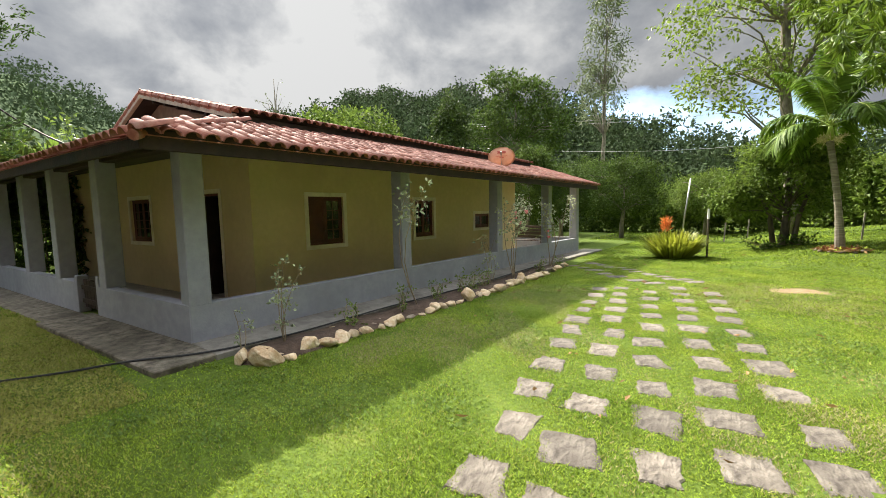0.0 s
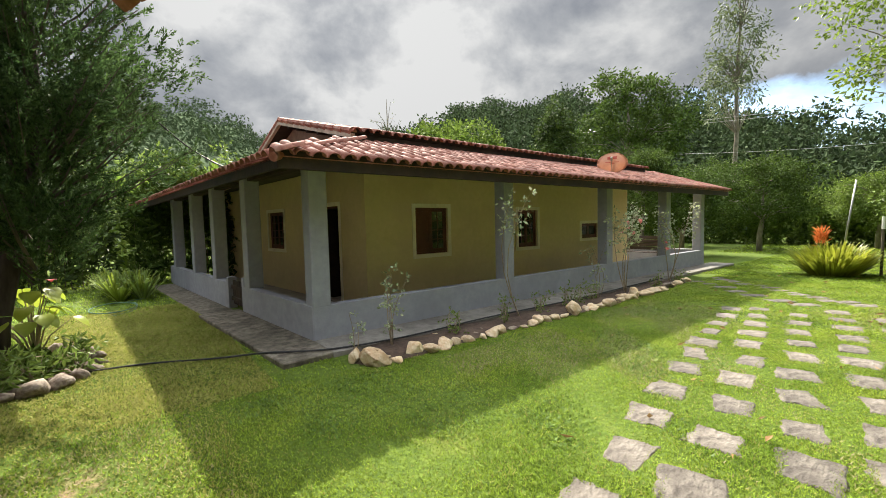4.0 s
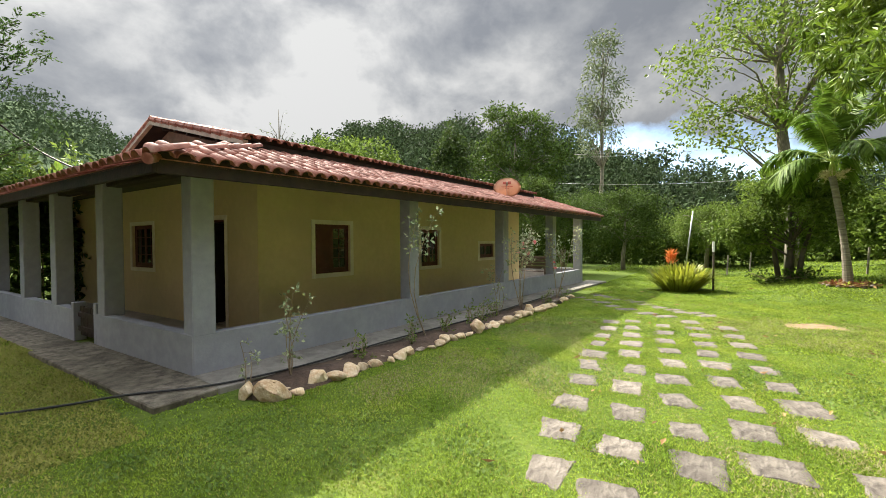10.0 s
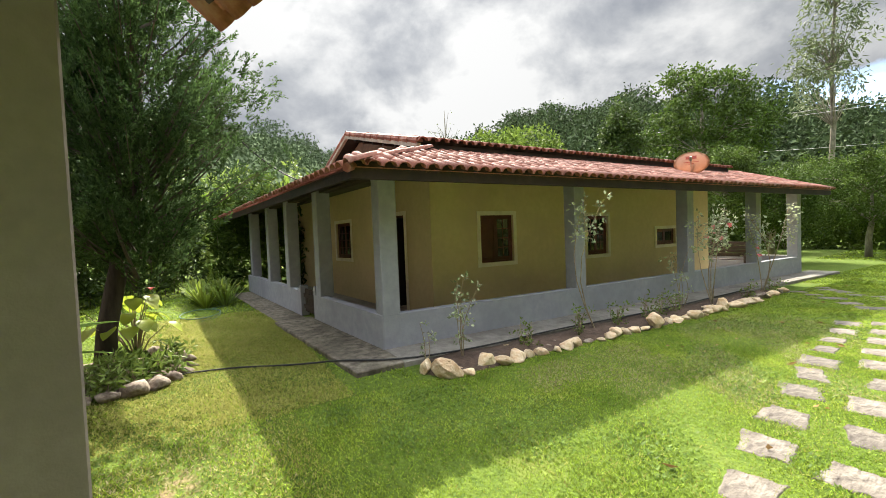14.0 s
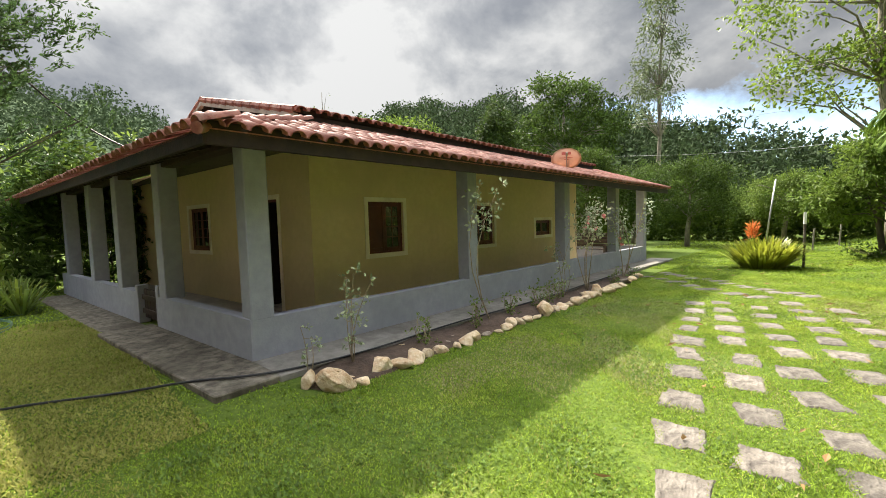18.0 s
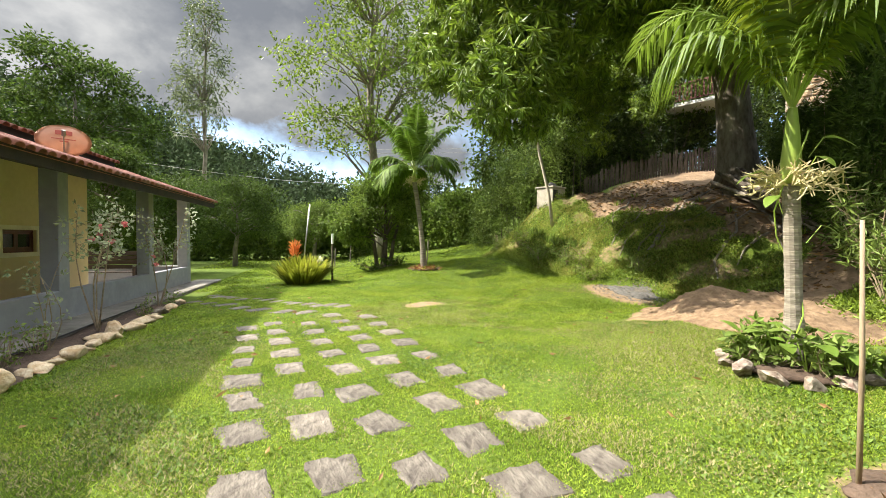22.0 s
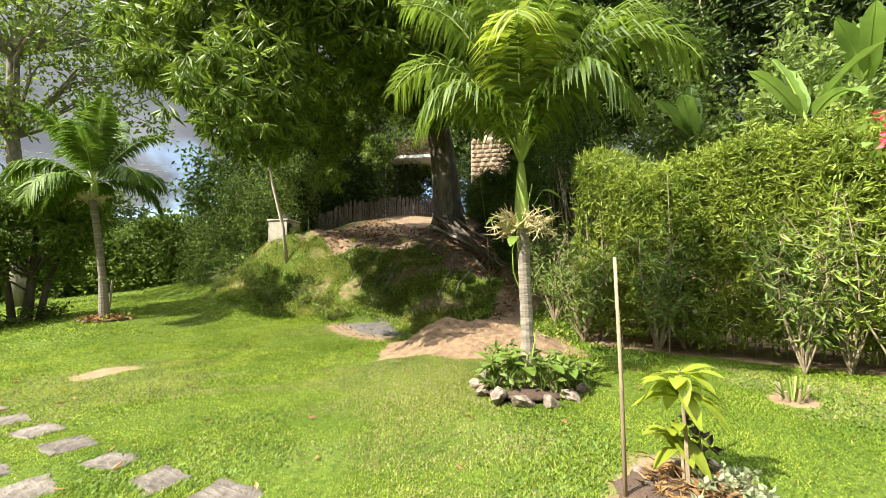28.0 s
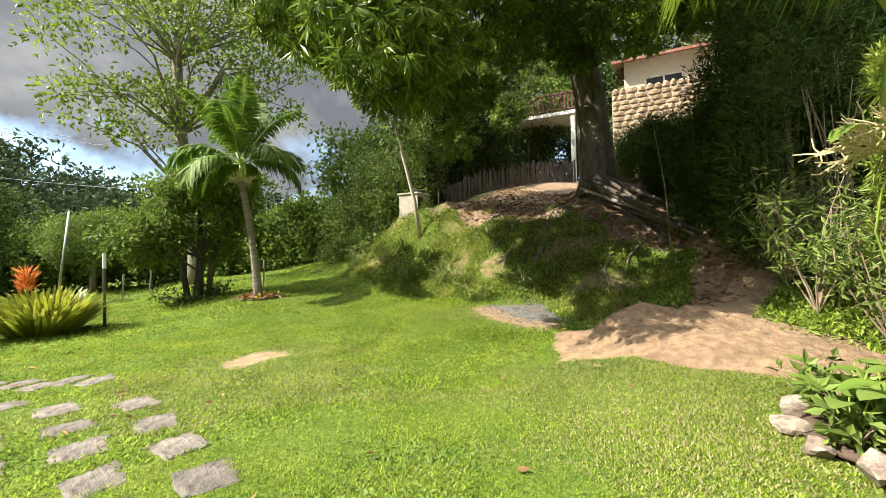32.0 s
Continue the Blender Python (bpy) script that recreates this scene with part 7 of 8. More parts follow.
leaves("flower_spike", np.array([-0.28, 0.0, 0.80]) + rbm.uniform(0, 1, (150, 1)) * [0.03, 0.0, 0.40] + d * rbm.uniform(0.02, 0.10, (150, 1)), d + [0, 0, 0.5], rbm.uniform(0.12, 0.26, 150), 0.03, L_FLOWER, brom, "tall orange-red flower spike", r=rbm)
bm = bmesh.new()
tube(bm, ((-0.2, 0, 0), (-0.26, 0, 0.6), (-0.25, 0, 1.05)), [0.02, 0.016, 0.01], 6)
part("stalk", bm, PALM_SHAFT, brom)
bm = bmesh.new()
tube(bm, ((0, 0, -0.1), (0.01, 0, 1.25)), [0.032, 0.03], 8)
lamp_post = thing("garden_post", "thin dark garden post with a pale top", "post", (-1.42, 15.75, ground_z(-1.42, 15.75)))
part("shaft", bm, BARK_DARK, lamp_post)
bm = bmesh.new()
tube(bm, ((0.01, 0, 1.25), (0.01, 0, 1.58)), [0.036, 0.034], 8)
part("cap", bm, WHITE_PAINT, lamp_post, "white painted top")
bm = bmesh.new()
tube(bm, ((0, 0, -0.1), (0.14, 0, 1.3), (0.30, 0, 2.75)), [0.03, 0.028, 0.024], 8)
pole = part("leaning_pole", bm, STEEL, smooth=True)
pole.matrix_world = pose(-2.6, 18.6, 0.0)
tagged(pole, "leaning pale pole behind the flower clump", "pole")
bm = bmesh.new()
tube(bm, ((0, 0, -0.1), (0.05, 0, 0.9)), [0.03, 0.03], 6)
fp = part("fence_post", bm, BARK_GREY)
fp.matrix_world = pose(-1.4, 22.5, ground_z(-1.4, 22.5))
tagged(fp, "short grey fence post on the far lawn", "post", "posts on the far lawn")
for x, y in ((-0.6, 24.5), (2.6, 19.4)):
    copy_thing(fp, pose(x, y, ground_z(x, y)))
for k in range(12):
    a = 2 * math.pi * k / 12
    s = rr.uniform(0.14, 0.2)
    rock(1.70 + 0.5 * math.cos(a), 15.7 + 0.45 * math.sin(a), (s * 1.3, s, s * 0.7), ROCK_DARK, "brown rock round the far palm", "rocks round the far palm", 0.0, 1)
r15 = np.random.default_rng(15)
nl = 160
a, q = r15.uniform(0, 6.28, nl), r15.uniform(0, 1, nl) ** 0.5
lx, ly = 1.70 + 0.55 * q * np.cos(a), 15.7 + 0.5 * q * np.sin(a)
lit = leaves("dry_leaves", np.stack([lx, ly, height(lx, ly) + 0.04 + 0.05 * r15.uniform(size=nl)], 1), r15.normal(size=(nl, 3)) * [1, 1, 0.2], 0.14, 0.06, L_DRY, r=r15)
tagged(lit, "dry brown leaves heaped round the far palm", "leaf litter", kind="stuff")
shrub("ground_cover_clump", "low dark clump of leaves at the foot of the small tree", "plant", 0.1, 17.5, 0.35, 16, 420, 0.12, 0.06, L_DENSE, 0.7, seed=161, clump=0.16, low=0.1)
shrub("ground_cover_clump", "low dark clump of leaves at the foot of the small tree", "plant", 0.9, 17.8, 0.35, 14, 360, 0.12, 0.06, L_DENSE, 0.6, seed=162, clump=0.16, low=0.1)

# ---- on the bank: masonry box, leaning sapling, tufts ----
qx, qy = 6.75, 16.0
box = thing("masonry_box", "small rendered masonry box with a dark hatch on the bank", "utility box", (qx, qy, ground_z(qx, qy)))
BM4 = Matrix.Rotation(radians(28), 4, "Z")
shell = block(-0.42, 0.42, -0.36, 0.36, -0.25, 0.52, 0.015, None, BM4)
part("body", shell, MASONRY, box)
# a thin black plate, just proud of the face
part("hatch", block(-0.40, -0.10, -0.375, -0.362, 0.04, 0.44, 0.004, None, BM4), RUBBER, box, "dark hatch plate on the box's face")
part("cover", block(-0.46, 0.46, -0.40, 0.40, 0.523, 0.58, 0.012, None, BM4), MASONRY, box)
bm = lump((0.5, 0.4, 0.3), 2.7, 2)
lid = part("dark_bundle", bm, RUBBER)
lid.matrix_world = pose(qx + 0.05, qy, ground_z(qx, qy) + 0.575)
tagged(lid, "dark plastic bundle lying on the masonry box", "bundle")
sap = thing("leaning_sapling", "thin pale leaning sapling with a tuft of leaves", "tree", (6.15, 14.75, ground_z(6.15, 14.75)))
bm = bmesh.new()
tube(bm, ((0, 0, -0.15), (-0.12, 0.1, 1.1), (-0.42, 0.25, 2.5), (-0.62, 0.35, 3.6), (-0.7, 0.4, 4.6)), [0.06, 0.055, 0.048, 0.038, 0.018], 8)
part("trunk", bm, PALE_BOARD, sap, smooth=True)
rs2 = np.random.default_rng(171)
nn = 420
cz = rs2.uniform(3.0, 5.0, nn)
dd = unit(rs2.normal(size=(nn, 3)))
leaves("crown", np.stack([-0.62 - 0.1 * (cz - 3.6), 0.35 + 0 * cz, cz], 1) + dd * rs2.uniform(0.05, 0.5, (nn, 1)), dd + [0, 0, -0.4], 0.24, 0.07, L_SHRUB, sap, r=rs2)


def tuft(x, y, n, L, w, mat, seed, name, label, category, group="", up=0.8, spread=0.06):
    r = np.random.default_rng(seed)
    root = thing(name, label, category, (x, y, ground_z(x, y)), group)
    a = r.uniform(0, 6.28, n)
    q = r.uniform(0.2, 1, n)
    out = unit(np.stack([np.cos(a) * q, np.sin(a) * q, up + r.uniform(-0.2, 0.3, n)], 1))
    foot = np.stack([np.cos(a) * spread, np.sin(a) * spread, np.zeros(n)], 1)
    Ln = (L * r.uniform(0.7, 1.15, n))[:, None]
    side = unit(np.cross(out, [0, 0, 1.0]) + 1e-6) * w / 2
    m1, m2, tip = foot + out * Ln * 0.45, foot + out * Ln * 0.8 - [0, 0, 0.03 * L], foot + out * Ln - np.array([0, 0, 1]) * Ln * 0.22
    V = np.stack([foot - side * 0.6, foot + side * 0.6, m1 + side, m1 - side, m2 + side * 0.75, m2 - side * 0.75, tip], 1).reshape(-1, 3)
    i = 7 * np.arange(n)
    raw("foliage", V, np.concatenate([np.stack([i, i + 1, i + 2], 1), np.stack([i, i + 2, i + 3], 1), np.stack([i + 3, i + 2, i + 4], 1), np.stack([i + 3, i + 4, i + 5], 1), np.stack([i + 5, i + 4, i + 6], 1)]), mat, root)
    return root


for k in range(9):
    x, y = 5.75 - 0.10 * k + 0.05 * math.sin(k * 3), 13.2 + 0.42 * k
    tuft(x + 0.35, y, 22, 0.42, 0.04, L_SHRUB, 180 + k, "agave_tuft", "small tuft of pointed green leaves on the bank's edge", "plant", "tufts along the bank")
for k in range(10):
    tuft(-12.4 - 0.42 * (k % 5) + 0.1 * math.sin(k), 0.30 - 0.45 * (k // 5) - 0.04 * (k % 5), 42, 0.85, 0.045, L_HEDGE if k % 2 else L_SHRUB, 200 + k, "strap_leaf_plant", "clump of long arching green strap leaves by the walkway", "plant", "strap-leaved plants by the walkway", up=1.0)

for k in range(14):
    a = 2.4 * k
    tuft(1.72 + (0.18 + 0.016 * k) * math.cos(a), 15.72 + (0.16 + 0.013 * k) * math.sin(a), 14, 0.22, 0.05, L_YELLOW if k % 2 else L_RED_LEAF, 340 + k, "bed_tuft", "small yellow and red leafed plant round the far palm", "plant", "plants round the far palm", up=0.8)
for k in range(7):
    bm = bmesh.new()
    a = 0.9 * k
    tube(bm, ((0.10 * math.cos(a), 0.08 * math.sin(a), -0.03), (0.14 * math.cos(a), 0.12 * math.sin(a), 0.10 + 0.03 * (k % 3))), [0.014, 0.011], 6)
    ob = part("cut_stem", bm, TWIG)
    ob.matrix_world = pose(3.83, 2.3, ground_z(3.83, 2.3))
    tagged(ob, "short cut-back shrub stem in a ring of dry soil", "stump", "cut stems in the lawn")

# ground cover on the face of the bank
rc = np.random.default_rng(210)
nc = 40000
yc = rc.uniform(5.0, 16.5, nc)
xc = np.interp(yc, FOOT_Y, FOOT_X) + rc.uniform(-0.1, 2.7, nc)
keep_c = (bare_amount(xc, yc) < 0.4) & (rc.uniform(size=nc) < 0.55 + 0.45 * np.sin(xc * 2.3 + 1.7 * yc) * np.cos(yc * 1.9))
xc, yc = xc[keep_c], yc[keep_c]
nc = len(xc)
tall = 0.05 + 0.24 * np.clip(np.sin(xc * 1.7 + yc * 2.2), 0, 1) * rc.uniform(size=nc)
gc = leaves("bank_cover", np.stack([xc, yc, height(xc, yc) + tall * rc.uniform(0.2, 1, nc)], 1), rc.normal(size=(nc, 3)) + [-0.4, 0, 0.7], rc.uniform(0.045, 0.11, nc), rc.uniform(0.022, 0.05, nc), L_COVER, r=rc)
tagged(gc, "green creepers and weeds over the face of the bank", "ground cover", kind="stuff")
for k, (x, y, h) in enumerate(((6.0, 12.9, 0.6), (5.9, 12.0, 0.5), (5.6, 13.9, 0.6), (5.7, 11.2, 0.5), (6.5, 10.4, 0.4), (5.5, 15.4, 0.6), (5.2, 16.6, 0.7))):
    shrub("bank_shrub", "leafy green shrub growing on the bank", "shrub", x - 0.4, y, h, 10, 520, 0.085, 0.035, L_COVER if k % 2 else L_SHRUB, 0.5, seed=220 + k, group="shrubs on the bank", clump=0.15, low=0.1)

# shrubs in front of the bamboo hedge
for k, (x, y, h, sp, m) in enumerate(((5.75, 4.9, 1.6, 0.6, L_SHRUB), (6.2, 5.6, 1.7, 0.8, L_SHRUB), (5.55, 3.75, 1.7, 0.5, L_SHRUB), (5.2, 2.15, 1.75, 0.7, L_SHRUB), (5.3, 1.35, 1.9, 0.7, L_HEDGE), (6.9, 6.1, 1.8, 0.8, L_SHRUB), (5.45, 1.75, 2.1, 0.6, L_HEDGE))):
    shrub("hedge_shrub", "leggy leafy shrub before the bamboo hedge", "shrub", x, y, h, 12, 900, 0.15, 0.036, m, sp, seed=240 + k, group="shrubs before the hedge", clump=0.16, low=0.35, stem_r=0.012)
tuft(3.83, 2.3, 26, 0.3, 0.02, L_COVER, 251, "weed_tuft", "small weed tuft in a ring of dry cuttings", "plant")
# bougainvillea beside the gate pier, arching towards the garden
bo = thing("bougainvillea", "bougainvillea spray with red-pink flowers beside the open gate", "shrub", (1.90, 0.92, ground_z(1.90, 0.92)))
rb2 = np.random.default_rng(252)
canes = bmesh.new()
for k in range(9):
    end = np.array([rb2.uniform(-0.50, -0.05), rb2.uniform(0.55, 1.05), rb2.uniform(1.85, 2.40)])
    mid = np.array([0.05 * rb2.normal(), 0.2 + 0.05 * rb2.normal(), 1.5])
    line = [np.array([0, 0, -0.05]) * (1 - q) ** 2 + mid * 2 * q * (1 - q) * 1.2 + end * q * q for q in np.linspace(0, 1, 8)]
    tube(canes, [tuple(p) for p in line], [0.012 * (1 - 0.75 * q) for q in np.linspace(0, 1, 8)], 5)
    at = np.array([line[4 + int(i)] for i in rb2.integers(0, 4, 34)]) + rb2.normal(size=(34, 3)) * 0.06
    d = unit(rb2.normal(size=(34, 3)) + [0, 0, 0.2])
    leaves("leaf_spray", at, d, rb2.uniform(0.05, 0.09, 34), rb2.uniform(0.04, 0.065, 34), L_BANANA, bo, r=rb2)["kind"] = "stuff"
    if k % 3 != 2:
        d = unit(rb2.normal(size=(26, 3)))
        leaves("flower_head", end + d * rb2.uniform(0.01, 0.05, (26, 1)), d, 0.036, 0.032, L_BRACT, bo, "red-pink papery bracts", r=rb2)["kind"] = "stuff"
part("stem", canes, TWIG, bo)

# bananas behind the hedge
def banana_leaf(root, z, turn, rise, length, width, bend, r):
    """An oblong blade folded along a pale midrib, on a stalk that bends over by its own weight."""
    bm, seg = bmesh.new(), 16
    p, ang = np.array([0.0, 0.0, z]), rise
    out = np.array([math.cos(turn), math.sin(turn), 0.0])
    side = np.array([-math.sin(turn), math.cos(turn), 0.0])
    rows, spine = [], []
    for i in range(seg + 1):
        q = i / seg
        d = out * math.cos(ang) + np.array([0, 0, 1]) * math.sin(ang)
        nrm = np.cross(d, side)
        nrm = nrm if nrm[2] > 0 or q < 0.5 else -nrm
        w = 0.012 if q < 0.16 else width / 2 * min(1, (q - 0.14) * 6) ** 0.6 * (1 - max(0, (q - 0.7) / 0.3) ** 2.2) + 0.006
        rows.append([bm.verts.new(tuple(p + side * s * w * (1 + 0.05 * r.normal()) + nrm * (abs(s) * w * 0.28 + 0.012 * r.normal() * abs(s)))) for s in (-1, -0.5, 0, 0.5, 1)])
        spine.append(tuple(p))
        p = p + d * length / seg
        ang -= bend / seg * (0.4 + 1.2 * q)
    for u, v in zip(rows, rows[1:]):
        for k in range(4):
            bm.faces.new((u[k], u[k + 1], v[k + 1], v[k]))
    leaf = part("leaf", bm, L_BANANA, root, smooth=True)
    rib = bmesh.new()
    tube(rib, spine[::2], [0.022 * (1 - 0.8 * q) for q in np.linspace(0, 1, len(spine[::2]))], 5)
    part("midrib", rib, PALM_SHAFT, leaf)


def banana(x, y, h, seed, n=5):
    r = np.random.default_rng(seed)
    root = thing("banana_plant", "banana plant with broad arching green leaves", "plant", (x, y, ground_z(x, y)), "bananas behind the hedge")
    bm = bmesh.new()
    tube(bm, ((0, 0, -0.1), (0.02, 0, h * 0.5), (0, 0.03, h)), [0.11, 0.09, 0.06], 9)
    part("pseudostem", bm, PALM_SHAFT, root, smooth=True)
    for k in range(n):
        a = 2.4 * k + r.uniform(-0.3, 0.3)
        ln = r.uniform(1.4, 2.0)
        e = r.uniform(0.0, 1.2)
        banana_leaf(root, h - 0.05, a, radians(82 - 42 * (1.2 - e)), ln * 1.05, r.uniform(0.26, 0.36), r.uniform(0.5, 1.5) * (1.35 - e), r)


for k, (x, y, h) in enumerate(((9.0, 1.75, 3.5), (9.9, 0.8, 3.9), (10.3, 3.7, 3.0), (-21.4, 2.4, 3.2), (-22.4, 1.0, 3.0), (-21.0, 0.0, 2.7), (-22.0, 3.6, 3.3))):
    banana(x, y, h, 260 + k)

# ---- cypress bed ----
for k in range(20):
    a = 2 * math.pi * k / 20
    s = rr.uniform(0.18, 0.34)
    rock(-6.75 + 0.93 * math.cos(a), -1.05 + 0.72 * math.sin(a), (s * 1.25, s * 0.9, s * 0.75), ROCK_DARK, "mossy brown rock round the cypress bed", "rocks round the cypress", 0.05, 2)
bm = lump((1.8, 1.35, 0.10), 6.2, 3, 0.1)
cs = part("soil_bed", bm, SOIL, smooth=True)
cs.matrix_world = pose(-6.75, -1.05, -0.035)
tagged(cs, "dark soil in the bed under the cypress", "flower bed")
for k in range(15):
    a = 2.4 * k
    shrub("cypress_bed_plant", "low leafy green plant under the cypress", "plant", -6.66 + (0.12 + 0.045 * k) * math.cos(a), -0.98 + (0.08 + 0.036 * k) * math.sin(a), 0.17 + 0.07 * (k % 3), 6, 90, 0.12, 0.042, L_SHRUB if k % 3 else L_DENSE, 0.17, seed=280 + k, group="plants under the cypress", clump=0.08, low=0.2)
yel = thing("heart_leaf_plant", "leggy plant with yellow-green heart leaves and a red flower", "plant", (-7.3, -0.98, 0.03))
rh = np.random.default_rng(291)
bm = bmesh.new()
for k in range(26):
    a = 2.4 * k
    zt = rh.uniform(0.48, 0.98)
    reach = rh.uniform(0.12, 0.58)
    ex, ey = reach * math.cos(a), reach * math.sin(a)
    tube(bm, ((0, 0, 0), (ex * 0.4, ey * 0.4, zt * 0.6), (ex, ey, zt)), [0.012, 0.008, 0.004], 5)
    big_leaf(yel, (ex, ey, zt), (ex + 0.17 * math.cos(a), ey + 0.17 * math.sin(a), zt - 0.15), 0.20, L_YELLOW, droop=0.12)
part("stem", bm, TWIG, yel)
for k in range(6):
    a = k * math.pi / 3
    big_leaf(yel, (0.12, 0.22, 1.02), (0.12 + 0.06 * math.cos(a), 0.22 + 0.06 * math.sin(a), 1.05), 0.05, L_PINK, name="petal", seg=4)
strap = thing("strap_leaf_plant", "plant with long pale strap leaves beside the gateway", "plant", (-5.22, -1.62, 0.0))
for z0, z1, out, wd in ((0.80, 0.93, 0.78, 0.21), (0.66, 0.62, 0.74, 0.13), (0.85, 0.98, -0.6, 0.18), (0.55, 0.62, -0.5, 0.12)):
    bm = bmesh.new()
    tube(bm, ((0, 0, 0), (0, 0.03, z0 * 0.6), (-0.01, 0.1 * math.copysign(1, out), z0)), [0.02, 0.016, 0.008], 6)
    part("stalk", bm, PALM_SHAFT, strap, smooth=True)
    big_leaf(strap, (-0.01, 0.1 * math.copysign(1, out), z0), (-0.1, out, z1), wd, L_BANANA, droop=0.06)

# ---- on the hill: fence, planks, neighbour's house ----
fence = thing("paling_fence", "dark paling fence at the top of the bank", "fence", (0, 0, 0))
fr = random.Random(301)
for k in range(52):
    q = k / 51
    x, y = 8.6 + 4.6 * q, 16.6 - 2.3 * q
    z = ground_z(x, y)
    part("paling", block(-0.035, 0.035, -0.012, 0.012, -0.1, 0.85 + fr.uniform(-0.12, 0.1), 0, None, pose(x, y, z, 0, fr.uniform(-3, 3), -26)), BARK_DARK, fence)
bm = bmesh.new()
for zz in (0.25, 0.65):
    tube(bm, [(8.6 + 4.6 * q, 16.62 - 2.3 * q, ground_z(8.6 + 4.6 * q, 16.62 - 2.3 * q) + zz) for q in np.linspace(0, 1, 8)], 0.025, 4)
part("rail", bm, BARK_DARK, fence)
for k in range(11):
    q = k / 10
    x0, y0 = 9.45 + 0.3 * fr.uniform(-1, 1), 10.9 + 0.3 * fr.uniform(-1, 1)
    x1, y1 = 8.1 + 0.9 * fr.random(), 7.7 + 0.9 * fr.random()
    bm = bmesh.new()
    zz = 0.04 + 0.035 * k
    tube(bm, ((x0, y0, ground_z(x0, y0) + zz + 0.5 * fr.random()), (x1, y1, ground_z(x1, y1) + zz)), [0.05, 0.04], 6)
    pl = part("timber_beam", bm, BARK_DARK if k % 3 else BARK_GREY)
    tagged(pl, "old dark timber lying in a heap under the mango", "timber", "timbers heaped under the mango")
rt = random.Random(305)
for k in range(22):
    bm = bmesh.new()
    x, y = 7.6 + rt.uniform(-0.8, 1.8), 9.6 + rt.uniform(-1.6, 3.6)
    a = rt.uniform(-0.6, 0.6)
    ln = rt.uniform(0.6, 1.6)
    line = [(x + ln * t * math.cos(a + 0.3 * math.sin(3 * t)), y + ln * t * math.sin(a + 0.3 * math.sin(3 * t))) for t in np.linspace(-1, 1, 7)]
    tube(bm, [(p, q, ground_z(p, q) + 0.012) for p, q in line], [0.012, 0.03, 0.035, 0.03, 0.03, 0.022, 0.01], 5)
    tagged(part("surface_root", bm, BARK_GREY), "pale root lying over the bare earth", "root", "roots on the bank")

# fallen leaves, twigs and weeds over the bare top of the bank
rlit = np.random.default_rng(307)
nl = 3000
lx, ly = rlit.uniform(6.2, 10.5, nl), rlit.uniform(6.5, 15.5, nl)
on = bare_amount(lx, ly) > 0.6
lx, ly = lx[on], ly[on]
litter = leaves("leaf_litter", np.stack([lx, ly, height(lx, ly) + 0.015], 1), rlit.normal(size=(len(lx), 3)) * [1, 1, 0.2], rlit.uniform(0.08, 0.2, len(lx)), rlit.uniform(0.03, 0.06, len(lx)), L_DRY, r=rlit)
lx, ly = rlit.uniform(6.0, 10.5, 5000), rlit.uniform(6.8, 15.5, 5000)
on = bare_amount(lx, ly) > 0.55
lx, ly = lx[on], ly[on]
old_litter = leaves("old_leaf_litter", np.stack([lx, ly, height(lx, ly) + 0.008], 1), rlit.normal(size=(len(lx), 3)) * [1, 1, 0.15], rlit.uniform(0.07, 0.17, len(lx)), rlit.uniform(0.03, 0.06, len(lx)), L_LITTER, r=rlit)
tagged(old_litter, "dark rotting leaves over the earth under the mango", "leaf litter", kind="stuff")
tagged(litter, "brown fallen mango leaves strewn over the earth", "leaf litter", kind="stuff")
for k in range(16):
    x, y = 6.8 + 2.6 * rt.random(), 7.4 + 6.5 * rt.random()
    tuft(x, y, 16, 0.22, 0.03, L_COVER, 320 + k, "weed_tuft", "small green weed on the bare earth", "plant", "weeds on the bank", up=0.7, spread=0.05)
for k in range(24):
    x, y = 6.6 + 3.0 * rt.random(), 7.0 + 7.0 * rt.random()
    s = rt.uniform(0.07, 0.2)
    rock(x, y, (s * 1.3, s, s * 0.6), ROCK_DARK, "dull brown stone lying on the bare bank", "stones on the bank", 0.1, 1)

HX, HY = 21.7, 14.5
hz = 5.4
HM = pose(HX, HY, 0, 0, 0, -62)
hill_house = thing("hill_house", "pale house above a stone terrace, half hidden by trees", "house", (0, 0, 0))
part("wall", wall_with_holes(-2.2, 3.6, hz + 2.0, hz + 6.2, [(-1.2, 0.6, hz + 4.0, hz + 5.2), (2.4, 3.3, hz + 3.9, hz + 4.9)], 0.2, HM), HOUSE_PALE, hill_house)
part("wall", block(-2.2, -2.0, 0.2, 6, hz + 2, hz + 6.2, 0, None, HM), HOUSE_PALE, hill_house)
part("wall", block(3.4, 3.6, 0.2, 6, hz + 2, hz + 6.2, 0, None, HM), HOUSE_PALE, hill_house)
for a, b, c, d in ((-1.2, 0.6, hz + 4.0, hz + 5.2), (2.4, 3.3, hz + 3.9, hz + 4.9)):
    wf = bmesh.new()
    for e, g, i2, j2 in ((a, a + 0.08, c, d), (b - 0.08, b, c, d), (a + 0.08, b - 0.08, d - 0.08, d), (a + 0.08, b - 0.08, c, c + 0.08), ((a + b) / 2 - 0.04, (a + b) / 2 + 0.04, c + 0.08, d - 0.08)):
        block(e, g, 0.06, 0.12, i2, j2, 0, wf, HM)
    win = part("window", wf, WHITE_PAINT, hill_house)
    part("pane", block(a + 0.08, b - 0.08, 0.085, 0.095, c + 0.08, d - 0.08, 0, None, HM), GLASS_DARK, win)
rf = bmesh.new()
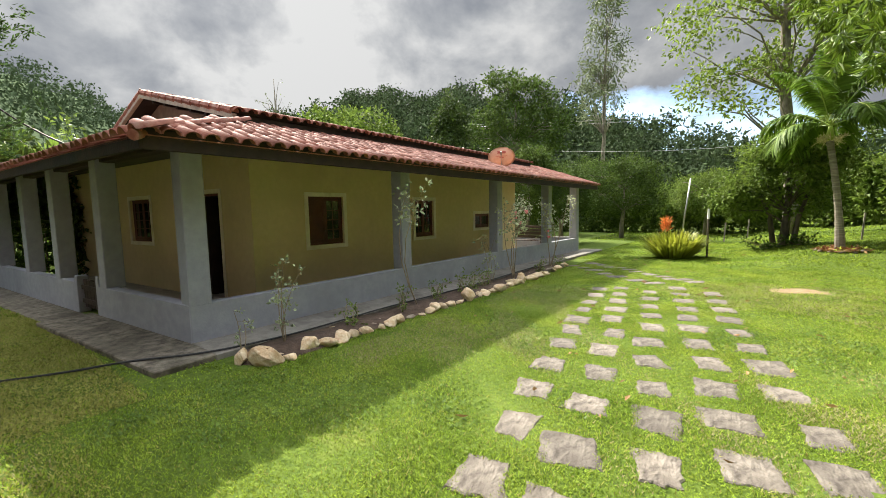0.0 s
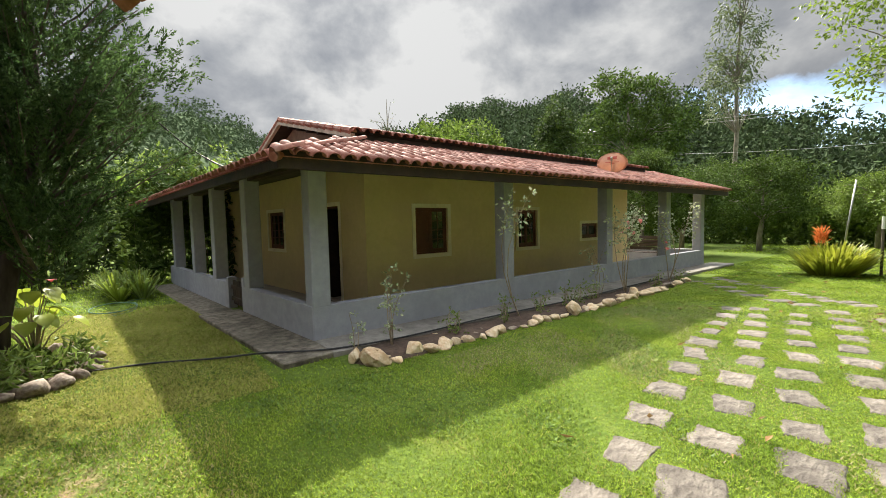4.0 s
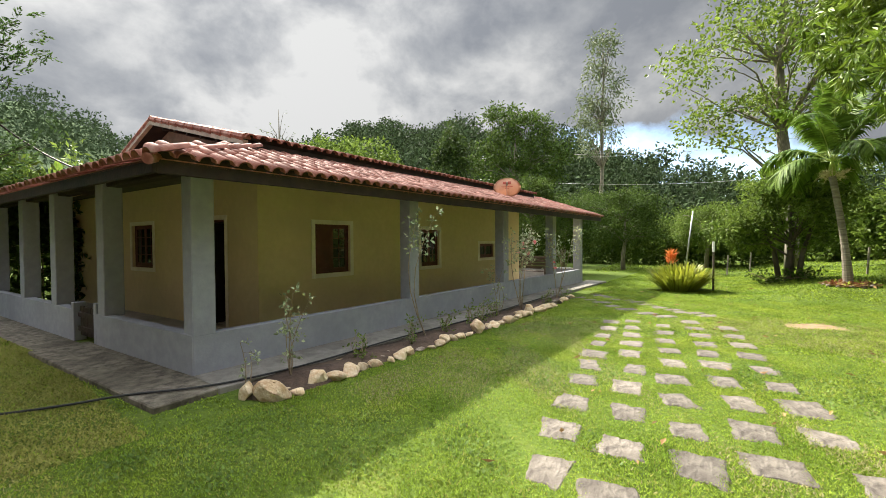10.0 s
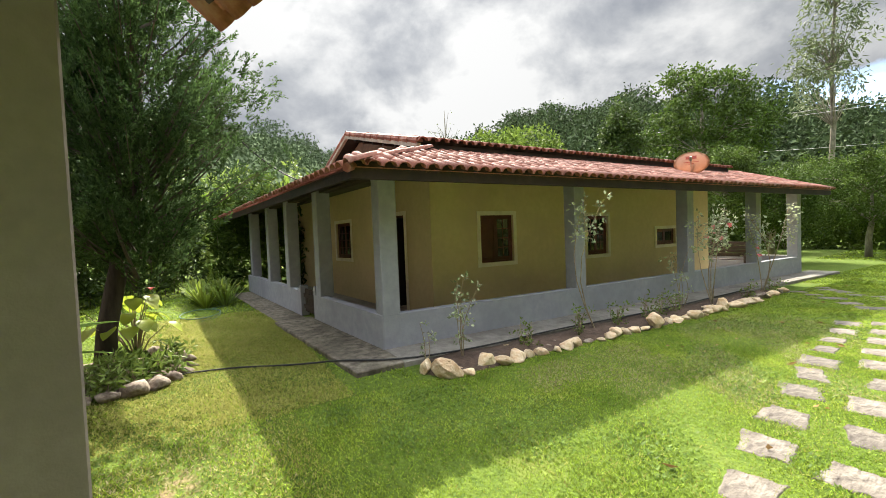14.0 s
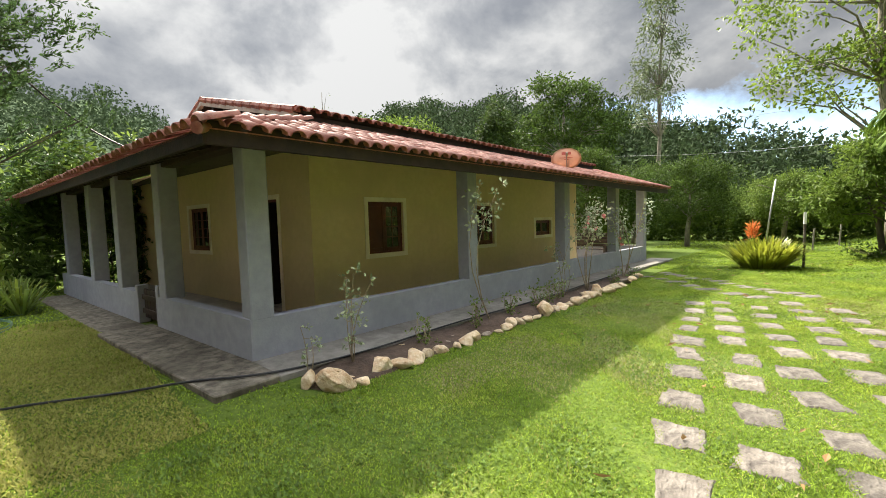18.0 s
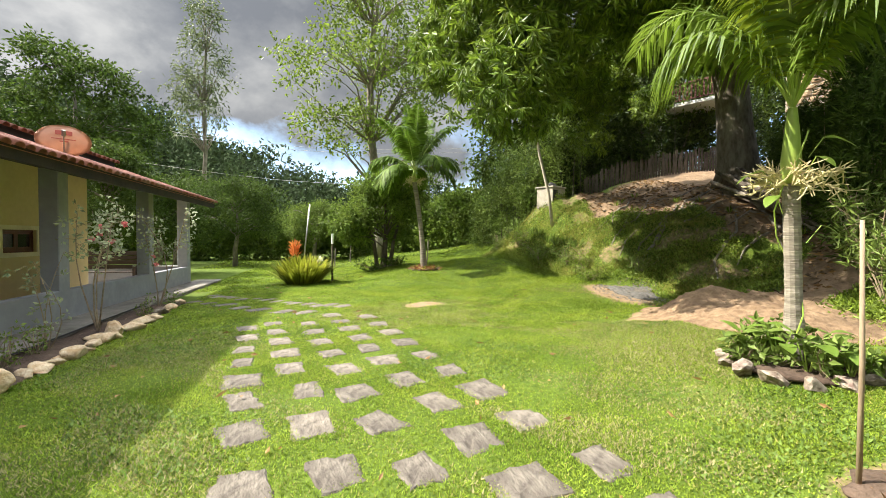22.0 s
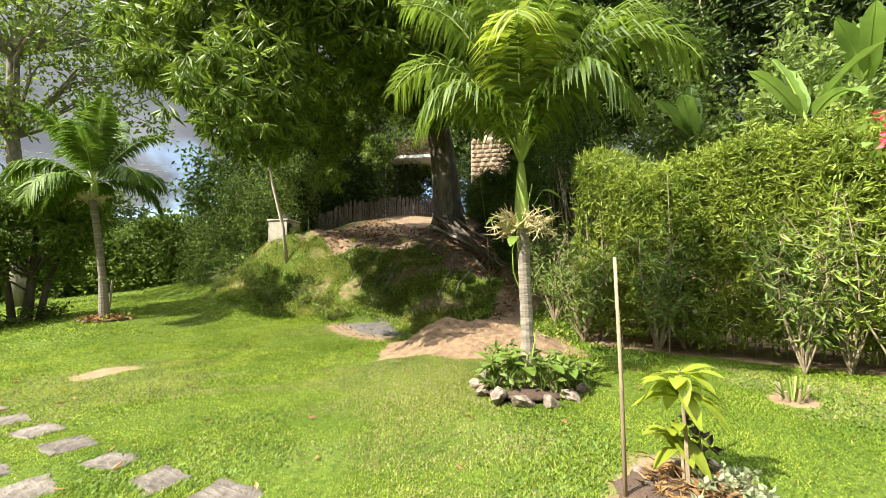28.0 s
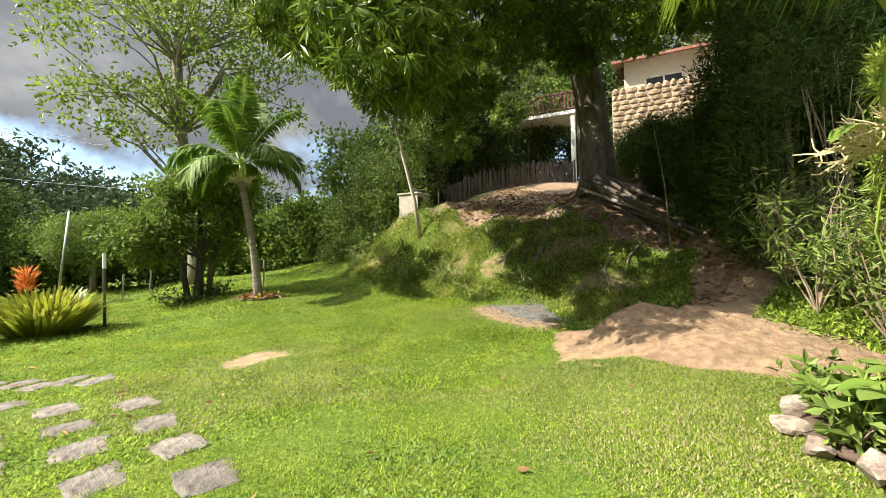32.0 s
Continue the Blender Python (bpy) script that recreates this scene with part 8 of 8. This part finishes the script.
pts_r = [(-2.8, -0.7, hz + 6.1), (4.2, -0.7, hz + 6.1), (4.2, 3.2, hz + 7.3), (-2.8, 3.2, hz + 7.3), (-2.8, 7.2, hz + 6.1), (4.2, 7.2, hz + 6.1)]
vv = [rf.verts.new(HM @ Vector(p)) for p in pts_r]
lo = [rf.verts.new(HM @ Vector((p[0], p[1], p[2] - 0.14))) for p in pts_r]
rf.faces.new(vv[:4])
rf.faces.new((vv[3], vv[2], vv[5], vv[4]))
rf.faces.new(lo[:4][::-1])
rf.faces.new((lo[4], lo[5], lo[2], lo[3]))
for i2, j2 in ((0, 1), (1, 2), (2, 5), (5, 4), (4, 3), (3, 0)):
    rf.faces.new((vv[i2], lo[i2], lo[j2], vv[j2]))
part("roof", rf, TILE_JOINED, hill_house)
# stone terrace below it, laid stone by stone
terrace = thing("stone_terrace", "rough tawny stone terrace wall under the house", "wall", (0, 0, 0))
TM = pose(18.0, 13.7, 0, 0, 0, -62)
tz = 4.5
part("core", block(-1.6, 3.0, 0.16, 2.4, tz - 2.5, tz + 4.35, 0, None, TM), MASONRY, terrace)
rst = random.Random(311)
stone_mes = []
for k in range(6):
    bmm = lump((1, 1, 1), k + 2.2, 1, 0.14)
    mm = bpy.data.meshes.new("stone")
    bmm.to_mesh(mm)
    bmm.free()
    mm.materials.append(STONE_WALL)
    stone_mes.append(mm)
zrow = tz - 0.4
while zrow < tz + 4.2:
    hrow = rst.uniform(0.22, 0.32)
    u = -1.6
    while u < 3.0:
        w = rst.uniform(0.22, 0.55)
        ob = put("stone", stone_mes[rst.randrange(6)], None, terrace)
        ob.matrix_basis = TM @ pose(u + w / 2, 0.16, zrow) @ Matrix.Diagonal((w * 1.08, 0.18, hrow * rst.uniform(1.05, 1.3), 1))
        u += w
    zrow += hrow
# red-brown balcony beside it
balc = thing("balcony", "red-brown wooden balcony on a white slab", "balcony", (0, 0, 0))
BM5 = pose(14.0, 16.6, 0, 0, 0, -62)
bz = 7.45
part("deck", block(-1.6, 1.5, 0, 2.0, bz, bz + 0.16, 0.01, None, BM5), WHITE_PAINT, balc)
part("handrail", block(-1.6, 1.5, 0.02, 0.10, bz + 0.95, bz + 1.03, 0.006, None, BM5), RED_WOOD, balc)
part("bottom_rail", block(-1.6, 1.5, 0.03, 0.09, bz + 0.24, bz + 0.30, 0.006, None, BM5), RED_WOOD, balc)
for k in range(20):
    part("baluster", block(-1.58 + 0.16 * k, -1.51 + 0.16 * k, 0.04, 0.08, bz + 0.30, bz + 0.95, 0, None, BM5), RED_WOOD, balc)
for u in (-1.45, 1.35):
    part("post", block(u - 0.09, u + 0.09, 0.06, 0.24, bz - 3.6, bz, 0.01, None, BM5), WHITE_PAINT, balc)
low_wall = part("garden_wall", block(12.8, 14.2, 18.4, 18.6, ground_z(12, 18) - 0.3, ground_z(12, 18) + 1.2, 0.01), HOUSE_PALE)
tagged(low_wall, "pale garden wall glimpsed between the stems", "wall")

# ---- wires ----
pipe("overhead_cable", [(-5.6, -3.2, 7.6), (-7.2, -1.0, 5.0), (-8.2, 0.4, 3.55), (-8.6, 1.2, 2.95), (-8.0, 1.5, 2.72)], 0.012, RUBBER, "black cable sagging down to the veranda roof", "cable")
for k, (z, x) in enumerate(((8.4, -8), (8.9, -8.6), (6.5, -7.0))):
    pipe("power_line", [(-30, 38 + 2 * k, z + 3), (-12, 34 + 1.5 * k, z - 0.2), (4, 31 + k, z - 1.3), (22, 27 + k, z + 0.2)], 0.012, STEEL, "thin overhead line crossing behind the garden", "power line")
pipe("hill_line", [(1.41, 1.94, 3.36), (5.9, 2.5, 5.9), (10.5, 3.1, 9.2)], 0.006, RUBBER, "thin line running from the gate roof to the hill", "cable")
pipe("hill_line", [(0.9, 0.9, 2.95), (1.62, 1.02, 3.29), (6.2, 1.8, 5.4), (11.2, 2.7, 8.0)], 0.008, STEEL, "pale line running from the gate pier to the hill", "cable")

# ---- roof tiles: the courses nearest the walk are single tiles ----
tile_field(Vector((EX + 0.04, 1.45, EAVE_Z)), (0, 1, 0), up_e, NEND - 1.45, run_e + 0.05, lambda p: hip_side(p) >= -0.02, veranda_roof, 300, near=lambda p: p.y < 9.5, seed=2)
so = HIP0 + s_dir * 14.4 + Vector((0, -0.04, 0))
tile_field(so, -s_dir, up_s, 14.6, up_s.length, lambda p: hip_side(p) <= 0.02, veranda_roof, 0, seed=3)
tile_field(Vector((ME + 0.04, GY0, MZ)), (0, 1, 0), up_m, GY1 - GY0, (Vector((RX, 0, RZ)) - Vector((ME, 0, MZ))).length - 0.25, lambda p: True, main_roof, 180, near=lambda p: p.x > ME - 0.5, seed=4)
bm = bmesh.new()
r = random.Random(5)
for k in range(9):
    a = HIP0.lerp(HIP1, (k - 0.15) / 9)
    b = HIP0.lerp(HIP1, (k + 1.05) / 9)
    tube(bm, (a + Vector((0.02, -0.02, -0.015)), b + Vector((0, 0, -0.005 + 0.01 * r.random()))), [0.055 + 0.006 * r.random(), 0.040], 8)
part("hip_cap", bm, TILE_JOINED, veranda_roof, "overlapping weathered clay hip tiles", smooth=False)
bm = bmesh.new()
for k in range(28):
    y = GY0 + 0.38 * k
    tube(bm, ((RX, y, RZ + 0.01), (RX, y + 0.42, RZ + 0.02)), [0.095, 0.08], 8)
part("ridge_cap", bm, TILE_JOINED, main_roof)
for sgn in (1, -1):
    bm = bmesh.new()
    for k in range(11):
        q = k / 11
        x = ME + (RX - ME) * q
        x2 = ME + (RX - ME) * (q + 0.1)
        if sgn < 0:
            x, x2 = 2 * RX - x, 2 * RX - x2
        z, z2 = MZ + (RZ - MZ) * q, MZ + (RZ - MZ) * (q + 0.1)
        tube(bm, ((x, GY0 + 0.04, z + 0.02), (x2, GY0 + 0.04, z2 + 0.03)), [0.078, 0.064], 8)
    part("verge_cap", bm, TILE_JOINED, main_roof)

# ---- turf: single blades over the lawn, thickest along the walk ----
rgz = np.random.default_rng(400)


def lawn_free(x, y):
    """True where turf grows: not on slabs, stones, beds, bare earth or under walls."""
    ok = ~((x < -4.34 - 0.22 * smooth(8.5, 11.5, y)) & (y > 2.03) & (y < 11.5))
    ok &= ~((x < -4.93) & (y > 1.34) & (y < 16.5))
    wx, wy = x - PX, y - SY
    c, s = math.cos(math.pi + SKEW), math.sin(math.pi + SKEW)
    u, v = c * wx + s * wy, -s * wx + c * wy
    ok &= ~((u > -0.1) & (u < 9.7) & (v < 0.69 - 0.08 * (u > 3.38)))
    gxl, gyl = x + 2.40, y + 0.53
    ok &= (gxl * GN.x + gyl * GN.y > 0.0) | ((x > 1.2) & (gxl * GN.x + gyl * GN.y > -1.6))
    ok &= rgz.uniform(size=len(x)) > bare_amount(x, y) * 1.5
    ok &= np.hypot((x - 2.98) / 0.52, (y - 4.50) / 0.50) > 1
    ok &= np.hypot((x + 6.75) / 0.95, (y + 1.05) / 0.72) > 1
    ok &= np.hypot((x - 4.95) / 1.05, (y - 6.75) / 1.7) > 1
    for sx_, sy_, w, d, t in STONES:
        a = radians(t)
        dx, dy = x - sx_, y - sy_
        ok &= ~((np.abs(dx * math.cos(a) + dy * math.sin(a)) < w / 2 - 0.03) & (np.abs(-dx * math.sin(a) + dy * math.cos(a)) < d / 2 - 0.03))
    return ok


def turf_patch(name, x0, x1, y0, y1, per_m2, tall, wide, mat, label, seed, thin_out=None):
    r = np.random.default_rng(seed)
    n = int((x1 - x0) * (y1 - y0) * per_m2)
    x, y = r.uniform(x0, x1, n), r.uniform(y0, y1, n)
    clump = 0.5 + 0.5 * np.sin(x * 2.3 + 1.2 * np.sin(y * 1.9)) * np.cos(y * 2.9 + np.sin(x * 3.1))
    ok = lawn_free(x, y) & (r.uniform(size=n) < 0.55 + 0.45 * clump)
    if thin_out is not None:
        ok &= r.uniform(size=n) < thin_out(x, y)
    x, y, clump = x[ok], y[ok], clump[ok]
    n = len(x)
    h = tall * r.uniform(0.45, 1.2, n) * (0.75 + 0.5 * clump)
    a = r.uniform(0, 2 * math.pi, n)
    lean = r.uniform(0.2, 1.5, n)
    z = height(x, y)
    foot = np.stack([x, y, z - 0.003], 1)
    side = np.stack([np.cos(a + 1.57), np.sin(a + 1.57), 0.25 * r.normal(size=n)], 1) * (wide * r.uniform(0.6, 1.2, n) / 2)[:, None]
    low = foot + np.stack([np.cos(a) * h * lean * 0.15, np.sin(a) * h * lean * 0.15, h * 0.3], 1)
    tip = foot + np.stack([np.cos(a) * h * lean, np.sin(a) * h * lean, h], 1)
    V = np.stack([low + side, tip, low - side], 1).reshape(-1, 3)
    ob = raw(name, V, np.arange(3 * n).reshape(-1, 3), mat)
    return tagged(ob, label, "grass", kind="stuff")


G1, G2 = "short green lawn grass and clover", "short sunlit lawn grass"
turf_patch("lawn_grass", -4.4, 4.6, 0.4, 7.6, 13000, 0.020, 0.0080, L_GRASS, G1, 401)
# yellowed turf; its pale blades also put sunlight into the lawn's colour
turf_patch("dry_grass", -4.4, -1.8, -1.4, 0.6, 2600, 0.03, 0.0125, L_LAWN_DRY, "yellowing grass before the gateway, added partly to paint in sunlight", 419)
turf_patch("lawn_grass", -4.4, 0.0, -1.6, 0.4, 5000, 0.03, 0.0125, L_GRASS, G1, 414)
turf_patch("lawn_grass", 0.0, 6.3, -1.6, 0.4, 4500, 0.03, 0.014, L_GRASS, G1, 413)
turf_patch("lawn_grass", 4.6, 6.3, 0.3, 3.7, 4500, 0.03, 0.014, L_GRASS, G1, 410)
turf_patch("lawn_grass", -4.4, 5.4, 7.6, 13.5, 3000, 0.03, 0.018, L_GRASS, G1, 402)
turf_patch("lawn_grass", -10.0, -4.4, -3.0, -1.0, 2600, 0.03, 0.016, L_GRASS, G1, 417)
turf_patch("lawn_grass", -10.0, -4.4, -1.0, 2.1, 2000, 0.03, 0.014, L_GRASS, G1, 403)
turf_patch("lawn_grass", -5.0, 6.0, 13.5, 22.0, 900, 0.042, 0.03, L_GRASS, G2, 404)
turf_patch("lawn_grass", -22.0, -10.0, -5.0, 2.0, 400, 0.05, 0.03, L_GRASS, G2, 405)
turf_patch("lawn_grass", -16.0, 6.0, 22.0, 32.0, 160, 0.06, 0.05, L_GRASS, G2, 406)
turf_patch("lawn_grass", 4.3, 6.4, 3.5, 17.0, 700, 0.07, 0.02, L_GRASS, G1, 407)
turf_patch("bank_grass", 4.2, 8.2, 8.0, 17.5, 4200, 0.10, 0.016, L_LAWN_DRY, "long dry yellow-green grass on the face of the bank", 415, lambda x, y: smooth(0.0, 0.3, x - np.interp(y, FOOT_Y, FOOT_X)) * (1 - smooth(2.0, 2.5, x - np.interp(y, FOOT_Y, FOOT_X))) * (0.35 + 0.65 * smooth(-0.2, 0.6, np.sin(x * 2.2 - y * 1.4))))
turf_patch("dry_grass", -4.4, 4.8, 0.4, 13.0, 500, 0.028, 0.011, L_LAWN_DRY, "dry straw-coloured blades in the lawn", 408)


def blotch(a, b, lo):
    """Uneven patches a few hand-spans wide, 0 to 1."""
    return lambda x, y: smooth(lo, lo + 0.5, 0.6 * np.sin(x * a + 1.7 * np.sin(y * b)) + 0.5 * np.sin(y * a * 1.3 - x * b * 0.7 + 1.0) + 0.3 * np.sin(x * 5.1 + y * 4.3))


# dry turf, laid extra thick so its pale colour stands in for backlit glow
turf_patch("dry_grass", -11.0, -4.4, -1.2, 1.2, 6500, 0.032, 0.017, L_LAWN_DRY, "dry yellowish grass, thickened to paint in sunlight, between the cypress and the walkway", 416)
turf_patch("dry_grass", -4.4, -2.4, -1.4, 0.5, 3600, 0.03, 0.013, L_LAWN_WORN, "worn straw-coloured grass before the gateway", 418, lambda x, y: np.exp(-((x + 3.6) / 0.9) ** 2 - ((y + 0.3) / 0.55) ** 2))
turf_patch("dry_grass", -4.0, 5.0, 1.0, 11.0, 4200, 0.026, 0.0095, L_LAWN_WORN, "worn straw-coloured patches in the lawn", 411, blotch(1.1, 0.8, 0.0))
turf_patch("clover_patches", -4.2, 4.6, 0.6, 9.0, 2000, 0.026, 0.026, L_CLOVER, "low dark green clover and creeping weeds", 412, blotch(1.7, 1.2, 0.25))
fl = np.random.default_rng(409)
nf = 170
fx_, fy_ = fl.uniform(-4, 5.0, nf), fl.uniform(1.5, 17, nf)
fallen = leaves("fallen_leaves", np.stack([fx_, fy_, height(fx_, fy_) + 0.035], 1), fl.normal(size=(nf, 3)) * [1, 1, 0.15], fl.uniform(0.05, 0.13, nf), fl.uniform(0.02, 0.045, nf), L_DRY, r=fl)
tagged(fallen, "scattered dry yellow-brown leaves on the lawn", "fallen leaves", kind="stuff")
